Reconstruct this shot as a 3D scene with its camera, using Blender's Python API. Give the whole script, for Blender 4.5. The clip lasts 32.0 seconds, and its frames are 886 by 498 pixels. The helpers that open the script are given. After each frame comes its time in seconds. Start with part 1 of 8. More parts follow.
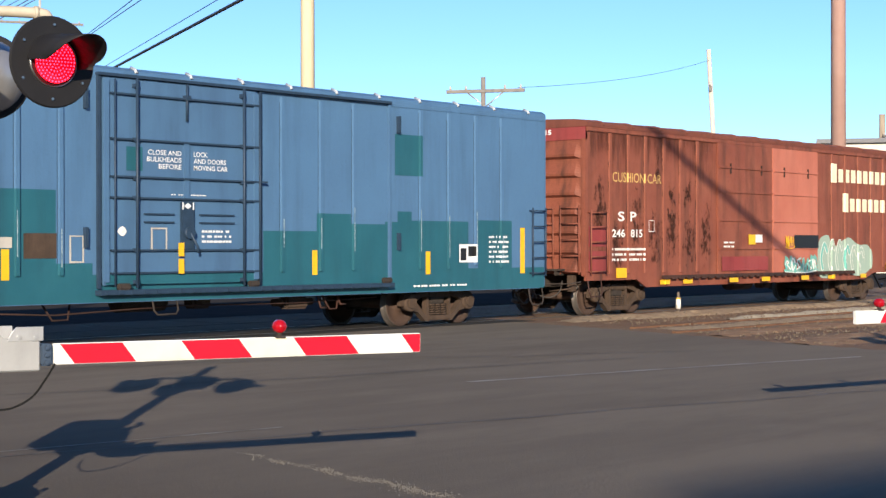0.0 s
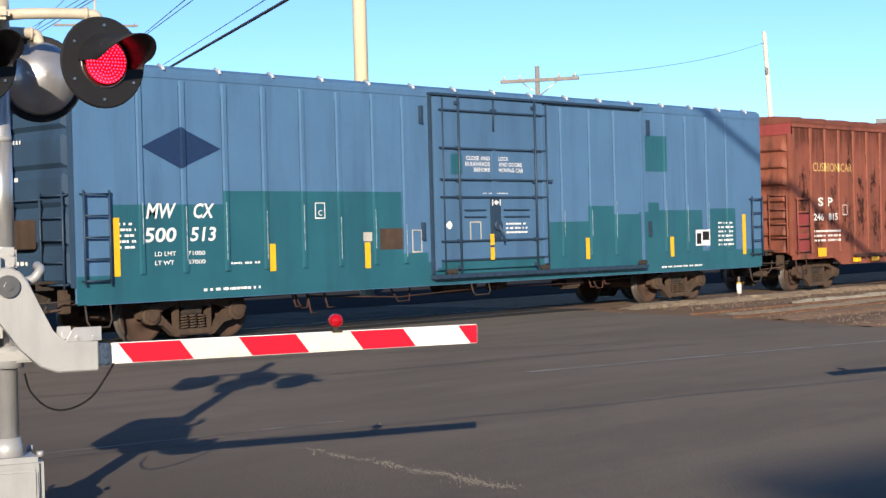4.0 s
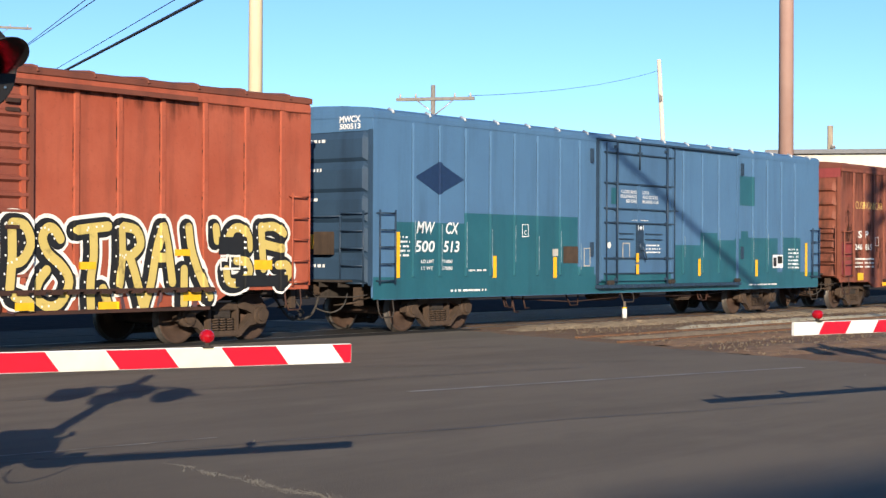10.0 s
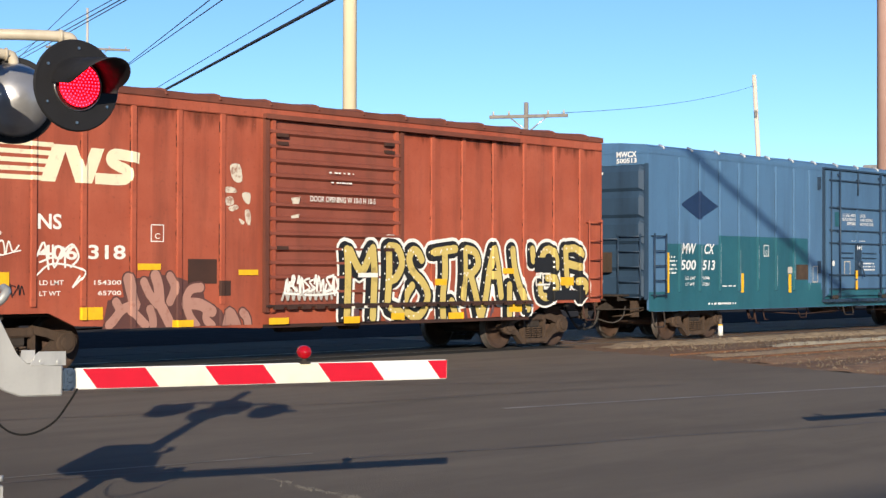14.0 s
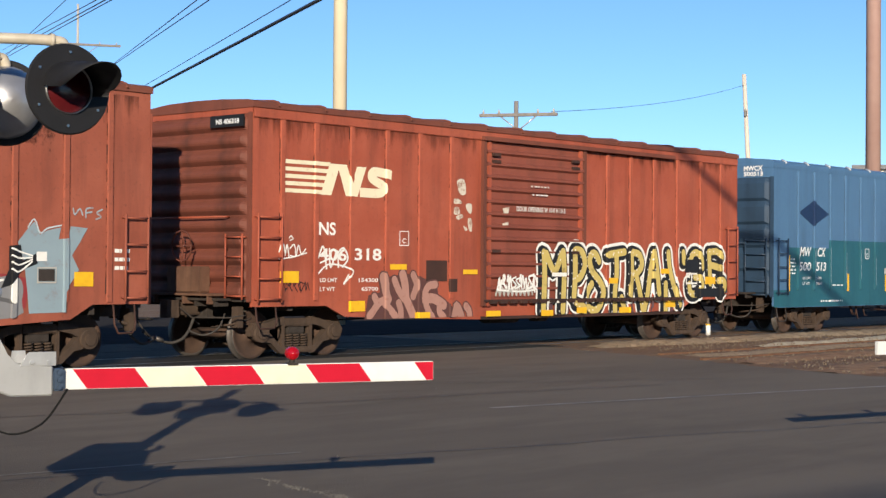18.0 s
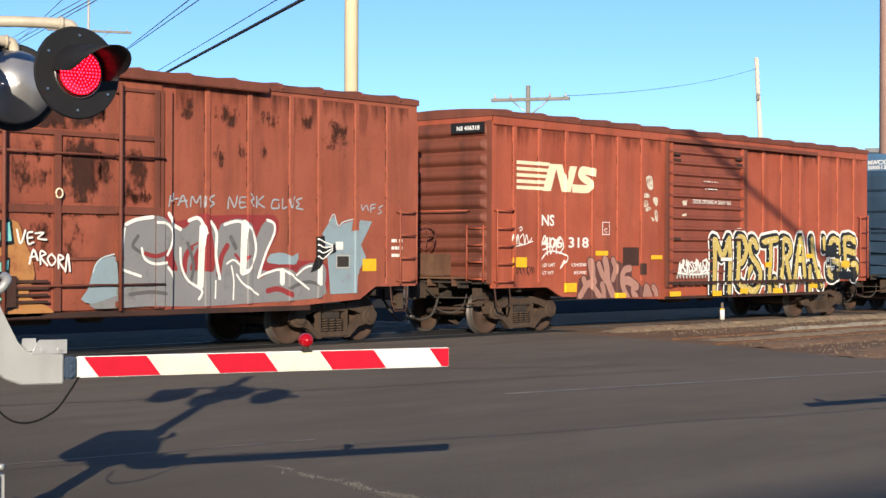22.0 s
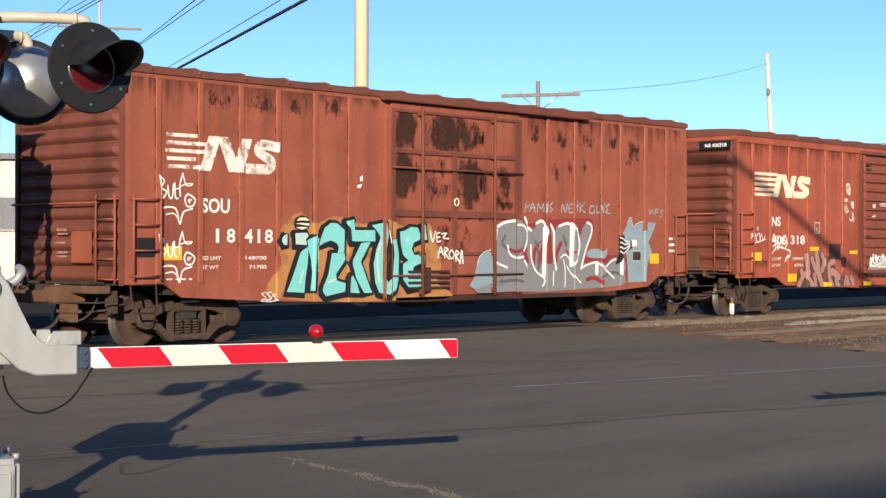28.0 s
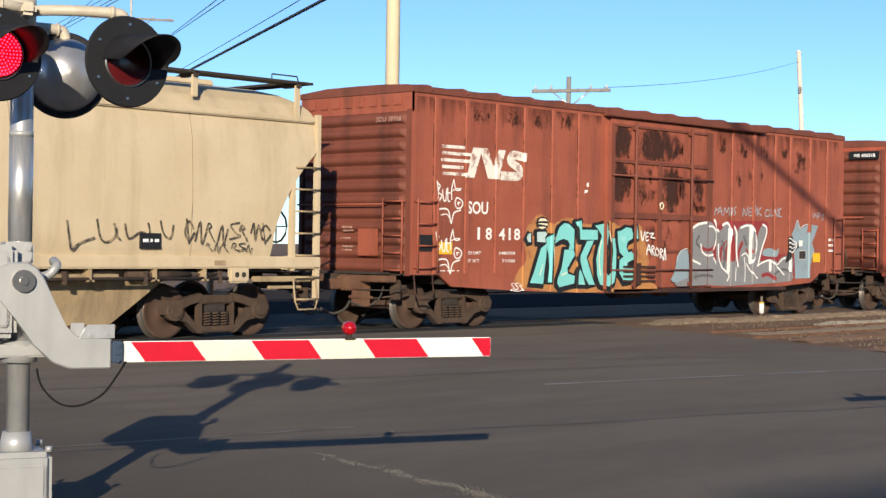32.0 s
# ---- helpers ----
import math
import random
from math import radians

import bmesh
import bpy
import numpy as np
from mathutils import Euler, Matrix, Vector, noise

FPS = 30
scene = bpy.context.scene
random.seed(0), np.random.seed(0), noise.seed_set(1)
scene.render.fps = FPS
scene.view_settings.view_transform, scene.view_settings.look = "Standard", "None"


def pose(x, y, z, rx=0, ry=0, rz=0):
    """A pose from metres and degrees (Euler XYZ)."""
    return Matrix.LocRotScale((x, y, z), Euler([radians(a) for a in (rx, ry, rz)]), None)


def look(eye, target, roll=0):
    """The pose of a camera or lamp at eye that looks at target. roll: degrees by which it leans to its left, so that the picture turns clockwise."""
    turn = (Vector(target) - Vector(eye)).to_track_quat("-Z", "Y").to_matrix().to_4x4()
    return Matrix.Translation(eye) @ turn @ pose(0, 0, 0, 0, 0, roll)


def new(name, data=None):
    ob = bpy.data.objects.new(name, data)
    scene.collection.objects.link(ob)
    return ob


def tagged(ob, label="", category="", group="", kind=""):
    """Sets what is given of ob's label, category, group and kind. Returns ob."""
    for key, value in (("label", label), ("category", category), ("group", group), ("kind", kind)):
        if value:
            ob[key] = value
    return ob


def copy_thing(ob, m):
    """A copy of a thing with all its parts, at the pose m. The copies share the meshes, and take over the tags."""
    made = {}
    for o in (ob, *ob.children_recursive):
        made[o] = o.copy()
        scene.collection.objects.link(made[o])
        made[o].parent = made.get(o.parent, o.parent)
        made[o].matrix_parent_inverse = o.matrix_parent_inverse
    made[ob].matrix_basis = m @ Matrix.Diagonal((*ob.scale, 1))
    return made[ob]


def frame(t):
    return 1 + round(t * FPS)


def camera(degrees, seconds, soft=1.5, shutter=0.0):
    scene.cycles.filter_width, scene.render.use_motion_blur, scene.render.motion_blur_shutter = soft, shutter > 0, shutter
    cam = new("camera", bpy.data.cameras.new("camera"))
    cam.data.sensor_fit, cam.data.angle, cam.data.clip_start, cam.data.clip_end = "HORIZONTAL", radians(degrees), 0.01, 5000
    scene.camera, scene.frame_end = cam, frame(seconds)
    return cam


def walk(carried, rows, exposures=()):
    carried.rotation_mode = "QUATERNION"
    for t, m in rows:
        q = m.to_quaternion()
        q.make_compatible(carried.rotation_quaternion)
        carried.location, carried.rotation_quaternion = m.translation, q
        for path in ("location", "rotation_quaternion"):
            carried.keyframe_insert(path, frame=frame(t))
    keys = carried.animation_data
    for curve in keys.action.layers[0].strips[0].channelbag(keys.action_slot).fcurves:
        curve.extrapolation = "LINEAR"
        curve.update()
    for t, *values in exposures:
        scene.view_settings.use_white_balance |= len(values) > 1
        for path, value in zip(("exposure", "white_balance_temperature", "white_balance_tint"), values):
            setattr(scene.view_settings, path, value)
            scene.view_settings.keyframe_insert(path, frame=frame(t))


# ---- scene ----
import itertools

cam = camera(31.231, 32.0, soft=1.4)

def view(x, y, z, yaw, pitch, roll):
    return pose(x, y, z, 90 + pitch, 0, -yaw) @ pose(0, 0, 0, 0, 0, roll)


PATH = [
    (0, view(-0.106, 0.048, 1.539, 49.537, -0.060, -0.085)),
    (0.5, view(-0.101, 0.051, 1.536, 49.273, -0.101, -0.245)),
    (1, view(-0.089, 0.071, 1.539, 48.996, -0.006, -0.290)),
    (1.5, view(-0.080, 0.080, 1.542, 48.687, 0.081, -0.389)),
    (2, view(-0.078, 0.075, 1.539, 48.418, 0.128, -0.473)),
    (2.5, view(-0.078, 0.081, 1.540, 48.348, -0.006, -0.531)),
    (4.5, view(-0.038, 0.027, 1.535, 47.222, -0.480, -1.639)),
    (5, view(0.001, -0.010, 1.545, 47.522, 0.036, 1.153)),
    (5.5, view(0.046, -0.026, 1.542, 46.117, 0.386, 0.735)),
    (6, view(0.058, -0.025, 1.542, 46.474, 0.387, 0.530)),
    (6.5, view(0.068, 0.021, 1.541, 46.637, 0.432, 1.162)),
    (7, view(0.060, 0.025, 1.541, 45.998, 0.417, 0.494)),
    (7.5, view(0.062, 0.015, 1.552, 47.009, 0.438, 0.155)),
    (8, view(0.076, 0.010, 1.551, 49.338, 0.500, 0.140)),
    (8.5, view(0.081, 0.026, 1.553, 51.248, 0.397, 0.163)),
    (9, view(0.066, 0.024, 1.550, 52.113, 0.426, 0.077)),
    (9.5, view(0.057, 0.029, 1.556, 51.695, 0.509, 0.234)),
    (10, view(0.060, 0.033, 1.551, 51.278, 0.221, 0.252)),
    (10.5, view(0.077, 0.049, 1.549, 50.917, -0.048, 0.463)),
    (11, view(0.076, 0.031, 1.541, 50.355, -0.166, 0.006)),
    (11.5, view(0.065, 0.027, 1.542, 50.036, -0.075, -0.311)),
    (12, view(0.061, 0.025, 1.540, 49.537, -0.091, -0.293)),
    (12.5, view(0.060, 0.027, 1.539, 49.126, -0.037, -0.044)),
    (13, view(0.048, 0.019, 1.535, 48.559, 0.128, -0.195)),
    (13.5, view(0.067, 0.035, 1.535, 48.219, 0.421, -0.257)),
    (14, view(0.038, 0.029, 1.542, 47.905, 0.846, 0.136)),
    (14.5, view(0.021, 0.022, 1.546, 47.090, 1.206, 0.238)),
    (16.5, view(-0.023, -0.049, 1.567, 47.753, 1.364, 0.235)),
    (17, view(-0.044, -0.060, 1.568, 48.086, 1.130, 0.484)),
    (17.5, view(-0.037, -0.059, 1.568, 48.175, 0.901, 0.491)),
    (18, view(-0.029, -0.055, 1.575, 48.270, 0.745, 0.409)),
    (18.5, view(-0.004, -0.037, 1.568, 48.432, 0.752, 0.185)),
    (19, view(0.009, -0.013, 1.572, 48.677, 0.400, 0.398)),
    (19.5, view(0.004, -0.004, 1.570, 48.803, 0.511, 0.476)),
    (20, view(0.015, 0.004, 1.571, 48.375, 0.629, 0.550)),
    (20.5, view(0.015, 0.009, 1.572, 48.139, 0.499, 0.488)),
    (21, view(0.025, 0.014, 1.568, 47.961, 0.349, 0.386)),
    (21.5, view(0.034, 0.024, 1.575, 47.823, 0.338, 0.223)),
    (22, view(0.056, 0.049, 1.573, 47.850, 0.214, 0.172)),
    (22.5, view(0.041, 0.026, 1.572, 47.849, -0.086, -0.011)),
    (23, view(0.042, 0.020, 1.564, 47.932, -0.322, -0.039)),
    (23.5, view(0.026, 0.014, 1.566, 47.869, -0.299, 0.083)),
    (24, view(0.013, -0.002, 1.563, 47.856, -0.267, 0.271)),
    (24.5, view(0.016, -0.027, 1.541, 47.695, -0.029, -0.567)),
    (25, view(0.003, -0.041, 1.543, 47.676, -0.003, -0.491)),
    (25.5, view(-0.017, -0.055, 1.543, 47.657, -0.011, -0.351)),
    (27.5, view(-0.007, -0.027, 1.553, 47.470, 0.051, 0.006)),
    (28, view(-0.015, -0.031, 1.550, 47.468, 0.072, 0.095)),
    (28.5, view(-0.027, -0.036, 1.554, 47.391, -0.129, 0.236)),
    (29, view(-0.042, -0.043, 1.557, 47.350, -0.297, 0.246)),
    (29.5, view(-0.055, -0.043, 1.565, 47.298, -0.240, 0.585)),
    (30, view(-0.041, -0.034, 1.568, 47.253, 0.009, 0.269)),
    (30.5, view(-0.046, -0.020, 1.567, 46.861, 0.259, 0.443)),
    (31, view(-0.066, -0.032, 1.572, 46.460, 0.173, 0.628)),
    (31.5, view(-0.041, -0.004, 1.571, 46.457, 0.039, 0.645)),
    (32, view(-0.019, 0.021, 1.573, 46.480, -0.153, 0.822)),
]
walk(cam, PATH, [(0.0, 0.6, 6900, 11), (6.0, 0.61, 6900, 11), (9.0, 0.56, 6950, 9), (13.0, 0.48, 6950, 9), (17.0, 0.17, 6850, 9), (18.5, 0.3, 6850, 9), (20.0, 0.4, 6900, 9), (24.0, 0.44, 6950, 9), (28.0, 0.42, 6950, 9), (32.0, 0.38, 6900, 9)])

# distance rolled by the train: seconds, metres
ROLL = [
    (0, -0.000), (1, 1.592), (2, 3.180), (2.5, 3.968), (4.5, 7.097), (5, 7.886), (6, 9.439),
    (7, 10.990), (8, 12.530), (9, 14.069), (10, 15.615), (11, 17.144), (12, 18.666), (13, 20.192),
    (14, 21.710), (14.5, 22.460), (16.5, 25.411), (17, 26.156), (18, 27.656), (19, 29.146),
    (20, 30.624), (21, 32.094), (22, 33.551), (23, 34.996), (24, 36.416), (25, 37.825), (25.5, 38.538),
    (27.5, 41.400), (28, 42.114), (29, 43.534), (30, 44.935), (31, 46.324), (32, 47.713),
]
TRACK_Y = 20.125    # near side of the train

# ---- light ----
world = bpy.data.worlds.new("world")
scene.world = world
world.use_nodes = True
wn = world.node_tree
sky = wn.nodes.new("ShaderNodeTexSky")
sky.sky_type = "NISHITA"
sky.sun_disc = False
sky.sun_elevation = radians(15.5)
sky.sun_rotation = radians(228)
sky.air_density = 0.75
sky.dust_density = 0.0
sky.ozone_density = 5.5
bg = wn.nodes["Background"]
bg.inputs["Strength"].default_value = 0.137
wn.links.new(sky.outputs[0], bg.inputs[0])
sun_data = bpy.data.lights.new("sun", "SUN")
sun_data.energy = 5.0
sun_data.angle = radians(0.5)
sun_data.color = (1.0, 0.89, 0.74)
sun = new("sun", sun_data)
sun.matrix_world = look((-26.8, -24.0, 10.0), (0, 0, 0))


# ---- materials ----
def nodes_of(name):
    m = bpy.data.materials.new(name)
    m.use_nodes = True
    return m, m.node_tree, m.node_tree.nodes["Principled BSDF"]


def noise_fac(nt, scale, stretch=(1, 1, 1), lo=0.4, hi=0.6, detail=6.0, rough=0.6):
    tc = nt.nodes.new("ShaderNodeTexCoord")
    mp = nt.nodes.new("ShaderNodeMapping")
    mp.inputs["Scale"].default_value = stretch
    nz = nt.nodes.new("ShaderNodeTexNoise")
    nz.inputs["Scale"].default_value = scale
    nz.inputs["Detail"].default_value = detail
    nz.inputs["Roughness"].default_value = rough
    rm = nt.nodes.new("ShaderNodeMapRange")
    rm.inputs["From Min"].default_value = lo
    rm.inputs["From Max"].default_value = hi
    nt.links.new(tc.outputs["Object"], mp.inputs[0])
    nt.links.new(mp.outputs[0], nz.inputs["Vector"])
    nt.links.new(nz.outputs[0], rm.inputs["Value"])
    return rm.outputs[0]


def blend(nt, fac, a, b, amount=1.0):
    mx = nt.nodes.new("ShaderNodeMix")
    mx.data_type = "RGBA"
    ml = nt.nodes.new("ShaderNodeMath")
    ml.operation = "MULTIPLY"
    ml.inputs[1].default_value = amount
    nt.links.new(fac, ml.inputs[0])
    nt.links.new(ml.outputs[0], mx.inputs[0])
    for sock, c in ((mx.inputs[6], a), (mx.inputs[7], b)):
        if isinstance(c, tuple):
            sock.default_value = (*c, 1)
        else:
            nt.links.new(c, sock)
    return mx.outputs[2]


def bump(nt, b, fac, strength, dist=0.01):
    bp = nt.nodes.new("ShaderNodeBump")
    bp.inputs["Strength"].default_value = strength
    bp.inputs["Distance"].default_value = dist
    nt.links.new(fac, bp.inputs["Height"])
    nt.links.new(bp.outputs[0], b.inputs["Normal"])


def weathered(name, col, stain, fade, rough=0.6, metal=0.0, scale=1.0, streak=0.5, spots=0.3, relief=0.15, gloss=0.4):
    """Painted or bare surface: broad fading, streaks that run down, fine stains, slight dents."""
    m, nt, b = nodes_of(name)
    broad = noise_fac(nt, 0.9 * scale, lo=0.35, hi=0.7, detail=4)
    run = noise_fac(nt, 2.2 * scale, stretch=(1, 1, 0.12), lo=0.48, hi=0.72)
    fine = noise_fac(nt, 14 * scale, lo=0.56, hi=0.74, detail=8, rough=0.7)
    c = blend(nt, broad, col, fade, 0.8)
    c = blend(nt, run, c, stain, streak)
    c = blend(nt, fine, c, stain, spots)
    nt.links.new(c, b.inputs["Base Color"])
    b.inputs["Roughness"].default_value = rough
    b.inputs["Metallic"].default_value = metal
    b.inputs["Specular IOR Level"].default_value = gloss
    bump(nt, b, noise_fac(nt, 5 * scale, lo=0.2, hi=0.8), relief, 0.02)
    return m


def plain(name, col, rough=0.55, metal=0.0, vary=0.12, scale=8.0, gloss=0.4):
    m, nt, b = nodes_of(name)
    dark = tuple(c * (1 - 2.5 * vary) for c in col)
    c = blend(nt, noise_fac(nt, scale, lo=0.35, hi=0.75), col, dark, 0.9)
    nt.links.new(c, b.inputs["Base Color"])
    b.inputs["Roughness"].default_value = rough
    b.inputs["Metallic"].default_value = metal
    b.inputs["Specular IOR Level"].default_value = gloss
    return m


def worn(name, col, under, amount=0.5, scale=9.0, rough=0.7, lo=0.56, hi=0.66):
    """Lettering or spray paint that has partly flaked off to the paint beneath it."""
    m, nt, b = nodes_of(name)
    f = noise_fac(nt, scale, lo=lo, hi=hi, detail=8, rough=0.7)
    c = blend(nt, f, col, under, amount)
    c = blend(nt, noise_fac(nt, 2.0, lo=0.4, hi=0.7), c, tuple(x * 0.8 for x in col), 0.4)
    nt.links.new(c, b.inputs["Base Color"])
    b.inputs["Roughness"].default_value = rough
    return m


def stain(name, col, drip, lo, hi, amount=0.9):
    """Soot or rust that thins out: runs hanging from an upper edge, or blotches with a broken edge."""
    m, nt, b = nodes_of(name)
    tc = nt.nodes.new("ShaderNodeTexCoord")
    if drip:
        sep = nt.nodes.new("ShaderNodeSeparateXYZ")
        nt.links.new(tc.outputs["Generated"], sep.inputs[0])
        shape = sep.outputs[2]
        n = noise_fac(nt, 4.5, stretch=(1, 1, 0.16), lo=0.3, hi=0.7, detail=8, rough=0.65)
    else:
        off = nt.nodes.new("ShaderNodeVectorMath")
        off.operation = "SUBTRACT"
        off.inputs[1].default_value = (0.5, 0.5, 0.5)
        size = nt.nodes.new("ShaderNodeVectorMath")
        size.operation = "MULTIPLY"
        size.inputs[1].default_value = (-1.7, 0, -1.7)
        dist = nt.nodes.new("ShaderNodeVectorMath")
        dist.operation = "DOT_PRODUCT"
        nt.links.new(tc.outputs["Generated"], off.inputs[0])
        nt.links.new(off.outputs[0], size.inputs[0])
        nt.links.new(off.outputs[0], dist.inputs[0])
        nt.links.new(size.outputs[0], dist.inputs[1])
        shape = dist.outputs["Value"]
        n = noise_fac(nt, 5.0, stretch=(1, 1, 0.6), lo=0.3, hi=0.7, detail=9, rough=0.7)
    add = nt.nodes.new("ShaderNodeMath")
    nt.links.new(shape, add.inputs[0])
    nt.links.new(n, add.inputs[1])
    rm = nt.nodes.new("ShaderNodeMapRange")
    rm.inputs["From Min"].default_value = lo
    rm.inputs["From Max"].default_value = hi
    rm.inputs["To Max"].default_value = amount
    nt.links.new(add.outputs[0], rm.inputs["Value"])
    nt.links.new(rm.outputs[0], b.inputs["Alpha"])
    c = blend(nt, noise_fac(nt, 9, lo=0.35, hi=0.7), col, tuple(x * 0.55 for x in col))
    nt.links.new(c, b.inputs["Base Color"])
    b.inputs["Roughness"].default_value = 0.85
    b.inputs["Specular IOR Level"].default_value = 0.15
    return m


def glow(name, col, strength):
    m, _, b = nodes_of(name)
    b.inputs["Base Color"].default_value = (*col, 1)
    b.inputs["Emission Color"].default_value = (*col, 1)
    b.inputs["Emission Strength"].default_value = strength
    return m


BLUE = weathered("blue_paint", (0.067, 0.149, 0.268), (0.028, 0.056, 0.098), (0.076, 0.174, 0.306), 0.42, streak=0.35, spots=0.25, gloss=0.5, relief=0.3)
TEAL = weathered("teal_paint", (0.013, 0.094, 0.128), (0.012, 0.046, 0.066), (0.019, 0.118, 0.154), 0.45, streak=0.4, spots=0.25, gloss=0.5, relief=0.3)
BLUE_DOOR = weathered("door_blue_paint", (0.06, 0.132, 0.238), (0.024, 0.044, 0.08), (0.068, 0.156, 0.275), 0.5, streak=0.35, spots=0.2)
# ironwork blue, darkened so the rails carry the door's shadow lines
BLUE_IRON = plain("shaded_blue_ironwork", (0.022, 0.046, 0.082), 0.5)
# pale roof rib ends: sun glints put into their colour
ROOFBLUE = plain("roof_rib_glint", (0.5, 0.54, 0.58), 0.45, 0.2)
# left end wall, a darker blue than the sides
BLUE_END = weathered("dark_blue_end", (0.022, 0.05, 0.092), (0.01, 0.021, 0.04), (0.03, 0.066, 0.118), 0.6, streak=0.5, spots=0.3)
SCUFF = worn("pale_scuff", (0.35, 0.45, 0.5), (0.06, 0.15, 0.2), 0.9, 14, lo=0.45, hi=0.6)
NAVY = plain("navy_paint", (0.012, 0.034, 0.095), 0.5)
RED_NS = weathered("oxide_red_paint", (0.325, 0.069, 0.035), (0.08, 0.026, 0.017), (0.42, 0.108, 0.06), 0.65, streak=0.5, spots=0.5, relief=0.35)
RED_SOU = weathered("brown_red_paint", (0.268, 0.069, 0.039), (0.055, 0.023, 0.017), (0.36, 0.103, 0.06), 0.7, streak=0.55, spots=0.55, relief=0.35)
RED_SP = weathered("maroon_paint", (0.2, 0.056, 0.034), (0.045, 0.02, 0.014), (0.27, 0.088, 0.052), 0.7, scale=1.3, streak=0.8, spots=0.65, relief=0.35)
PINK_SP = weathered("faded_door_paint", (0.42, 0.13, 0.085), (0.16, 0.05, 0.035), (0.48, 0.17, 0.115), 0.7, streak=0.3, spots=0.2)
SOOT = weathered("soot", (0.036, 0.018, 0.014), (0.015, 0.011, 0.01), (0.075, 0.03, 0.02), 0.8, streak=0.6, spots=0.5)
TANGRIME = weathered("grimy_cream_paint", (0.3, 0.22, 0.13), (0.09, 0.065, 0.04), (0.42, 0.32, 0.19), 0.8, scale=1.5, streak=0.6, spots=0.5)
TAN = weathered("cream_paint", (0.5, 0.4, 0.26), (0.24, 0.18, 0.11), (0.58, 0.48, 0.33), 0.65, streak=0.4, spots=0.25)
SPECKLE = plain("speckled_shade", (0.035, 0.018, 0.014), 0.8)
tree = SPECKLE.node_tree
tree.links.new(noise_fac(tree, 4.5, stretch=(1, 1, 0.55), lo=0.5, hi=0.58, detail=8, rough=0.7), tree.nodes["Principled BSDF"].inputs["Alpha"])
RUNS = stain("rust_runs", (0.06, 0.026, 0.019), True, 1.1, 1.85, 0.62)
BLOTCH = stain("soot_blotch", (0.06, 0.027, 0.02), False, 0.3, 0.62, 0.75)
HEAVY = stain("heavy_soot", (0.062, 0.029, 0.023), False, -0.05, 0.3, 0.85)
RED_DOOR = weathered("dull_red_door_paint", (0.21, 0.055, 0.035), (0.06, 0.024, 0.017), (0.27, 0.078, 0.05), 0.7, streak=0.4, spots=0.45, relief=0.3)
DARK = plain("underframe_grime", (0.042, 0.033, 0.028), 0.85, vary=0.2)
TRUCK = weathered("truck_dust", (0.052, 0.034, 0.024), (0.013, 0.01, 0.008), (0.088, 0.056, 0.038), 0.9, scale=3, streak=0.4, spots=0.4)
WHEEL = weathered("wheel_rust", (0.052, 0.031, 0.023), (0.022, 0.015, 0.012), (0.085, 0.047, 0.03), 0.85, scale=3, streak=0.2, spots=0.4)
RIM = plain("worn_wheel_rim", (0.13, 0.115, 0.105), 0.5, 0.5, vary=0.15)
# left ends of the red and brown cars, darker than their sides
RED_END = weathered("darker_end_red", (0.15, 0.043, 0.027), (0.04, 0.019, 0.015), (0.2, 0.06, 0.037), 0.7, streak=0.6, spots=0.55, relief=0.3)
RUSTIRON = weathered("dusty_brown_iron", (0.11, 0.052, 0.032), (0.03, 0.018, 0.014), (0.17, 0.09, 0.055), 0.85, scale=2.5, streak=0.4, spots=0.5)
# red darkened to hold the shade of roof rims and door gaps
RED_DARK = weathered("shaded_dark_red", (0.15, 0.044, 0.028), (0.03, 0.016, 0.013), (0.2, 0.062, 0.038), 0.75, streak=0.5, spots=0.4)
STEEL = plain("worn_steel", (0.5, 0.48, 0.46), 0.3, 1.0, vary=0.08)
RAILRUST = weathered("rail_rust", (0.12, 0.055, 0.03), (0.05, 0.025, 0.016), (0.2, 0.1, 0.05), 0.9, scale=3)
WHITE = worn("white_lettering", (0.78, 0.77, 0.72), (0.3, 0.12, 0.08), 0.35)
PAPER = worn("old_paper", (0.62, 0.56, 0.46), (0.26, 0.1, 0.06), 0.9, 7, lo=0.5, hi=0.62)
FAINT = worn("faint_lettering", (0.42, 0.25, 0.2), (0.17, 0.055, 0.035), 0.9, 14, lo=0.46, hi=0.6)
CREAM = worn("cream_lettering", (0.8, 0.71, 0.5), (0.3, 0.1, 0.06), 0.35, 6)
WHITE_CLEAN = plain("white_paint", (0.75, 0.76, 0.76), 0.5, vary=0.06)
YELLOW = plain("reflective_yellow", (0.85, 0.47, 0.02), 0.4, vary=0.08)
BLACK = plain("black_paint", (0.015, 0.015, 0.016), 0.5)
GALV = weathered("galvanised_steel", (0.6, 0.61, 0.61), (0.4, 0.41, 0.42), (0.68, 0.69, 0.69), 0.3, 0.6, 6, 0.4, 0.25, 0.02)
ALU = weathered("cast_aluminium", (0.36, 0.365, 0.365), (0.22, 0.225, 0.225), (0.42, 0.425, 0.42), 0.42, 0.3, 4, 0.3, 0.25, 0.02)
CONDUIT = plain("cream_conduit", (0.52, 0.46, 0.36), 0.45)
SHEET = weathered("worn_silver_sheeting", (0.5, 0.5, 0.49), (0.2, 0.2, 0.21), (0.6, 0.6, 0.59), 0.36, 0.65, 7, 0.7, 0.35, 0.03)
SIGRED = plain("sign_red", (0.52, 0.009, 0.028), 0.35, vary=0.05)
SIGWHITE = plain("sign_white", (0.74, 0.74, 0.7), 0.35, vary=0.05)
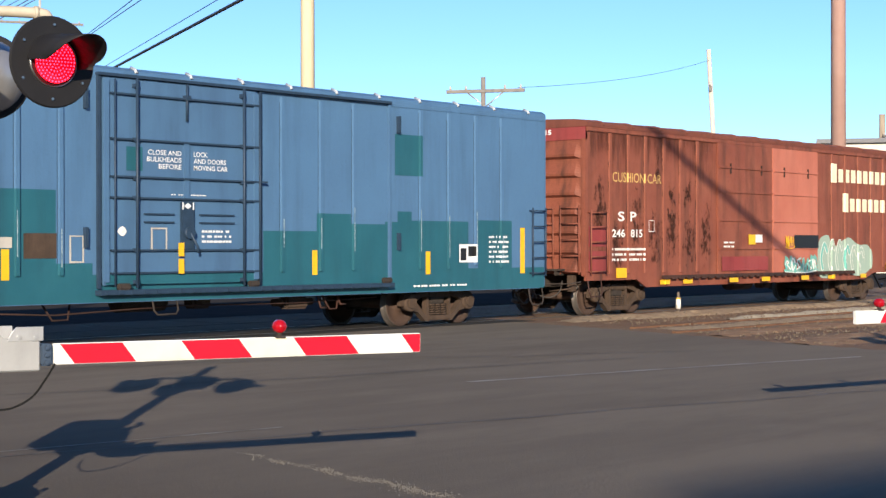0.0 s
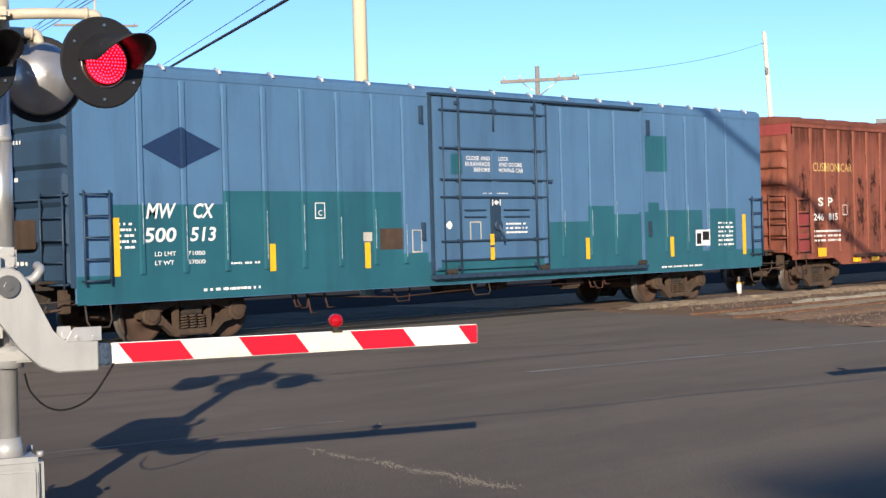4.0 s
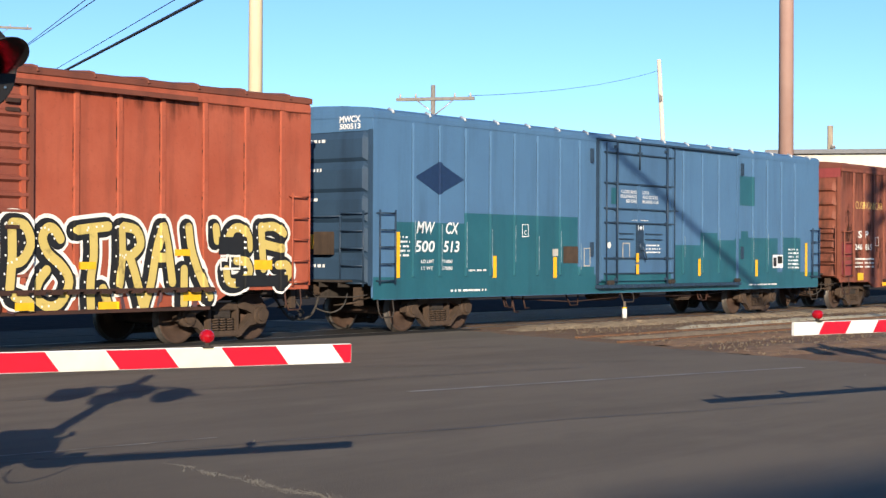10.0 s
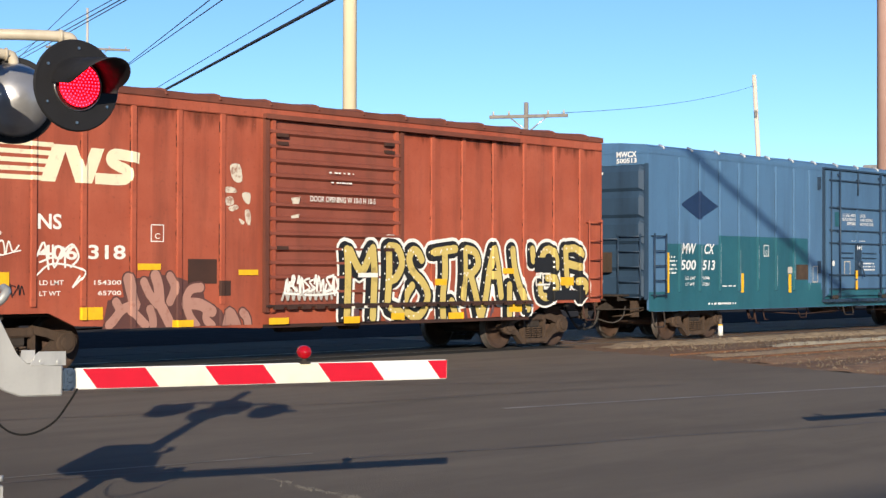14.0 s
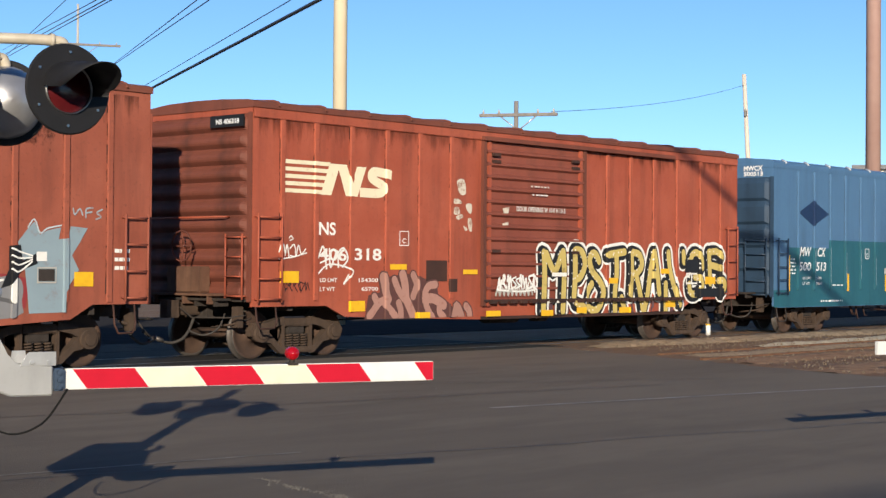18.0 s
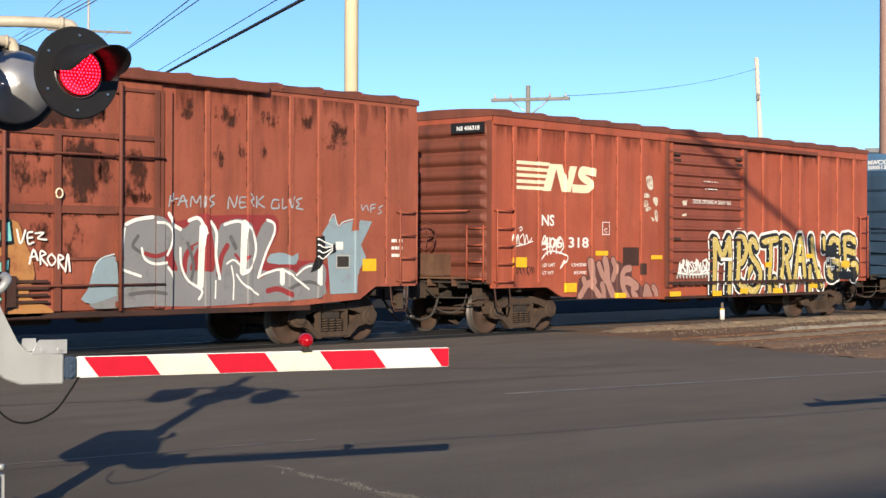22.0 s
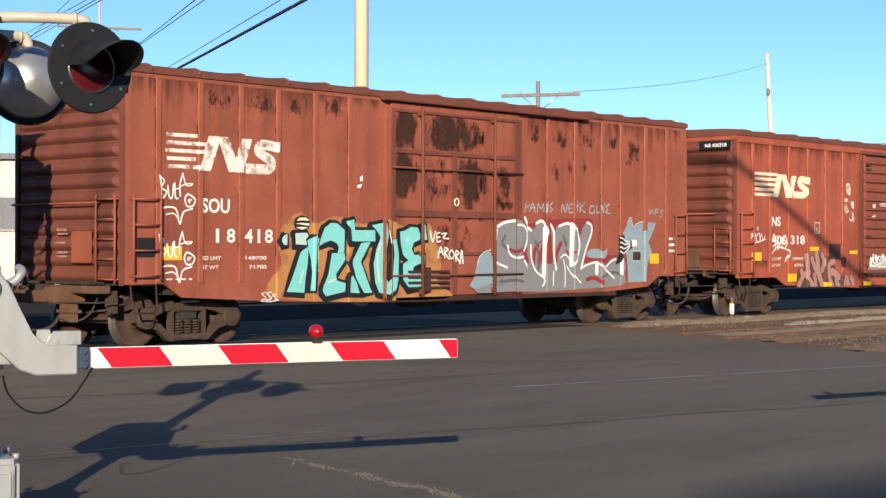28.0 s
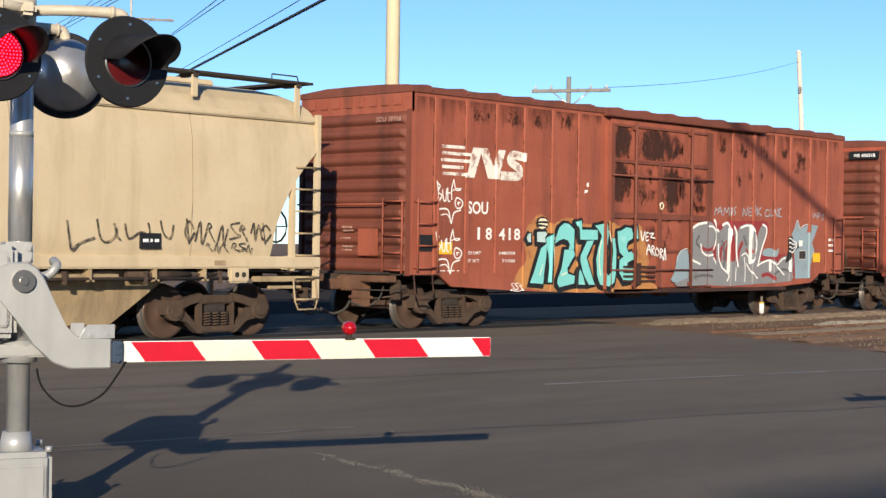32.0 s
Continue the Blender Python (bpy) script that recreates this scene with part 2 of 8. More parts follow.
SIGPALE = plain("sign_pale_yellow", (0.76, 0.72, 0.54), 0.35, vary=0.05)
LENS = plain("dark_red_lens", (0.09, 0.008, 0.01), 0.18, gloss=0.6)
LEDS = glow("red_led", (1.0, 0.02, 0.06), 6.0)
LEDGLOW = glow("red_led_backing", (1.0, 0.003, 0.025), 0.42)
HOSE = plain("dusty_rubber_hose", (0.055, 0.048, 0.042), 0.8, vary=0.2)
HOOD = plain("black_hood", (0.016, 0.016, 0.018), 0.55, vary=0.1, gloss=0.25)
CHROME = plain("polished_shell", (0.5, 0.5, 0.51), 0.34, 0.7, vary=0.1)
RUBBER = plain("rubber_hose", (0.017, 0.017, 0.017), 0.9, gloss=0.0)
SHADE_SHEETS = weathered("shade_sheet_dark", (0.035, 0.033, 0.032), (0.02, 0.019, 0.018), (0.05, 0.046, 0.043), 0.9, scale=2, gloss=0.1)
POLE_CREAM = weathered("cream_steel_pole", (0.75, 0.62, 0.42), (0.5, 0.4, 0.28), (0.8, 0.68, 0.48), 0.6, streak=0.2, spots=0.1)
POLE_ROSE = weathered("brown_steel_pole", (0.4, 0.24, 0.2), (0.22, 0.13, 0.11), (0.46, 0.3, 0.25), 0.6, streak=0.2, spots=0.1)
TIMBER = weathered("rusty_timber", (0.14, 0.075, 0.042), (0.05, 0.03, 0.02), (0.2, 0.115, 0.065), 0.95, scale=2)
DARKWOOD = weathered("dark_timber", (0.12, 0.095, 0.075), (0.05, 0.04, 0.03), (0.17, 0.135, 0.105), 0.9, scale=2)
DRIFT = weathered("silvered_timber", (0.2, 0.18, 0.165), (0.1, 0.088, 0.08), (0.27, 0.245, 0.225), 0.9, scale=2)
PALEWOOD = weathered("pale_timber", (0.6, 0.52, 0.42), (0.3, 0.25, 0.2), (0.68, 0.6, 0.5), 0.85, scale=2)
WOOD = weathered("grey_timber", (0.34, 0.27, 0.2), (0.12, 0.085, 0.06), (0.42, 0.34, 0.25), 0.9, scale=2)
WIRE = plain("wire", (0.03, 0.03, 0.035), 0.6)
WALLM = weathered("pale_wall", (0.6, 0.56, 0.48), (0.35, 0.32, 0.27), (0.68, 0.64, 0.56), 0.8, streak=0.2, spots=0.1)
ROOFM = plain("grey_roof", (0.2, 0.2, 0.21), 0.8)
CONC = weathered("concrete", (0.42, 0.4, 0.36), (0.22, 0.2, 0.18), (0.5, 0.47, 0.42), 0.9, scale=2)


def asphalt_material():
    m, nt, b = nodes_of("asphalt")
    broad = noise_fac(nt, 0.12, stretch=(0.5, 1.4, 1), lo=0.42, hi=0.62, detail=5)
    mid = noise_fac(nt, 1.1, stretch=(0.35, 1.3, 1), lo=0.45, hi=0.75)
    streaks = noise_fac(nt, 0.5, stretch=(0.16, 2.6, 1), lo=0.52, hi=0.7, detail=4)
    grit = noise_fac(nt, 60, lo=0.35, hi=0.75, detail=3)
    # base colour runs from dark in the west to pale in the east
    tc = nt.nodes.new("ShaderNodeTexCoord")
    sx = nt.nodes.new("ShaderNodeSeparateXYZ")
    rm = nt.nodes.new("ShaderNodeMapRange")
    rm.inputs["From Min"].default_value = 2.5
    rm.inputs["From Max"].default_value = 9.0
    nt.links.new(tc.outputs["Object"], sx.inputs[0])
    nt.links.new(sx.outputs[0], rm.inputs["Value"])
    c = blend(nt, rm.outputs[0], (0.055, 0.047, 0.039), (0.196, 0.165, 0.131))
    c = blend(nt, broad, c, (0.182, 0.153, 0.121), 0.42)
    patch = noise_fac(nt, 0.33, stretch=(0.4, 1.0, 1), lo=0.5, hi=0.56, detail=8, rough=0.65)
    c = blend(nt, patch, c, (0.08, 0.069, 0.058), 0.2)
    c = blend(nt, mid, c, (0.075, 0.065, 0.056), 0.26)
    c = blend(nt, streaks, c, (0.06, 0.052, 0.046), 0.16)
    c = blend(nt, grit, c, (0.14, 0.13, 0.12), 0.3)
    nt.links.new(c, b.inputs["Base Color"])
    b.inputs["Roughness"].default_value = 0.95
    b.inputs["Specular IOR Level"].default_value = 0.03
    bump(nt, b, noise_fac(nt, 45, lo=0.3, hi=0.7, detail=4), 0.5, 0.006)
    return m


def dirt_material():
    m, nt, b = nodes_of("rusty_dirt")
    broad = noise_fac(nt, 0.8, stretch=(0.25, 1.5, 1), lo=0.35, hi=0.65)
    fine = noise_fac(nt, 18, lo=0.4, hi=0.7, detail=8)
    c = blend(nt, broad, (0.165, 0.078, 0.038), (0.2, 0.13, 0.075))
    c = blend(nt, fine, c, (0.075, 0.045, 0.03), 0.6)
    nt.links.new(c, b.inputs["Base Color"])
    b.inputs["Roughness"].default_value = 0.95
    bump(nt, b, fine, 0.8, 0.03)
    return m


ASPHALT, DIRT = asphalt_material(), dirt_material()


# ---- mesh helpers ----
def part(name, bm, m, parent=None, label=""):
    bmesh.ops.recalc_face_normals(bm, faces=bm.faces)
    me = bpy.data.meshes.new(name)
    bm.to_mesh(me)
    bm.free()
    me.materials.append(m)
    ob = new(name, me)
    if parent:
        ob.parent = parent
    if label:
        ob["label"] = label
    return ob


def again(ob, x, y, z, parent=None):
    """Another object on the same mesh, moved by x, y, z."""
    o = new(ob.name.split(".")[0], ob.data)
    o.parent = parent or ob.parent
    o.location = Vector(ob.location) + Vector((x, y, z))
    o.rotation_euler = ob.rotation_euler
    return o


def box(bm, x0, y0, z0, x1, y1, z1, bev=0.0):
    g = bmesh.new() if bev else bm
    v = [g.verts.new((x, y, z)) for x in (x0, x1) for y in (y0, y1) for z in (z0, z1)]
    for f in ((0, 1, 3, 2), (4, 6, 7, 5), (0, 4, 5, 1), (2, 3, 7, 6), (0, 2, 6, 4), (1, 5, 7, 3)):
        g.faces.new([v[i] for i in f])
    if bev:
        bmesh.ops.bevel(g, geom=g.edges[:], offset=bev, segments=2, affect="EDGES")
        join(bm, g)


def join(bm, g):
    me = bpy.data.meshes.new("scratch")
    g.to_mesh(me)
    g.free()
    bm.from_mesh(me)
    bpy.data.meshes.remove(me)


def cyl(bm, p0, p1, r, n=12, r2=None):
    p0, p1 = Vector(p0), Vector(p1)
    d = p1 - p0
    q = d.to_track_quat("Z", "Y").to_matrix()
    rings = []
    for p, rad in ((p0, r), (p1, r if r2 is None else r2)):
        rings.append([bm.verts.new(p + q @ Vector((rad * math.cos(2 * math.pi * i / n), rad * math.sin(2 * math.pi * i / n), 0))) for i in range(n)])
    for i in range(n):
        f = bm.faces.new((rings[0][i], rings[0][(i + 1) % n], rings[1][(i + 1) % n], rings[1][i]))
        f.smooth = True
    bm.faces.new(rings[0][::-1])
    bm.faces.new(rings[1])


def tube(bm, pts, r, n=8):
    pts = [Vector(p) for p in pts]
    rings = []
    for i, p in enumerate(pts):
        d = pts[min(i + 1, len(pts) - 1)] - pts[max(i - 1, 0)]
        q = d.to_track_quat("Z", "Y").to_matrix()
        rings.append([bm.verts.new(p + q @ Vector((r * math.cos(2 * math.pi * k / n), r * math.sin(2 * math.pi * k / n), 0))) for k in range(n)])
    for a, b in zip(rings, rings[1:]):
        for k in range(n):
            bm.faces.new((a[k], a[(k + 1) % n], b[(k + 1) % n], b[k])).smooth = True
    bm.faces.new(rings[0][::-1])
    bm.faces.new(rings[-1])


def slab(bm, pts, y0, y1):
    """A plate with the outline pts (x, z), from y0 to y1."""
    a = [bm.verts.new((x, y0, z)) for x, z in pts]
    b = [bm.verts.new((x, y1, z)) for x, z in pts]
    bm.faces.new(a)
    bm.faces.new(b[::-1])
    for i in range(len(pts)):
        j = (i + 1) % len(pts)
        bm.faces.new((a[i], b[i], b[j], a[j]))


def lathe(bm, prof, n=28, axis="Y"):
    """Turns the profile (radius, along) round an axis."""
    rings = []
    for r, h in prof:
        ring = []
        for i in range(n):
            c, s = r * math.cos(2 * math.pi * i / n), r * math.sin(2 * math.pi * i / n)
            ring.append(bm.verts.new((c, h, s) if axis == "Y" else (c, s, h)))
        rings.append(ring)
    for a, b in zip(rings, rings[1:]):
        for i in range(n):
            bm.faces.new((a[i], a[(i + 1) % n], b[(i + 1) % n], b[i])).smooth = True


def thing(name, label, category, x=0, y=0, z=0, group="", kind=""):
    e = new(name)
    e.location = (x, y, z)
    return tagged(e, label, category, group, kind)


# ---- markings on a car's near side ----
def clip(bm, edges):
    for u in edges:
        bmesh.ops.bisect_plane(bm, geom=bm.verts[:] + bm.edges[:] + bm.faces[:], plane_co=(u, 0, 0), plane_no=(1, 0, 0), dist=1e-5)


def drape(src, car, lift):
    """Lays flat faces (u, rise, z) on the side wall and over its posts."""
    clip(src, [e for a, b, d, s in car["ribs"] for e in ((a - s, a, b, b + s) if s else (a, b))])
    out = bmesh.new()
    for f in src.faces:
        c = f.calc_center_median()
        pts = [(v.co.x, -lift - v.co.y, v.co.z) for v in f.verts]
        for a, b, d, s in car["ribs"]:
            if a <= c.x <= b:
                pts = [(x, y - d, z) for x, y, z in pts]
                break
            if s and a - s < c.x < b + s:
                # flank of a post
                edge = b if c.x > b else a
                pts = [(x, y - d * (1 - min(1, abs(x - edge) / s)), z) for x, y, z in pts]
                break
        out.faces.new([out.verts.new(p) for p in pts])
    bmesh.ops.remove_doubles(out, verts=out.verts, dist=2e-6)
    src.free()
    return out


def mark(name, car, polys, m, lift=0.004, label="", step=0.0, kind=""):
    """Painted shapes on the side wall: separate outlines become parts of their own, strokes of one tag stay together."""
    if len(polys) > 1 and not kind and all(len(p[0]) == 2 for p in polys):
        for i, p in enumerate(polys):
            mark(name, car, [p], m, lift + i * step, label)
        return None
    bm = bmesh.new()
    for i, poly in enumerate(polys):
        try:
            bm.faces.new([bm.verts.new((p[0], p[2] if len(p) > 2 else i * step, p[1])) for p in poly])
        except ValueError:
            pass
    bm.normal_update()
    bmesh.ops.triangulate(bm, faces=[f for f in bm.faces if len(f.verts) > 4])
    o = part(name, drape(bm, car, lift), m, car["ob"], label)
    if kind:
        o["kind"] = kind
    return o


def rect(u0, z0, u1, z1):
    return [(u0, z0), (u1, z0), (u1, z1), (u0, z1)]


def smooth(pts, n=5):
    if len(pts) < 3:
        return pts
    p = [pts[0]] + list(pts) + [pts[-1]]
    out = []
    for i in range(1, len(p) - 2):
        for k in range(n):
            t = k / n
            out.append(tuple(0.5 * (2 * b + (c - a) * t + (2 * a - 5 * b + 4 * c - d) * t * t + (3 * b - a - 3 * c + d) * t ** 3)
                             for a, b, c, d in zip(p[i - 1], p[i], p[i + 1], p[i + 2])))
    return out + [pts[-1]]


def loop(pts, n=4):
    """A closed smooth outline through pts."""
    k = len(pts)
    out = []
    for i in range(k):
        a, b, c, d = (pts[(i + j) % k] for j in (-1, 0, 1, 2))
        for q in range(n):
            t = q / n
            out.append(tuple(0.5 * (2 * q1 + (q2 - q0) * t + (2 * q0 - 5 * q1 + 4 * q2 - q3) * t * t + (3 * q1 - q0 - 3 * q2 + q3) * t ** 3) for q0, q1, q2, q3 in zip(a, b, c, d)))
    return out


def ragged(pts, amp, seed, n=5):
    """A torn outline round pts."""
    rng = random.Random(seed)
    out = []
    for (ax, az), (bx, bz) in zip(pts, pts[1:] + pts[:1]):
        amp = min(amp, 0.4 * math.hypot(bx - ax, bz - az) / n)
        for j in range(n):
            out.append((ax + (bx - ax) * j / n + rng.uniform(-amp, amp), az + (bz - az) * j / n + rng.uniform(-amp, amp)))
    return out


STROKES = itertools.count()


def ribbon(pts, w, curved=True, cap=False):
    """A brush stroke along pts as faces (u, z, rise), with round ends if cap is set."""
    pts = smooth(pts) if curved else pts
    base = 0.0003 * (next(STROKES) % 8)
    left, right = [], []
    for i, (x, z) in enumerate(pts):
        a, b = pts[max(i - 1, 0)], pts[min(i + 1, len(pts) - 1)]
        dx, dz = b[0] - a[0], b[1] - a[1]
        n = math.hypot(dx, dz) or 1
        dx, dz = dx / n * w / 2, dz / n * w / 2
        e = 0 if cap else 1 if i == len(pts) - 1 else -1 if i == 0 else 0
        left.append((x - dz + e * dx, z + dx + e * dz, base + i * 0.00002))
        right.append((x + dz + e * dx, z - dx + e * dz, base + i * 0.00002))
    quads = [[left[i], left[i + 1], right[i + 1], right[i]] for i in range(len(pts) - 1)]
    if cap:
        for (cx, cz), side, other in ((pts[0], left[0], right[0]), (pts[-1], right[-1], left[-1])):
            a0 = math.atan2(side[1] - cz, side[0] - cx)
            arc = [(cx + w / 2 * math.cos(a0 + math.pi * j / 6), cz + w / 2 * math.sin(a0 + math.pi * j / 6), side[2]) for j in range(1, 6)]
            quads.append([side] + arc + [other])
    return quads


def piece(name, car, strokes, layers, label=""):
    """Spray-painted letters: each layer is (extra width, material, lift)."""
    for extra, m, lift in layers:
        bm = bmesh.new()
        for pts, w in strokes:
            for q in ribbon(pts, w + extra, True, True):
                bm.faces.new([bm.verts.new((u, y, z)) for u, z, y in q])
        # nothing is sprayed below the sill
        bmesh.ops.bisect_plane(bm, geom=bm.verts[:] + bm.edges[:] + bm.faces[:], plane_co=(0, 0, 0.665), plane_no=(0, 0, -1), clear_outer=True)
        part(name, drape(bm, car, lift), m, car["ob"], label)


def letter(car, pts, m, back, w, lift, label, du=-0.03, dz=-0.02, n=1):
    """A filled spray letter on a thick sprayed outline."""
    ring = loop(pts, n) if n > 1 else pts
    line = [(u + du, z + dz) for u, z in ring + ring[:2]]
    if back:
        mark("graffiti", car, ribbon(line, w, False, True), back, lift, label.replace("letter", "outline"))
    mark("graffiti", car, [ring], m, lift + 0.004, label)


def tag_strokes(car, runs, m, label="", lift=0.013):
    """A thin spray tag of a few strokes."""
    for pts, w in runs:
        mark("spray_tag", car, ribbon(pts, w, True, True), m, lift, label)


def words(body, car, u0, z0, u1, z1, m, label="", lean=0.0, bold=None, single=False):
    """Lettering stretched into a field of the side wall."""
    cu = bpy.data.curves.new("lettering", "FONT")
    cu.body = body
    cu.offset = bold if bold is not None else 0.022 if z1 - z0 > 0.13 else 0.012
    cu.resolution_u = 3
    ob = new("lettering", cu)
    bpy.context.view_layer.update()
    me = bpy.data.meshes.new_from_object(ob.evaluated_get(bpy.context.evaluated_depsgraph_get()))
    bpy.data.objects.remove(ob)
    bm = bmesh.new()
    bm.from_mesh(me)
    bpy.data.meshes.remove(me)
    xs, ys = [v.co.x for v in bm.verts], [v.co.y for v in bm.verts]
    for v in bm.verts:
        fx, fz = (v.co.x - min(xs)) / (max(xs) - min(xs)), (v.co.y - min(ys)) / (max(ys) - min(ys))
        v.co = (u0 + fx * (u1 - u0) + lean * fz, 0, z0 + fz * (z1 - z0))
    if z1 - z0 < 0.13 or single:
        o = part("lettering", drape(bm, car, 0.0045), m, car["ob"], label)
        o["kind"] = "stuff"
        return o
    left = set(bm.verts)
    while left:
        grown, edge = set(), [left.pop()]
        while edge:
            v = edge.pop()
            grown.add(v)
            edge += [w for e in v.link_edges for w in e.verts if w in left]
            left -= grown | set(edge)
        g = bmesh.new()
        copy = {v: g.verts.new(v.co) for v in grown}
        for f in {f for v in grown for f in v.link_faces}:
            g.faces.new([copy[v] for v in f.verts])
        part("painted_letter", drape(g, car, 0.0045), m, car["ob"], label)
    bm.free()


def bars(car, u0, z0, u1, z1, m, rows=2, seed=1):
    """Writing too small to read: short bars in rows."""
    rng = random.Random(seed)
    polys = []
    h = (z1 - z0) / (rows * 2.3)
    for r in range(rows):
        z, u = z1 - (r + 1) * h * 2.3 + 0.6 * h, u0
        while u < u1 - 0.02:
            w = min(rng.uniform(0.03, 0.1), u1 - u)
            polys.append(rect(u, z, u + w, z + h))
            u += w + rng.choice((0.012, 0.012, 0.06))
    return mark("stencil", car, polys, m, 0.005, kind="stuff")


def scribble(car, u0, z0, u1, z1, m, w=0.03, loops=7, seed=1, name="spray_tag"):
    rng = random.Random(seed)
    h, wd = z1 - z0, (u1 - u0) / loops
    polys = []
    for i in range(loops):
        x = u0 + wd * (i + rng.uniform(0.0, 0.2))
        lo, hi = z0 + h * rng.uniform(-0.12, 0.12), z1 + h * rng.uniform(-0.15, 0.15)
        mid = z0 + h * rng.uniform(0.35, 0.65)
        kind = rng.randrange(5)
        a = wd * rng.uniform(0.6, 0.95)
        if kind == 0:
            runs = [[(x, mid), (x + a * 0.3, hi), (x + a * 0.7, hi - h * 0.2), (x + a * 0.35, mid), (x + a * 1.1, lo)]]
        elif kind == 1:
            runs = [[(x - a * 0.1, lo), (x + a * 0.45, hi), (x + a * 0.6, lo - h * 0.2), (x + a * 1.1, mid)]]
        elif kind == 2:
            runs = [[(x + a, hi), (x + a * 0.1, hi - h * 0.15), (x + a * 0.6, mid), (x + a * 1.1, lo + h * 0.2), (x, lo)]]
        elif kind == 3:
            runs = [[(x, mid), (x + a * 0.3, hi + h * 0.1), (x + a * 0.45, lo), (x + a * 0.8, hi), (x + a * 1.2, lo + h * 0.1)]]
        else:
            runs = [[(x + a, mid + h * 0.2), (x + a * 0.5, hi), (x, mid), (x + a * 0.5, lo), (x + a * 1.1, mid - h * 0.1)], [(x + a * 0.2, hi + h * 0.1), (x + a * 0.5, lo - h * 0.15)]]
        for r in runs:
            polys += ribbon(r, w * rng.uniform(0.7, 1.05), True)
    if rng.random() < 0.6:
        polys += ribbon([(u0, z0 - 0.08 * h), (u0 + (u1 - u0) * 0.6, z0 - 0.22 * h), (u1, z0 - 0.05 * h)], w * 0.7)
    return mark(name, car, polys, m, 0.012, kind="stuff")


# ---- running gear, shared by all cars ----
def wheelset_mesh():
    bm = bmesh.new()
    for y, s in ((0.62, 1), (2.38, -1)):
        g = bmesh.new()
        lathe(g, [(0.08, -0.02), (0.12, -0.02), (0.13, 0.03), (0.31, 0.055), (0.37, 0.01), (0.425, 0.0), (0.43, 0.012), (0.43, 0.105), (0.458, 0.115),
                  (0.458, 0.135), (0.4, 0.14), (0.36, 0.1), (0.14, 0.08), (0.1, 0.14), (0.08, 0.14)])
        for v in g.verts:
            v.co.y = y + s * v.co.y
        join(bm, g)
    cyl(bm, (0, 0.45, 0), (0, 2.55, 0), 0.085, 14)
    for a in range(3):
        c, s = 0.055 * math.cos(a * 2.1), 0.055 * math.sin(a * 2.1)
        for y0, y1 in ((0.40, 0.46), (2.54, 2.6)):
            cyl(bm, (c, y0, s), (c, y1, s), 0.018, 6)
    bmesh.ops.recalc_face_normals(bm, faces=bm.faces)
    me = bpy.data.meshes.new("wheelset")
    bm.to_mesh(me)
    bm.free()
    me.materials.append(WHEEL)
    me.materials.append(RIM)
    for p in me.polygons:
        r = math.hypot(p.center.x, p.center.z)
        if r > 0.4:
            p.material_index = 1
    return me


def frame_mesh():
    bm = bmesh.new()
    # three pieces leave the windows open
    for k in (-1, 1):
        slab(bm, [(k * a, b) for a, b in ((1.1, 0.5), (1.0, 0.61), (0.74, 0.63), (0.52, 0.69), (0.32, 0.73), (0.32, 0.6), (0.55, 0.55), (0.72, 0.48), (0.8, 0.42), (1.08, 0.4))], 0.38, 0.52)
        slab(bm, [(k * a, b) for a, b in ((0.84, 0.44), (0.78, 0.3), (0.62, 0.27), (0.4, 0.09), (0.3, 0.08), (0.3, 0.19), (0.4, 0.21), (0.6, 0.4), (0.7, 0.49))], 0.385, 0.515)
    box(bm, -0.34, 0.36, 0.1, 0.34, 0.54, 0.2, 0.02)
    box(bm, -0.32, 0.37, 0.56, 0.32, 0.53, 0.7, 0.02)
    for x in (-0.875, 0.875):
        cyl(bm, (x, 0.33, 0.45), (x, 0.5, 0.45), 0.155, 18)
        cyl(bm, (x, 0.3, 0.45), (x, 0.34, 0.45), 0.1, 14)
        box(bm, x - 0.17, 0.36, 0.5, x + 0.17, 0.54, 0.63, 0.03)
    for x in (-0.33, 0.33):
        box(bm, x - 0.035, 0.39, 0.18, x + 0.035, 0.52, 0.6, 0.01)
    bmesh.ops.recalc_face_normals(bm, faces=bm.faces)
    me = bpy.data.meshes.new("side_frame")
    bm.to_mesh(me)
    bm.free()
    me.materials.append(TRUCK)
    return me


def spring_mesh():
    bm = bmesh.new()
    n = 40
    tube(bm, [(0.062 * math.cos(i * 0.78), 0.062 * math.sin(i * 0.78), 0.22 * i / n) for i in range(n)], 0.017, 5)
    me = bpy.data.meshes.new("spring")
    bm.to_mesh(me)
    bm.free()
    me.materials.append(TRUCK)
    return me


WHEELSET, SIDEFRAME, SPRING = wheelset_mesh(), frame_mesh(), spring_mesh()
BM = bmesh.new()
box(BM, -0.2, 0.42, 0.42, 0.2, 2.58, 0.6, 0.02)
box(BM, -0.26, 1.1, 0.5, 0.26, 1.9, 0.72, 0.03)
for sx in (-1, 1):
    box(BM, sx * 0.62 - 0.05, 0.7, 0.3, sx * 0.62 + 0.05, 2.3, 0.38)
    for yy in (0.72, 2.1):
        box(BM, sx * 0.44 - 0.03, yy, 0.3, sx * 0.44 + 0.03, yy + 0.16, 0.62)
bmesh.ops.recalc_face_normals(BM, faces=BM.faces)
BOLSTER = bpy.data.meshes.new("truck")
BM.to_mesh(BOLSTER)
BM.free()
BOLSTER.materials.append(DARK)
rolling = []
axles = []


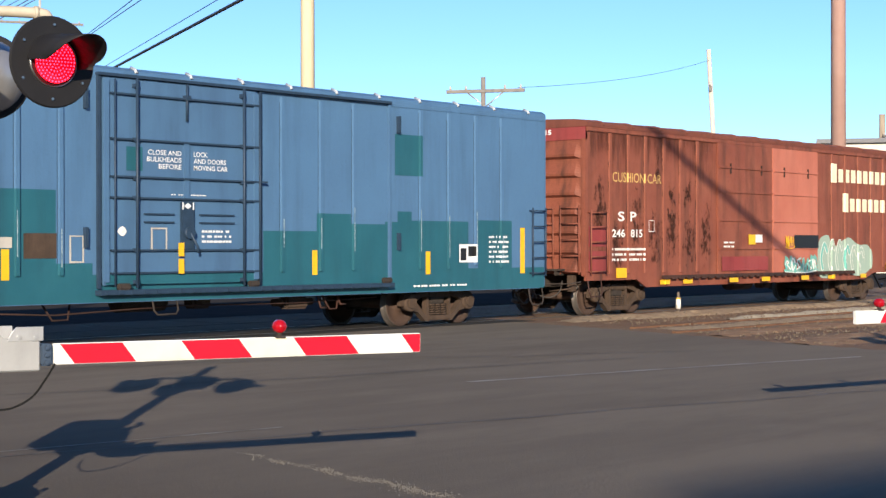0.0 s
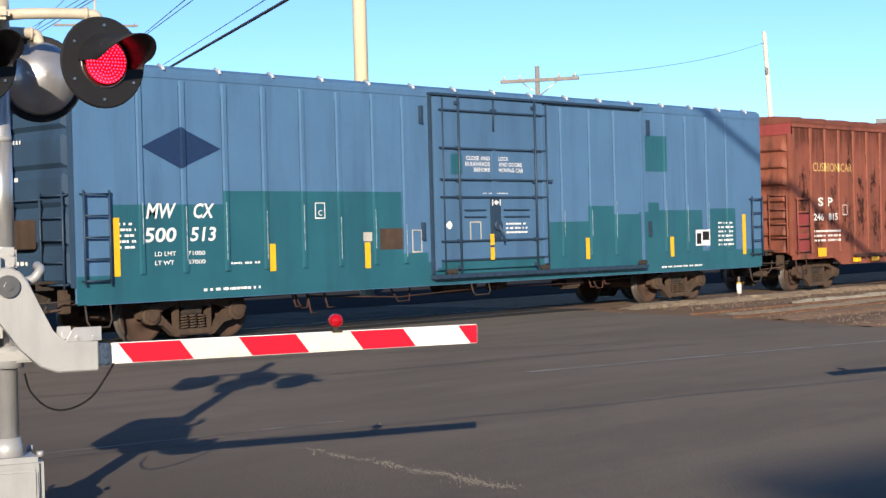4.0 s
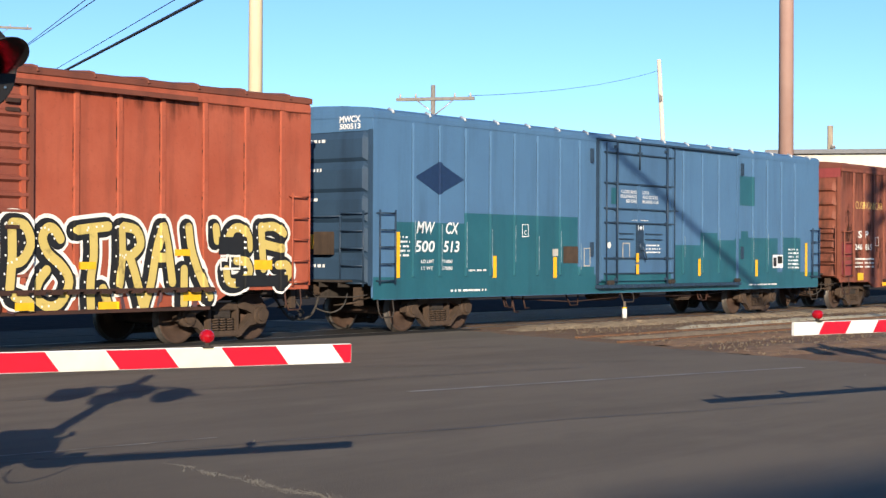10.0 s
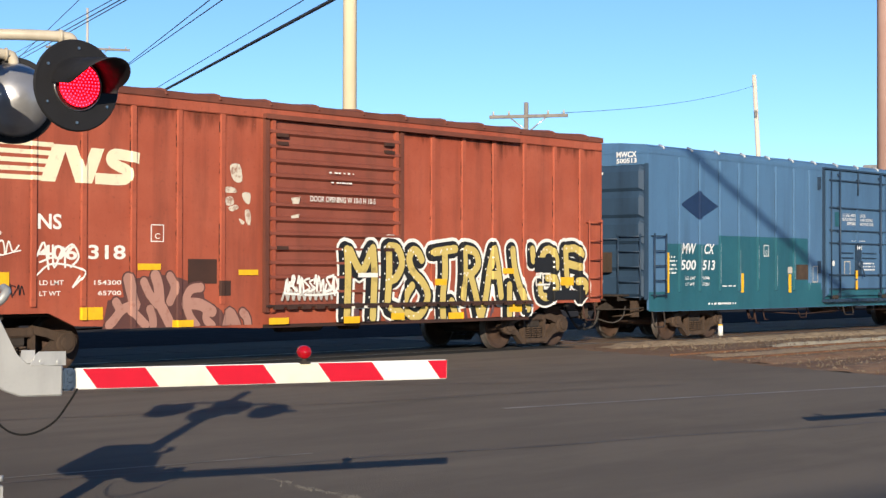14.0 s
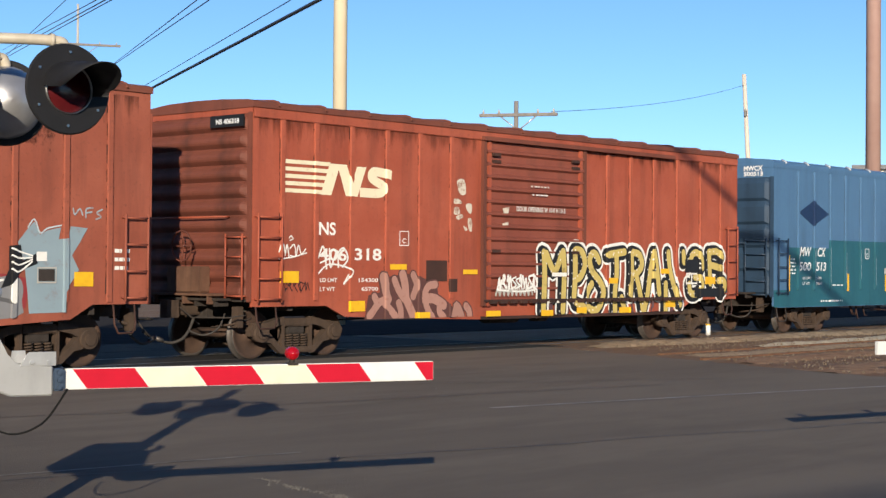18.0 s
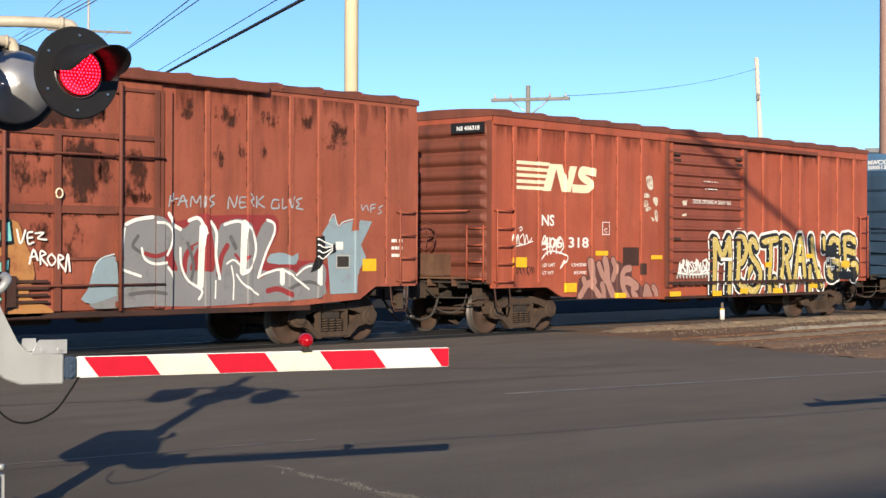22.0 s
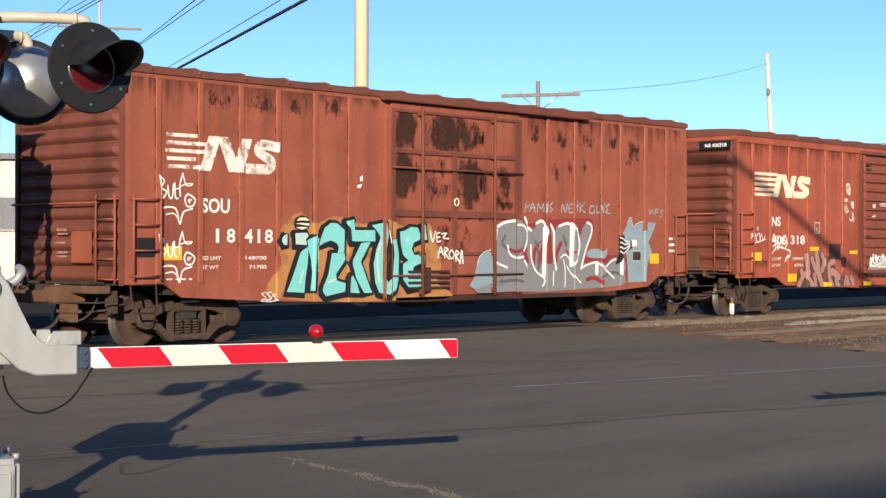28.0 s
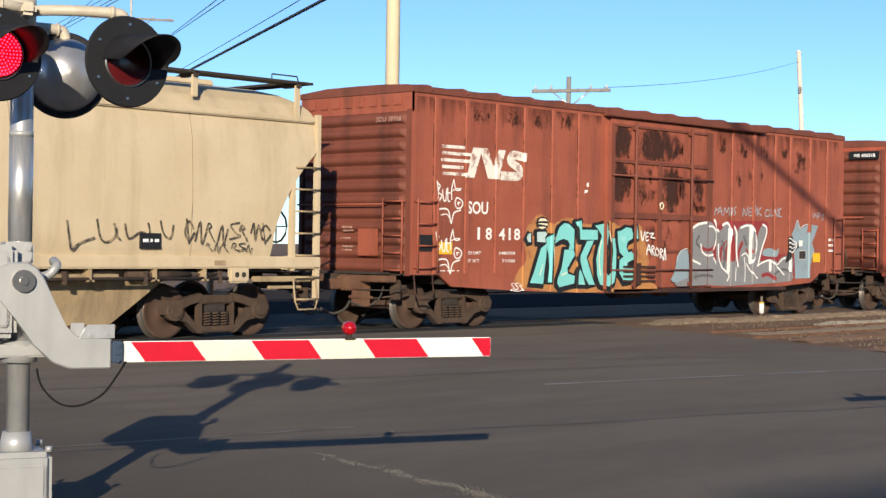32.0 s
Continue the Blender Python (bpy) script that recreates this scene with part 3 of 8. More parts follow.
def truck(car, u):
    t = new("truck", BOLSTER)
    t.parent = car["ob"]
    t.location = (u, 0, 0)
    t["label"] = "dusty cast-steel two-axle truck"
    for y, turn in ((0, 0), (3.0, math.pi)):
        f = new("side_frame", SIDEFRAME)
        f.parent = t
        f.location = (0, y, 0)
        f.rotation_euler = (0, 0, turn)
        for x in (-0.17, 0.0, 0.17):
            s = new("spring", SPRING)
            s.parent = t
            s.location = (x, 0.43 if y == 0 else 2.57, 0.2)
    for x in (-0.875, 0.875):
        w = new("wheelset", WHEELSET)
        w.parent = t
        w.location = (x, 0, 0.43)
        axles.append((w, x))


def ladder(name, car, u0, u1, z0, z1, n, m, y=-0.09, end=None, rail=True):
    """Rungs and rails on the side wall, or on the end wall at u = end."""
    bm = bmesh.new()
    at = (lambda a, z, o: (a, y - o, z)) if end is None else (lambda a, z, o: (end - 0.12 + o, a, z))
    if n == 1:
        tube(bm, [at(u0, z0, 0.12), at(u0, z0, 0), at(u1, z0, 0), at(u1, z0, 0.12)], 0.018, 6)
        part(name, bm, m, car["ob"])
        return
    if rail:
        for a in (u0, u1):
            tube(bm, [at(a, z0 - 0.06, 0), at(a, z1 + 0.06, 0)], 0.02, 6)
            for z in (z0, z1):
                tube(bm, [at(a, z, 0), at(a, z, -0.09 if end is None else 0.12)], 0.016, 6)
    r = part(name, bm, m, car["ob"]) if rail else None
    for i in range(n):
        b2 = bmesh.new()
        z = z0 + (z1 - z0) * i / max(1, n - 1)
        tube(b2, [at(u0, z, -0.08), at(u0, z, 0), at(u1, z, 0), at(u1, z, -0.08)] if not rail and end is None else [at(u0, z, 0), at(u1, z, 0)], 0.016, 6)
        part("rung", b2, m, r or car["ob"])


def end_wall(car, u, out, n, depth, z0, z1, m, name="end_wall", flat=False, rolled_ribs=False):
    """Pressed end with n horizontal corrugations that stand out by depth."""
    bm = bmesh.new()
    cols = [(0.03, 0), (0.12, 0), (0.24, 1), (2.76, 1), (2.88, 0), (2.97, 0)]
    k = 8
    rows = []
    for i in range(n * k + 1):
        a = (i % k) / k
        f = (0.0, 0.95, 1.0, 0.8, 0.55, 0.3, 0.1, 0.0)[i % k]
        if rolled_ribs:
            f = (0.0, 0.45, 0.85, 1.0, 1.0, 0.85, 0.45, 0.0)[i % k]
        if flat:
            f = 0.0 if i % k == 0 else 0.5 if i % k == 7 else 1.0
        z = z0 + (z1 - z0) * i / (n * k)
        rows.append([bm.verts.new((u + out * depth * f * s, y, z)) for y, s in cols])
    for a, b in zip(rows, rows[1:]):
        for i in range(len(cols) - 1):
            bm.faces.new((a[i], a[i + 1], b[i + 1], b[i]))
    o = part(name, bm, m, car["ob"])
    for y0, y1 in ((0.0, 0.1), (2.9, 3.0)):
        bm = bmesh.new()
        box(bm, min(u, u + out * 0.05), y0, z0 - 0.05, max(u, u + out * 0.05), y1, z1 + 0.02, 0.012)
        part("corner_post", bm, m, car["ob"])
    return o


def roof(car, eave, ridge, m, ribs, rib_m=None, over=0.03, wave=0.0, rounded=False):
    L = car["L"]
    bm = bmesh.new()
    n = 60
    rows = []
    for i in range(n + 1):
        u = -0.03 + (L + 0.06) * i / n
        dz = wave * math.sin(i * 1.7) * math.sin(i * 0.53)
        near = [(-over, eave - 0.17), (-over, eave - 0.08), (0.0, eave - 0.02), (0.1, eave + 0.035)] if rounded else [(-over, eave - 0.1), (-over, eave), (0.1, eave + 0.035)]
        prof = near + [ (0.75, (eave + ridge) / 2 + 0.03 + dz), (1.5, ridge + dz), (2.25, (eave + ridge) / 2 + 0.03 + dz), (3.0 + over, eave), (3.0 + over, eave - 0.1)]
        rows.append([bm.verts.new((u, y, z)) for y, z in prof])
    for a, b in zip(rows, rows[1:]):
        for i in range(len(a) - 1):
            bm.faces.new((a[i], a[i + 1], b[i + 1], b[i]))
    for r in (rows[0], rows[-1]):
        bm.faces.new(r)
    part("roof", bm, m, car["ob"])
    bm = bmesh.new()
    if rounded:
        tube(bm, [(0, -over - 0.005, eave - 0.05), (0, 0.0, eave), (0, 0.12, eave + 0.05)], 0.028, 8)
    else:
        tube(bm, [(0, -over - 0.01, eave - 0.06), (0, -over + 0.03, eave + 0.015), (0, 0.1, eave + 0.045), (0, 0.75, (eave + ridge) / 2 + 0.05), (0, 1.5, ridge + 0.02), (0, 2.25, (eave + ridge) / 2 + 0.05), (0, 3.0 + over, eave + 0.02)], 0.024, 8)
    first = part("roof_rib", bm, rib_m or m, car["ob"])
    for i in range(ribs):
        x = L * (i + 0.5) / ribs
        if i == 0:
            first.location.x = x
        else:
            again(first, x - first.location.x, 0, 0)


def coupler(car, u, out):
    bm = bmesh.new()
    x = lambda a: u + out * a
    box(bm, min(x(-0.2), x(0.5)), 1.4, 0.76, max(x(-0.2), x(0.5)), 1.6, 0.98, 0.02)
    slabp = [(x(0.5), 1.3), (x(0.78), 1.28), (x(0.8), 1.42), (x(0.68), 1.46), (x(0.66), 1.62), (x(0.5), 1.72)]
    lo = [bm.verts.new((a, b, 0.72)) for a, b in slabp]
    hi = [bm.verts.new((a, b, 1.02)) for a, b in slabp]
    bm.faces.new(lo)
    bm.faces.new(hi[::-1])
    for i in range(6):
        bm.faces.new((lo[i], hi[i], hi[(i + 1) % 6], lo[(i + 1) % 6]))
    part("coupler", bm, TRUCK, car["ob"])
    bm = bmesh.new()
    tube(bm, [(x(0.05), 0.1, 0.78), (x(0.28), 0.25, 0.74), (x(0.3), 1.2, 0.72), (x(0.45), 1.35, 0.9)], 0.014, 6)
    part("cut_lever", bm, DARK, car["ob"])
    bm = bmesh.new()
    tube(bm, smooth([(x(0.3), 1.15, 0.72), (x(0.45), 1.1, 0.5), (x(0.6), 1.1, 0.36), (x(0.8), 1.15, 0.3), (x(1.0), 1.2, 0.36)], 4), 0.026, 8)
    part("air_hose", bm, HOSE, car["ob"], "dusty rubber air hose with a steel coupling")
    bm = bmesh.new()
    cyl(bm, (x(0.94), 1.19, 0.34), (x(1.06), 1.22, 0.39), 0.042, 8)
    part("hose_coupling", bm, RIM, car["ob"])
    bm = bmesh.new()
    tube(bm, smooth([(x(0.12), 0.55, 0.8), (x(0.3), 0.5, 0.56), (x(0.52), 0.62, 0.44), (x(0.6), 0.95, 0.52)], 4), 0.016, 6)
    part("brake_hose", bm, HOSE, car["ob"])
    bm = bmesh.new()
    tube(bm, [(x(-0.3), 0.35, 0.72), (x(0.05), 0.42, 0.62), (x(0.12), 0.9, 0.56)], 0.02, 6)
    box(bm, min(x(-0.12), x(0.02)), 0.34, 0.56, max(x(-0.12), x(0.02)), 0.5, 0.92, 0.01)
    part("release_rod", bm, TRUCK, car["ob"])
    bm = bmesh.new()
    box(bm, min(x(0.02), x(0.32)), 0.5, 1.02, max(x(0.02), x(0.32)), 2.5, 1.06)
    for y in (0.6, 1.1, 1.9, 2.4):
        box(bm, min(x(0.0), x(0.3)), y, 0.92, max(x(0.0), x(0.3)), y + 0.04, 1.02)
    part("crossover_step", bm, DARK, car["ob"])


def stirrup(car, u0, u1, z, m, drop=0.36):
    bm = bmesh.new()
    tube(bm, [(u0, 0.02, z), (u0, -0.02, z - drop * 0.7), (u0 + 0.06, -0.03, z - drop), (u1 - 0.06, -0.03, z - drop), (u1, -0.02, z - drop * 0.7), (u1, 0.02, z)], 0.018, 6)
    part("stirrup_step", bm, m, car["ob"])


def underframe(car, z, trucks, gear=True):
    L = car["L"]
    bm = bmesh.new()
    box(bm, 0.05, 1.22, z - 0.3, L - 0.05, 1.78, z)
    box(bm, 0.02, 0.04, z, L - 0.02, 2.96, z + 0.06)
    n = 11
    for i in range(n):
        x = 1.0 + (L - 2.0) * i / (n - 1)
        box(bm, x - 0.05, 0.12, z - 0.16, x + 0.05, 2.88, z)
    part("underframe", bm, DARK, car["ob"])
    if gear:
        bm = bmesh.new()
        c = L * 0.45
        cyl(bm, (c, 0.75, z - 0.32), (c + 0.95, 0.75, z - 0.32), 0.2, 16)
        part("brake_reservoir", bm, DARK, car["ob"])
        bm = bmesh.new()
        box(bm, c + 1.5, 0.55, z - 0.5, c + 1.9, 0.85, z - 0.15, 0.04)
        cyl(bm, (c + 1.7, 0.5, z - 0.3), (c + 1.7, 0.9, z - 0.3), 0.13, 12)
        part("brake_valve", bm, TRUCK, car["ob"])
        bm = bmesh.new()
        tube(bm, [(trucks[0] + 0.9, 0.9, z - 0.38), (c - 0.5, 0.8, z - 0.3), (c + 2.2, 0.8, z - 0.33), (trucks[1] - 0.9, 0.9, z - 0.38)], 0.016, 6)
        tube(bm, [(1.0, 0.35, z - 0.12), (L - 1.0, 0.35, z - 0.12)], 0.022, 6)
        part("brake_rod", bm, DARK, car["ob"])


def posts(car, us, z0, z1, m, half=0.07, deep=0.05, seam=None, scratch=None):
    """Side posts of hat section, one part each."""
    bm = bmesh.new()
    a = [(-half, 0.0), (-half * 0.8, -deep), (half * 0.8, -deep), (half, 0.0)]
    lo = [bm.verts.new((x, y, z0)) for x, y in a]
    hi = [bm.verts.new((x, y, z1)) for x, y in a]
    for i in range(3):
        bm.faces.new((lo[i], lo[i + 1], hi[i + 1], hi[i]))
    bm.faces.new(lo)
    bm.faces.new(hi)
    first = part("side_post", bm, m, car["ob"])
    for i, u in enumerate(us):
        if i == 0:
            first.location.x = u
        else:
            again(first, u - us[0], 0, 0)
    rng = random.Random(len(us) + int(z1 * 10))
    # thin dark strips paint the shade beside each post
    for u in us:
        for k in (-1, 1):
            a = u + k * (half + 0.01)
            w = 0.011 if seam is None else 0.005
            mark("post_shade_line", car, [rect(a - w, z0 + rng.uniform(0, 0.5), a + w, z1 - rng.uniform(0, 0.2))], seam or SPECKLE, 0.0022, "dark line of painted shade along a post")
        if scratch:
            a, z = u + rng.uniform(-0.02, 0.02), z0 + rng.uniform(0.05, 0.4)
            mark("scratch", {"ob": car["ob"], "ribs": []}, [rect(a - 0.009, z, a + 0.009, z + rng.uniform(0.4, 1.0))], scratch, deep + 0.004, "pale scuff down a post")
    car["ribs"] += [(u - half * 0.8, u + half * 0.8, deep, half * 0.2) for u in us]


def side_walls(car, bottom, eave, m):
    L = car["L"]
    outline = [(0, eave)] + bottom + [(L, eave)]
    for y0, y1 in ((0.0, 0.05), (2.95, 3.0)):
        bm = bmesh.new()
        slab(bm, outline, y0, y1)
        part("side_wall", bm, m, car["ob"])


def new_car(name, label, x0, L):
    e = thing(name, label, "freight car", x0, TRACK_Y, 0, "cars of the freight train")
    rolling.append((e, x0))
    return {"ob": e, "L": L, "ribs": []}


def hbar(bm, u0, u1, z, d=0.05, h=0.05, y=-0.02):
    box(bm, u0, y - d, z - h / 2, u1, y, z + h / 2)


# ---- blue plug-door car ----
def blue_car():
    car = new_car("boxcar", "long blue and teal plug-door boxcar on two trucks", 7.357, 19.38)
    ob, L = car["ob"], car["L"]
    side_walls(car, [(0, 0.72), (0.2, 0.68), (L - 0.2, 0.68), (L, 0.72)], 4.32, BLUE)
    posts(car, [1.2, 2.04, 2.9, 3.74, 4.6, 5.45, 6.32, 7.1, 11.74, 12.69, 13.55, 15.4, 16.24, 17.07, 17.9], 1.19, 4.16, BLUE, 0.042, 0.045, BLUE_IRON, SCUFF)
    roof(car, 4.36, 4.48, BLUE, 17, ROOFBLUE, over=0.012, wave=0.01, rounded=True)
    # teal repaint over the lower half
    mark("repaint_panel", {"ob": ob, "ribs": []}, [rect(0.0, 0.69, 19.36, 1.12)], TEAL, 0.003, "teal band")
    mark("repaint_panel", car, [rect(0.68, 1.12, 2.84, 2.2), rect(2.84, 1.12, 7.02, 2.42), rect(7.02, 1.12, 7.7, 1.3)], TEAL, 0.003, "teal lower wall")
    mark("repaint_panel", car, [rect(11.3, 1.12, 12.6, 1.83), rect(12.6, 1.12, 13.48, 2.15), rect(13.48, 1.12, 14.4, 1.97), rect(14.4, 1.12, 14.75, 2.02), rect(14.75, 1.12, 15.15, 2.22), rect(15.15, 1.12, 16.85, 2.05), rect(17.15, 1.12, 18.25, 2.08)], TEAL, 0.003, "teal lower wall")
    mark("repaint_panel", car, [rect(14.68, 2.9, 15.43, 3.68)], TEAL, 0.003, "teal patch")
    mark("diamond_sign", car, [[(1.24, 3.1), (2.0, 2.77), (2.83, 3.1), (2.0, 3.43)]], NAVY, 0.006, "dark blue diamond")
    words("MW", car, 1.30, 1.98, 1.84, 2.22, WHITE_CLEAN, lean=0.05)
    words("CX", car, 2.21, 1.98, 2.62, 2.22, WHITE_CLEAN, lean=0.05)
    words("500", car, 1.25, 1.61, 1.86, 1.84, WHITE_CLEAN, lean=0.04)
    words("513", car, 2.15, 1.61, 2.66, 1.84, WHITE_CLEAN, lean=0.04)
    words("LD LMT", car, 1.45, 1.39, 1.86, 1.46, WHITE_CLEAN)
    words("LT WT", car, 1.45, 1.25, 1.82, 1.32, WHITE_CLEAN)
    words("71000", car, 2.1, 1.39, 2.45, 1.46, WHITE_CLEAN)
    words("57000", car, 2.1, 1.25, 2.45, 1.32, WHITE_CLEAN)
    bars(car, 0.76, 1.5, 1.1, 1.95, WHITE_CLEAN, 5, 3)
    bars(car, 2.98, 1.2, 3.6, 1.28, WHITE_CLEAN, 1, 4)
    bars(car, 2.4, 0.78, 3.6, 0.88, WHITE_CLEAN, 1, 5)
    mark("stencil_frame", car, ribbon([(4.88, 1.96), (5.1, 1.96), (5.1, 2.22), (4.88, 2.22), (4.88, 1.96)], 0.025, False), WHITE_CLEAN, 0.005)
    words("C", car, 4.95, 2.0, 5.04, 2.1, WHITE_CLEAN)
    mark("rust_patch", car, [rect(6.44, 1.38, 7.03, 1.76)], TRUCK, 0.007, "bare rusty plate")
    mark("placard", car, [rect(6.02, 1.54, 6.24, 1.7)], CONC, 0.007)
    mark("placard_holder", car, ribbon([(7.28, 1.32), (7.52, 1.32), (7.52, 1.72), (7.28, 1.72), (7.28, 1.32)], 0.035, False), CONC, 0.008)
    for u0, z0, u1, z1 in ((0.67, 1.1, 0.79, 2.0), (3.82, 1.08, 3.95, 1.54), (6.05, 1.06, 6.19, 1.52), (12.48, 1.05, 12.61, 1.49), (15.55, 1.02, 15.69, 1.46), (18.53, 1.0, 18.68, 1.94)):
        mark("reflector", car, [rect(u0, z0, u1, z1)], YELLOW, 0.009, "yellow reflective strip")
    bars(car, 15.2, 0.76, 16.8, 0.84, WHITE_CLEAN, 1, 6)
    mark("placard", car, [rect(16.56, 1.24, 17.08, 1.6)], WHITE_CLEAN, 0.008, "white stencil plate")
    mark("placard", car, [rect(16.6, 1.28, 16.78, 1.52), rect(16.84, 1.36, 17.04, 1.56)], BLACK, 0.0095, "black square")
    bars(car, 17.5, 1.2, 18.15, 1.8, WHITE_CLEAN, 6, 7)
    # plug door
    bm = bmesh.new()
    box(bm, 7.86, -0.07, 0.95, 11.1, -0.002, 4.2, 0.015)
    door = part("door", bm, BLUE_DOOR, ob, "dark blue plug door")
    for u in (8.46, 10.73):
        bm = bmesh.new()
        tube(bm, [(u, -0.15, 0.9), (u, -0.15, 4.22)], 0.024, 8)
        for z in (1.0, 1.5, 2.33, 2.64, 3.25, 4.1):
            box(bm, u - 0.035, -0.16, z - 0.03, u + 0.035, -0.07, z + 0.03)
        part("lock_bar", bm, BLUE_IRON, door)
    for z in (1.14, 1.5, 2.33, 2.66, 3.25, 3.96):
        bm = bmesh.new()
        hbar(bm, 7.98, 11.1 if z != 2.66 else 11.3, z, 0.055, 0.03, -0.068)
        part("door_rail", bm, BLUE_IRON, door)
    for u in (7.9, 9.52, 11.06):
        bm = bmesh.new()
        box(bm, u - 0.05, -0.105, 1.0 if u != 9.52 else 2.33, u + 0.05, -0.068, 4.16 if u != 9.52 else 3.25)
        part("door_stile", bm, BLUE_DOOR, door)
    for z in (1.95, 2.08):
        for a, b in ((8.65, 9.25), (9.8, 10.55)):
            bm = bmesh.new()
            hbar(bm, a, b, z, 0.04, 0.025, -0.068)
            part("door_rail", bm, BLUE_IRON, door)
    bm = bmesh.new()
    box(bm, 9.38, -0.14, 1.5, 9.66, -0.07, 2.3, 0.02)
    cyl(bm, (9.52, -0.2, 1.78), (9.52, -0.1, 1.78), 0.1, 14)
    tube(bm, [(9.52, -0.19, 1.78), (9.66, -0.2, 1.55), (9.68, -0.2, 1.45)], 0.022, 6)
    part("lock_gear", bm, BLUE_IRON, door)
    door_marks = {"ob": ob, "ribs": [(7.86, 11.1, 0.075, 0)]}
    mark("repaint_panel", door_marks, [rect(7.9, 0.96, 11.08, 1.12)], TEAL, 0.004, "teal foot of the door")
    mark("repaint_panel", door_marks, [rect(8.3, 2.76, 8.62, 3.14)], TEAL, 0.004, "teal patch on the door")
    mark("reflector", door_marks, [loop([(8.12, 1.8), (8.22, 1.88), (8.3, 1.8), (8.22, 1.72)], 3)], WHITE, 0.006, "round white sticker")
    for s, a, b in (("CLOSE AND", 8.73, 9.42), ("LOCK", 9.68, 9.98)):
        words(s, door_marks, a, 3.03, b, 3.11, WHITE_CLEAN)
    for s, a, b in (("BULKHEADS", 8.71, 9.42), ("AND DOORS", 9.68, 10.38)):
        words(s, door_marks, a, 2.92, b, 3.0, WHITE_CLEAN)
    for s, a, b in (("BEFORE", 8.95, 9.42), ("MOVING CAR", 9.68, 10.42)):
        words(s, door_marks, a, 2.81, b, 2.89, WHITE_CLEAN)
    bars(door_marks, 9.2, 2.38, 10.0, 2.42, WHITE_CLEAN, 1, 8)
    bars(door_marks, 9.85, 1.6, 10.5, 1.85, WHITE_CLEAN, 3, 9)
    door_marks["ribs"] = [(7.86, 11.1, 0.14, 0)]
    mark("placard", door_marks, [[(9.42, 2.22), (9.5, 2.27), (9.58, 2.22), (9.5, 2.17)], rect(9.38, 2.16, 9.41, 2.28), rect(9.6, 2.16, 9.63, 2.28)], WHITE_CLEAN, 0.006)
    door_marks["ribs"] = [(7.86, 11.1, 0.075, 0)]
    mark("placard_holder", door_marks, ribbon([(8.8, 1.5), (9.1, 1.5), (9.1, 1.85), (8.8, 1.85), (8.8, 1.5)], 0.04, False), CONC, 0.008)
    mark("reflector", door_marks, [rect(9.3, 1.12, 9.42, 1.36), rect(9.3, 1.4, 9.42, 1.62)], YELLOW, 0.07, "yellow reflective strip")
    bm = bmesh.new()
    box(bm, 7.75, -0.1, 4.225, 14.5, -0.002, 4.27)
    part("door_track", bm, BLUE_IRON, ob)
    bm = bmesh.new()
    box(bm, 7.75, -0.16, 0.8, 14.5, -0.002, 0.88)
    for i in range(27):
        box(bm, 7.85 + i * 0.25, -0.175, 0.81, 7.93 + i * 0.25, -0.16, 0.87)
    part("door_track", bm, BLUE_IRON, ob)
    for u in (7.8, 11.2, 14.5):
        bm = bmesh.new()
        box(bm, u - 0.03, -0.06, 0.9, u + 0.03, 0.0, 4.24, 0.006)
        part("door_post", bm, BLUE_IRON if u < 14 else BLUE_DOOR, ob)
    for u in (8.05, 11.12):
        bm = bmesh.new()
        tube(bm, [(u, -0.12, 0.92), (u, -0.12, 4.18)], 0.016, 6)
        part("door_seal", bm, BLUE_IRON, door)
    bm = bmesh.new()
    tube(bm, [(9.52, -0.1, 3.6), (9.52, -0.11, 4.2)], 0.022, 6)
    box(bm, 9.46, -0.14, 3.94, 9.58, -0.07, 4.02)
    part("door_hanger", bm, BLUE_IRON, door)
    for u in (8.2, 10.95, 14.3):
        bm = bmesh.new()
        box(bm, u - 0.12, -0.19, 0.88, u + 0.12, -0.1, 0.98, 0.02)
        part("door_roller", bm, DARK, ob)
    # hinges, ends, ladders
    for u, z in ((7.55, 3.85), (7.55, 1.7), (14.75, 3.85), (14.75, 1.65)):
        bm = bmesh.new()
        box(bm, u - 0.025, -0.08, z - 0.16, u + 0.025, -0.002, z + 0.16)
        part("door_stop", bm, BLUE_IRON, ob)
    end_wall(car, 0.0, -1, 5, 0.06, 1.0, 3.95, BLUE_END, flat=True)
    end_wall(car, L, 1, 5, 0.1, 1.0, 4.3, BLUE)
    bm = bmesh.new()
    slab2 = [(0.02, 3.95), (2.98, 3.95), (2.98, 4.33), (1.5, 4.46), (0.02, 4.33)]
    lo = [bm.verts.new((-0.02, y, z)) for y, z in slab2]
    hi = [bm.verts.new((0.06, y, z)) for y, z in slab2]
    bm.faces.new(lo)
    for i in range(5):
        bm.faces.new((lo[i], hi[i], hi[(i + 1) % 5], lo[(i + 1) % 5]))
    part("end_gable", bm, BLUE, ob)
    end_words("MWCX", car, 0.3, 4.12, 0.85, 4.25, WHITE_CLEAN, -0.04)
    end_words("500513", car, 0.3, 3.99, 0.85, 4.1, WHITE_CLEAN, -0.04)
    bm = bmesh.new()
    for a, b, z in ((1.2, 2.6, 3.75), (1.3, 2.7, 3.18), (1.4, 2.7, 2.6), (1.2, 2.3, 1.3)):
        y = a
        rng = random.Random(int(z * 10))
        while y < b:
            w = rng.uniform(0.04, 0.12)
            v = [bm.verts.new(p) for p in ((-0.068, y, z), (-0.068, y + w, z), (-0.068, y + w, z + 0.06), (-0.068, y, z + 0.06))]
            bm.faces.new(v)
            y += w + 0.04
    part("stencil", bm, WHITE_CLEAN, ob)["kind"] = "stuff"
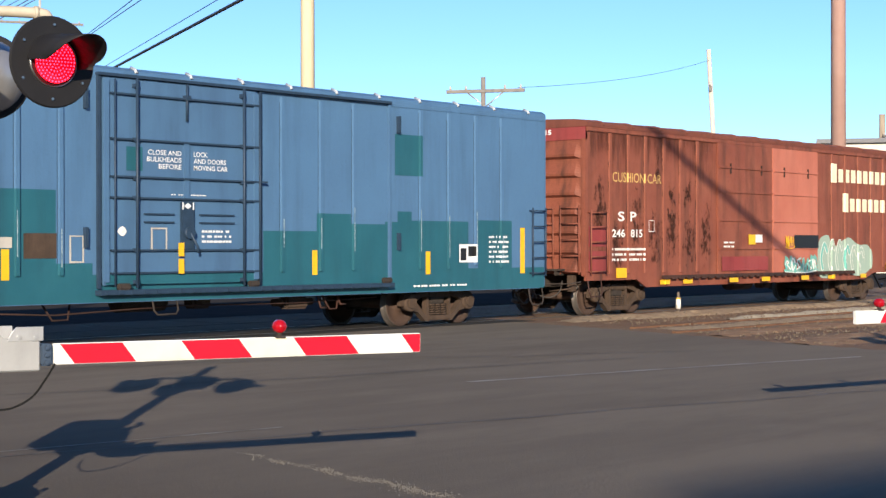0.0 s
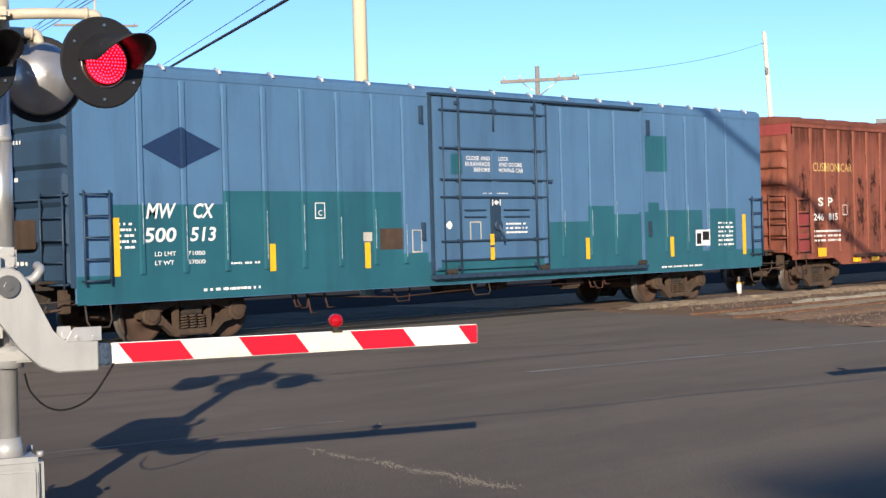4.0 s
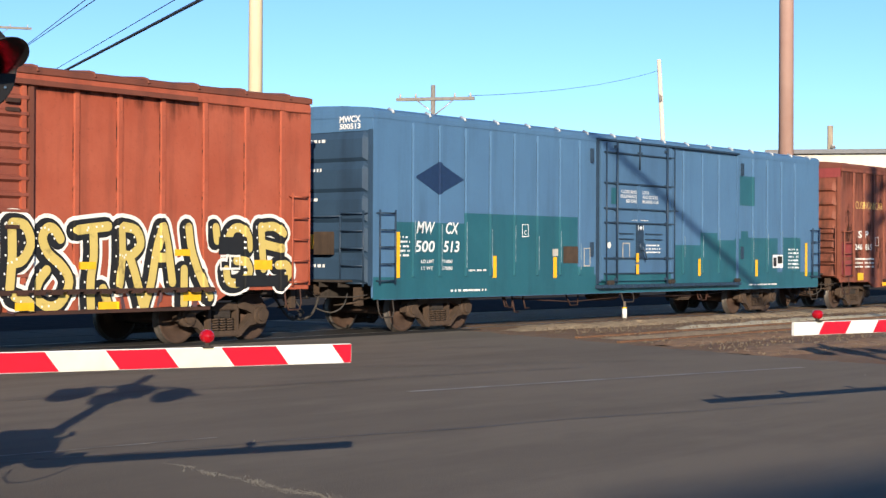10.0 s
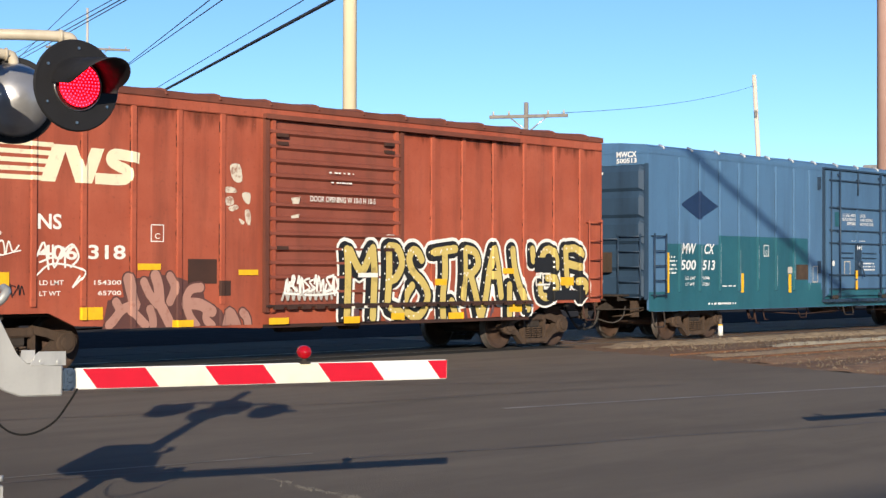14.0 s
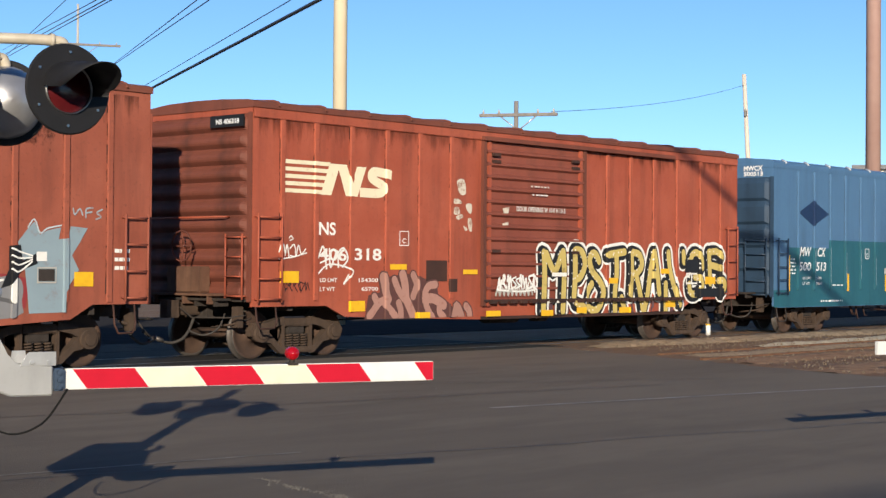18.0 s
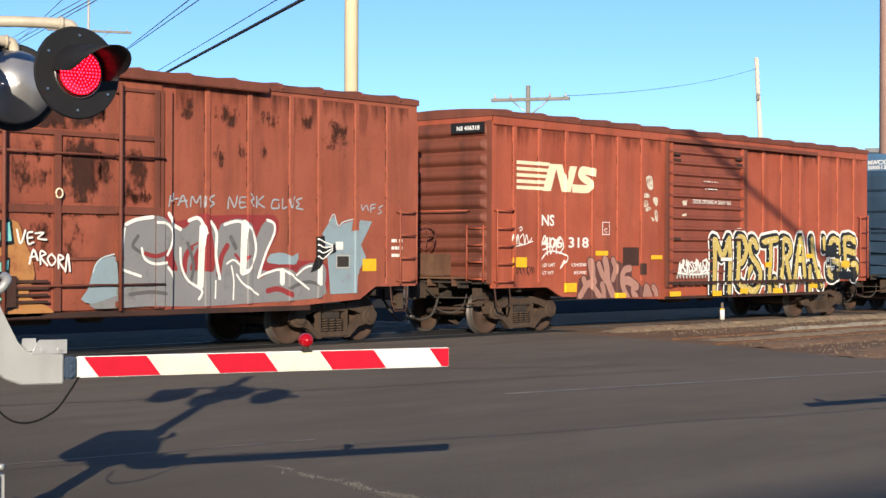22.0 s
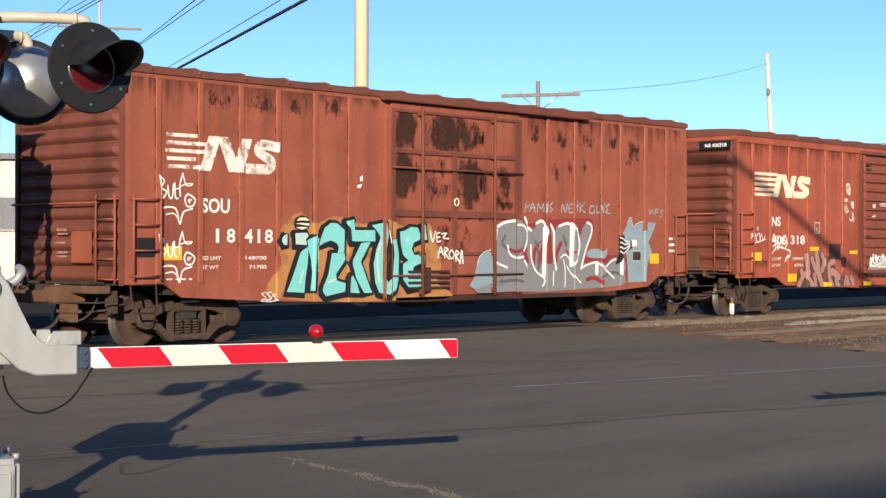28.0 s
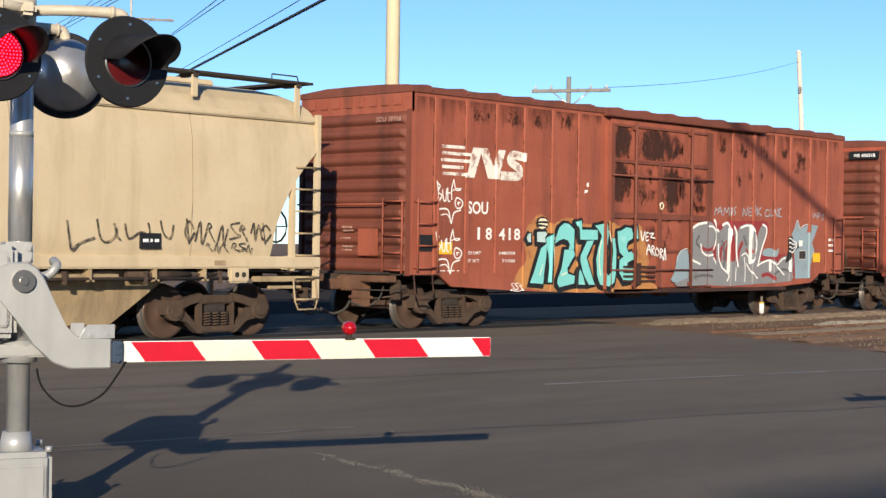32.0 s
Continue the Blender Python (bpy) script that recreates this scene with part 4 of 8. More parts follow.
    bm = bmesh.new()
    box(bm, -0.2, 0.95, 1.55, -0.06, 1.65, 2.0, 0.01)
    brd = part("tack_board", bm, TRUCK, ob, "dark board with a yellow card")
    bm = bmesh.new()
    box(bm, -0.21, 1.38, 1.66, -0.201, 1.6, 1.95)
    part("card", bm, YELLOW, brd)
    ladder("end_ladder", car, 0.15, 0.75, 1.0, 2.35, 5, BLUE_IRON, end=0.0)
    ladder("end_rail", car, 0.75, 2.9, 2.3, 2.35, 1, BLUE_IRON, end=0.0)
    ladder("side_ladder", car, 0.1, 0.56, 1.05, 2.36, 5, BLUE_IRON)
    ladder("side_ladder", car, 18.86, 19.3, 1.0, 2.3, 5, BLUE_IRON)
    stirrup(car, 0.15, 0.6, 0.7, DARK)
    stirrup(car, 18.85, 19.3, 0.7, DARK)
    stirrup(car, 8.9, 9.4, 0.68, DARK, 0.22)
    for a, b, c in ((6.95, 7.15, 7.5), (4.6, 4.75, 4.95), (13.0, 13.2, 13.45)):
        bm = bmesh.new()
        tube(bm, [(a, 0.3, 0.72), (b, 0.28, 0.42), (c - 0.06, 0.28, 0.42), (c, 0.3, 0.72)], 0.018, 6)
        part("pipe_hanger", bm, SOOT, ob)
    bm = bmesh.new()
    tube(bm, [(4.9, 0.3, 0.62), (7.2, 0.28, 0.5), (9.6, 0.3, 0.58), (12.4, 0.3, 0.55), (14.6, 0.4, 0.6)], 0.015, 6)
    part("train_line", bm, SOOT, ob)
    bm = bmesh.new()
    box(bm, 12.2, 0.35, 0.44, 12.75, 0.6, 0.68, 0.04)
    cyl(bm, (12.0, 0.5, 0.56), (12.95, 0.5, 0.56), 0.07, 10)
    part("slack_adjuster", bm, TRUCK, ob, "dusty brake gear")
    for u, d in ((4.55, 0.25), (4.9, 0.38), (5.3, 0.3), (12.9, 0.25), (13.4, 0.2)):
        bm = bmesh.new()
        tube(bm, [(u, 0.3, 0.72), (u + 0.05, 0.25, 0.7 - d), (u + 0.2, 0.25, 0.7 - d)], 0.02, 6)
        part("pipe_hanger", bm, SOOT, ob)
    underframe(car, 1.0, (2.5, 16.4))
    coupler(car, 0, -1)
    coupler(car, L, 1)
    truck(car, 2.5)
    truck(car, 16.4)


def end_words(body, car, y0, z0, y1, z1, m, x):
    """Lettering on the end wall, read from the left end."""
    flat = {"ob": car["ob"], "ribs": []}
    o = words(body, flat, 0, z0, 1, z1, m, bold=0.035, single=True)
    for v in o.data.vertices:
        v.co = (x, y1 + (y0 - y1) * v.co.x, v.co.z)


# ---- oxide-red car with a ribbed sliding door ----
def red_car():
    car = new_car("boxcar", "oxide-red boxcar with ribbed sliding door and yellow graffiti", -9.891, 15.46)
    ob, L = car["ob"], car["L"]
    side_walls(car, [(0, 0.92), (1.75, 0.92), (2.2, 0.72), (6.0, 0.6), (9.4, 0.6), (13.1, 0.7), (13.55, 0.92), (L, 0.92)], 4.33, RED_NS)
    posts(car, [0.67, 1.47, 2.35, 3.27, 4.17, 5.06, 10.16, 11.03, 11.94, 12.89, 13.87, 14.75], 1.02, 4.13, RED_NS, 0.05, 0.035)
    bm = bmesh.new()
    box(bm, 0, -0.04, 4.13, L, -0.002, 4.29, 0.01)
    part("top_chord", bm, RED_NS, ob)
    roof(car, 4.4, 4.49, RED_DARK, 14, over=0.05, wave=0.02)
    # horizontally ribbed door
    bm = bmesh.new()
    cols = (6.02, 9.2)
    rows = []
    n = 13
    for i in range(n * 6 + 1):
        f = max(0, math.sin(math.pi * (i % 6) / 3.0)) if i % 6 < 3 else 0
        z = 0.9 + 3.2 * i / (n * 6)
        rows.append([bm.verts.new((u, -0.03 - 0.075 * f, z)) for u in cols])
    for a, b in zip(rows, rows[1:]):
        bm.faces.new((a[0], a[1], b[1], b[0]))
    door = part("door", bm, RED_DOOR, ob, "ribbed oxide-red sliding door")
    for u in (5.98, 6.12, 9.12, 9.26):
        bm = bmesh.new()
        box(bm, u - 0.05, -0.085, 0.86, u + 0.05, -0.002, 4.14, 0.01)
        part("door_stile", bm, RED_NS if u in (6.12, 9.12) else RED_DARK, door)
    car["ribs"] += [(5.93, 9.31, 0.085, 0)]
    for z in (3.72, 3.86, 1.95):
        for u in (6.3, 8.9):
            bm = bmesh.new()
            hbar(bm, u - 0.12, u + 0.12, z, 0.05, 0.06, -0.07)
            part("door_latch", bm, SOOT, door)
    bm = bmesh.new()
    box(bm, 5.9, -0.14, 4.12, 12.6, -0.05, 4.2)
    part("door_track", bm, RED_DARK, ob)
    bm = bmesh.new()
    for i in range(22):
        box(bm, 6.1 + i * 0.32, -0.14, 0.91, 6.3 + i * 0.32, -0.08, 0.98)
    box(bm, 5.95, -0.12, 0.95, 13.0, -0.002, 0.99)
    box(bm, 5.95, -0.03, 0.6, 13.0, -0.001, 0.66)
    part("door_track", bm, SOOT, ob)
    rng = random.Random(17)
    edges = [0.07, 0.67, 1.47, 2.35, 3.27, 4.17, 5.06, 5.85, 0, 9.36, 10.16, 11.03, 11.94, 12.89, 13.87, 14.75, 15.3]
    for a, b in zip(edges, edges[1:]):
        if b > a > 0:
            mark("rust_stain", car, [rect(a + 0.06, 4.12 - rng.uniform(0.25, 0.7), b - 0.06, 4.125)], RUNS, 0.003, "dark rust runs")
    # heralds as plain stripes and slabs
    st = [[(0.72 + 0.0 * i, 3.46 - i * 0.125), (1.82 - 0.045 * i, 3.46 - i * 0.125), (1.79 - 0.045 * i, 3.39 - i * 0.125), (0.72, 3.39 - i * 0.125)] for i in range(5)]
    sw = [[(1.58, 2.88), (1.84, 2.88), (2.06, 3.44), (1.8, 3.44)], [(1.98, 3.44), (2.22, 3.44), (2.46, 2.88), (2.2, 2.88)], [(2.26, 2.88), (2.5, 2.88), (2.72, 3.42), (2.48, 3.42)],
          *ribbon([(3.3, 3.32), (2.92, 3.35), (2.84, 3.25), (2.98, 3.17), (3.16, 3.1), (3.1, 2.97), (2.64, 2.96)], 0.17)]
    for k, p in enumerate(st + sw[:3]):
        mark("herald", car, [p], CREAM, 0.004 + k * 0.0004, "cream stripe")
    mark("herald", car, sw[3:], CREAM, 0.008, "cream slab", 0.00003)
    words("NS", car, 1.55, 2.17, 1.96, 2.4, WHITE)
    words("406", car, 1.56, 1.715, 2.24, 1.94, WHITE)
    words("318", car, 2.44, 1.73, 3.13, 1.95, WHITE)
    words("LD LMT", car, 1.58, 1.34, 2.0, 1.41, WHITE)
    words("LT WT", car, 1.58, 1.18, 1.95, 1.25, WHITE)
    words("154300", car, 2.55, 1.34, 3.05, 1.41, WHITE)
    words("65700", car, 2.62, 1.18, 3.05, 1.25, WHITE)
    words("DOOR OPENING W 10-0 H 10-5", car, 6.95, 2.76, 8.55, 2.86, WHITE)
    bars(car, 7.4, 3.25, 8.0, 3.31, WHITE, 1, 11)
    bars(car, 7.45, 3.08, 7.98, 3.14, WHITE, 1, 12)
    mark("stencil_frame", car, ribbon([(3.62, 2.02), (3.86, 2.02), (3.86, 2.28), (3.62, 2.28), (3.62, 2.02)], 0.02, False), WHITE, 0.005)
    words("C", car, 3.69, 2.06, 3.79, 2.15, WHITE)
    for p in ([(5.22, 3.29), (5.43, 3.32), (5.48, 3.05), (5.3, 3.05)],
              [(5.11, 2.93), (5.28, 2.94), (5.38, 2.86), (5.11, 2.85)],
              [(5.13, 2.76), (5.27, 2.78), (5.3, 2.66), (5.15, 2.64)],
              [(5.19, 2.6), (5.35, 2.65), (5.41, 2.6), (5.26, 2.54)],
              [(5.49, 2.85), (5.66, 2.85), (5.64, 2.67), (5.52, 2.73)],
              [(5.55, 2.57), (5.66, 2.55), (5.66, 2.33), (5.57, 2.37)],
              [(5.41, 2.43), (5.54, 2.37), (5.48, 2.33)]):
        mark("torn_poster", car, [loop(p, 3)], PAPER, 0.006, "torn weathered paper scrap")
    mark("torn_poster", car, [[(6.5, 2.8), (6.72, 2.84), (6.68, 2.7), (6.55, 2.66)], [(6.5, 2.5), (6.7, 2.54), (6.68, 2.47), (6.5, 2.46)]], PAPER, 0.006)
    for u0, z0, u1, z1 in ((0.62, 1.33, 1.06, 1.53), (2.28, 0.81, 2.7, 1.0), (3.35, 1.57, 3.8, 1.67), (4.03, 0.66, 4.46, 0.77), (5.4, 1.49, 5.83, 1.58), (6.0, 0.66, 6.45, 0.77),
                           (7.75, 0.64, 8.15, 0.76), (10.2, 1.3, 10.55, 1.42), (10.6, 0.66, 11.0, 0.78), (12.2, 1.52, 12.55, 1.63), (12.4, 0.76, 12.8, 0.93), (14.05, 1.28, 14.5, 1.45)):
        mark("reflector", car, [rect(u0, z0, u1, z1)], YELLOW, 0.02, "yellow reflective patch")
    mark("panel_patch", car, [rect(4.35, 1.35, 4.95, 1.75), rect(5.0, 1.15, 5.25, 1.4)], SOOT, 0.006, "dark paint patch", 0.0)
    mark("placard", car, [rect(13.2, 1.55, 13.75, 1.85), rect(13.6, 0.98, 14.9, 1.18)], BLACK, 0.022, "black board", 0.0)
    mark("placard_holder", car, ribbon([(13.25, 1.3), (13.7, 1.3), (13.7, 1.52), (13.25, 1.52), (13.25, 1.3)], 0.04, False) + ribbon([(13.47, 1.3), (13.47, 1.52)], 0.04, False), WHITE, 0.023)
    bars(car, 13.7, 1.06, 14.7, 1.12, WHITE, 1, 14)
    bars(car, 14.86, 1.0, 15.2, 1.1, WHITE, 1, 15)
    # spray paint
    tag_strokes(car, [([(0.6, 1.86), (0.66, 2.01), (0.73, 1.78), (0.78, 1.99), (0.83, 1.77)], 0.025),
                      ([(0.85, 1.92), (0.95, 1.99), (0.98, 1.79), (0.86, 1.8)], 0.025),
                      ([(0.83, 2.1), (0.87, 2.14), (0.92, 2.09), (0.85, 2.06)], 0.02),
                      ([(1, 1.79), (1.05, 1.98), (1.12, 1.83), (1.22, 1.92)], 0.025),
                      ([(0.59, 1.74), (0.9, 1.77), (1.25, 1.85)], 0.02)], WHITE)
    tag_strokes(car, [([(1.53, 1.77), (1.65, 1.97), (1.73, 1.58)], 0.035),
                      ([(1.58, 1.68), (1.81, 1.76)], 0.03),
                      ([(1.8, 1.93), (1.83, 1.6), (1.99, 1.9), (2.02, 1.61)], 0.035),
                      ([(1.93, 1.78), (2.14, 1.95), (2.26, 1.76), (2.12, 1.61)], 0.035),
                      ([(1.53, 1.49), (1.81, 1.66), (2.36, 1.55), (2.15, 1.3), (2.28, 1.47)], 0.03)], WHITE)
    scribble(car, 0.68, 1.2, 1.3, 1.35, BLACK, 0.02, 5, 23)
    scribble(car, 6.35, 1.2, 7.6, 1.45, WHITE, 0.05, 9, 24)
    rosy = worn("rose_spray", (0.4, 0.21, 0.165), (0.24, 0.075, 0.05), 0.55, 5)
    plum = worn("dark_plum_spray", (0.1, 0.04, 0.035), (0.24, 0.06, 0.04), 0.5, 5)
    pale_rose = worn("pale_rose_spray", (0.36, 0.19, 0.15), (0.26, 0.1, 0.07), 0.6, 6)
    mark("graffiti", car, [[(2.7, 0.66), (2.8, 1.1), (3.1, 1.15), (3.05, 1.4), (3.8, 1.5), (4.15, 1.45), (4.65, 1.32), (4.7, 1.1), (5.0, 0.95), (5.2, 0.66)]], plum, 0.0045, "dark plum spray ground")
    for i, p in enumerate(([(3.18, 1.43), (3.24, 1.22), (3.31, 1.01)],
                         [(3.34, 1.03), (3.08, 0.96), (2.88, 0.76)],
                         [(3.48, 1.38), (3.59, 1.19), (3.74, 1.03)],
                         [(3.7, 1.48), (3.76, 1.31), (3.79, 1.05)],
                         [(3.99, 1.47), (4.08, 1.29), (3.99, 1.07)],
                         [(4.61, 1.29), (4.4, 1.25), (4.28, 1.05)],
                         [(4.29, 1.03), (4.58, 1.02), (4.85, 0.9)],
                         [(3.23, 0.94), (3.37, 0.83), (3.51, 0.71)],
                         [(3.6, 0.95), (3.65, 0.83), (3.66, 0.71)],
                         [(3.82, 0.99), (3.91, 0.85), (4, 0.7)],
                         [(4.34, 0.94), (4.41, 0.8), (4.53, 0.67)],
                         [(4.73, 0.88), (4.73, 0.77), (4.85, 0.67)],
                         [(5.13, 0.66), (5.22, 0.87), (5.37, 0.66)],
                         [(5.5, 0.87), (5.59, 0.78), (5.62, 0.64)],
                         [(2.95, 1.07), (3.01, 0.92), (2.82, 0.72)])):
        piece("graffiti", car, [(p, 0.15 if i % 3 else 0.19)], [(0.055, plum, 0.0055 + i * 0.0002), (0.0, rosy if i % 4 else pale_rose, 0.0085 + i * 0.0002)], "faded rose spray letter")
    gold = worn("gold_spray", (0.56, 0.43, 0.13), (0.22, 0.16, 0.05), 0.75, 3.5)
    glyphs = [
        [[(7.83, 1.94), (7.86, 1.52), (7.83, 0.74)], [(7.91, 1.92), (8.19, 1.56), (8.43, 1.91)], [(8.48, 1.97), (8.52, 1.52), (8.48, 0.73)]],
        [[(8.89, 1.99), (8.9, 1.52), (8.86, 1.02)], [(8.91, 2.01), (9.13, 1.97), (9.24, 1.71), (9.1, 1.46), (8.94, 1.4)], [(8.95, 0.9), (9.18, 0.82), (9.29, 0.71)]],
        [[(9.86, 1.78), (9.75, 1.92), (9.61, 1.94), (9.52, 1.78), (9.63, 1.55), (9.89, 1.35), (10.03, 1.11), (9.88, 0.8), (9.63, 0.73), (9.4, 0.89), (9.46, 1.13), (9.6, 1.29)]],
        [[(10.18, 1.92), (10.52, 1.96), (10.8, 1.99)], [(10.5, 1.92), (10.51, 1.51), (10.45, 1.1), (10.46, 0.69)], [(10.7, 0.99), (10.82, 0.7)]],
        [[(11.07, 1.97), (11.08, 1.51), (11.04, 1.07)], [(11.1, 1.99), (11.38, 1.93), (11.47, 1.7), (11.28, 1.53), (11.13, 1.53)], [(11.25, 1.49), (11.37, 1.19), (11.53, 0.68)]],
        [[(11.94, 2), (11.81, 1.61), (11.7, 1.08), (11.56, 0.68)], [(11.97, 2), (12.07, 1.61), (12.16, 1.08)], [(11.84, 1.49), (12.08, 1.49)]],
        [[(12.52, 2), (12.59, 1.61), (12.78, 1.18), (13.01, 0.82)], [(12.42, 1.29), (12.42, 0.7)], [(13.14, 2.01), (13.17, 1.79)]],
        [[(13.94, 1.66), (13.91, 1.88), (13.72, 2.01), (13.53, 1.97), (13.41, 1.77)], [(13.63, 1.44), (13.87, 1.41), (13.94, 1.23), (13.71, 1.06), (13.45, 1.08), (13.39, 1.28)]],
        [[(14.23, 2.04), (14.26, 1.61), (14.29, 1.3)], [(14.23, 2.02), (14.55, 2.05), (14.8, 1.93)], [(14.3, 1.73), (14.73, 1.66)], [(14.65, 1.36), (14.87, 1.36), (14.95, 1.22), (14.76, 1.06)]]]
    dots = []
    for g in glyphs:
        for extra, m, lift, du, dz, lab in ((0.28, WHITE, 0.006, -0.045, 0.0, "white spray outline"), (0.17, BLACK, 0.0095, -0.05, -0.012, "black spray shadow"), (0.0, gold, 0.013, 0.0, 0.0, "mottled yellow spray letter")):
            piece("graffiti", car, [([(u + du, z + dz) for u, z in s], 0.16) for s in g], [(extra, m, lift)], lab)
        for s in g:
            dots += [rect(x - 0.135, z - 0.016, x - 0.105, z + 0.016) for x, z in smooth(s, 4)[::2]]
    mark("graffiti", car, dots, WHITE, 0.0175, "white dots", kind="stuff")
    rng = random.Random(12)
    low = [[(7.85 + i * 0.27 + rng.uniform(-0.05, 0.05), 0.7), (7.87 + i * 0.27 + rng.uniform(-0.06, 0.08), rng.uniform(0.85, 1.1))] for i in range(19)]
    plum = worn("plum_spray", (0.1, 0.05, 0.06), (0.2, 0.07, 0.05), 0.6)
    mark("graffiti", car, [q for p in low for q in ribbon(p, rng.uniform(0.05, 0.14), False)], plum, 0.0045, "dark plum spray fill", kind="stuff")
    for u, z in ((8.1, 1.45), (8.0, 0.9)):
        mark("placard", car, [rect(u, z, u + 0.5, z + 0.08)], WHITE, 0.02)
    for u0, z0, u1, z1 in ((8.95, 0.68, 9.3, 0.8),):
        mark("reflector", car, [rect(u0, z0, u1, z1)], YELLOW, 0.02, "yellow reflective patch")
    mark("graffiti", car, [q for i in range(9) for q in ribbon([(6.3 + i * 0.13, 1.08), (6.36 + i * 0.13, 1.2 + 0.04 * (i % 3)), (6.42 + i * 0.13, 1.09)], 0.05)], CONC, 0.012, "grey spray letters", kind="stuff")
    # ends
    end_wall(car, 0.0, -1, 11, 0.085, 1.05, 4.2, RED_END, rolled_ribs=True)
    end_wall(car, L, 1, 11, 0.07, 1.05, 4.2, RED_NS)
    bm = bmesh.new()
    gable = [(0.0, 4.2), (3.0, 4.2), (3.0, 4.37), (1.5, 4.46), (0.0, 4.37)]
    lo = [bm.verts.new((-0.01, y, z)) for y, z in gable]
    hi = [bm.verts.new((0.06, y, z)) for y, z in gable]
    bm.faces.new(lo)
    for i in range(5):
        bm.faces.new((lo[i], hi[i], hi[(i + 1) % 5], lo[(i + 1) % 5]))
    part("end_gable", bm, RED_NS, ob)
    bm = bmesh.new()
    box(bm, -0.12, 0.12, 3.98, -0.09, 0.98, 4.18)
    part("number_board", bm, BLACK, ob, "black board with white number")
    end_words("NS 406318", car, 0.22, 4.03, 0.82, 4.12, WHITE_CLEAN, -0.124)
    ladder("end_ladder", car, 0.12, 0.55, 1.1, 2.1, 4, RED_NS, end=0.0)
    ladder("end_rail", car, 0.55, 2.9, 2.45, 2.5, 1, RED_NS, end=-0.04)
    ladder("side_ladder", car, 0.06, 0.6, 1.05, 2.45, 5, RED_NS)
    ladder("side_ladder", car, 14.95, 15.38, 1.05, 2.6, 5, RED_NS)
    bm = bmesh.new()
    box(bm, -0.3, 1.0, 1.15, -0.06, 1.9, 1.6, 0.02)
    part("brake_box", bm, RUSTIRON, ob, "grimy brake gear box")
    bm = bmesh.new()
    box(bm, -0.42, 0.55, 1.1, -0.02, 2.2, 1.14, 0.005)
    for y in (0.65, 1.3, 2.1):
        box(bm, -0.4, y, 0.96, -0.04, y + 0.05, 1.1)
    part("brake_platform", bm, RUSTIRON, ob, "rusty brake platform")
    bm = bmesh.new()
    tube(bm, [(-0.34, 1.45 + 0.27 * math.cos(a * 0.5236), 1.95 + 0.27 * math.sin(a * 0.5236)) for a in range(13)], 0.016, 6)
    for a in range(4):
        tube(bm, [(-0.3, 1.45, 1.95), (-0.34, 1.45 + 0.27 * math.cos(a * 1.571), 1.95 + 0.27 * math.sin(a * 1.571))], 0.011, 6)
    tube(bm, [(-0.08, 1.45, 1.95), (-0.32, 1.45, 1.95)], 0.025, 8)
    part("brake_wheel", bm, RED_END, ob)
    bm = bmesh.new()
    tube(bm, [(-0.2, 1.45, 1.6), (-0.2, 1.45, 0.75), (-0.05, 1.3, 0.6)], 0.012, 6)
    part("brake_chain", bm, RIM, ob)
    stirrup(car, 0.1, 0.55, 0.95, SOOT, 0.4)
    stirrup(car, 14.85, 15.25, 0.95, SOOT, 0.4)
    underframe(car, 1.0, (1.42, 13.72))
    coupler(car, 0, -1)
    coupler(car, L, 1)
    truck(car, 1.42)
    truck(car, 13.72)


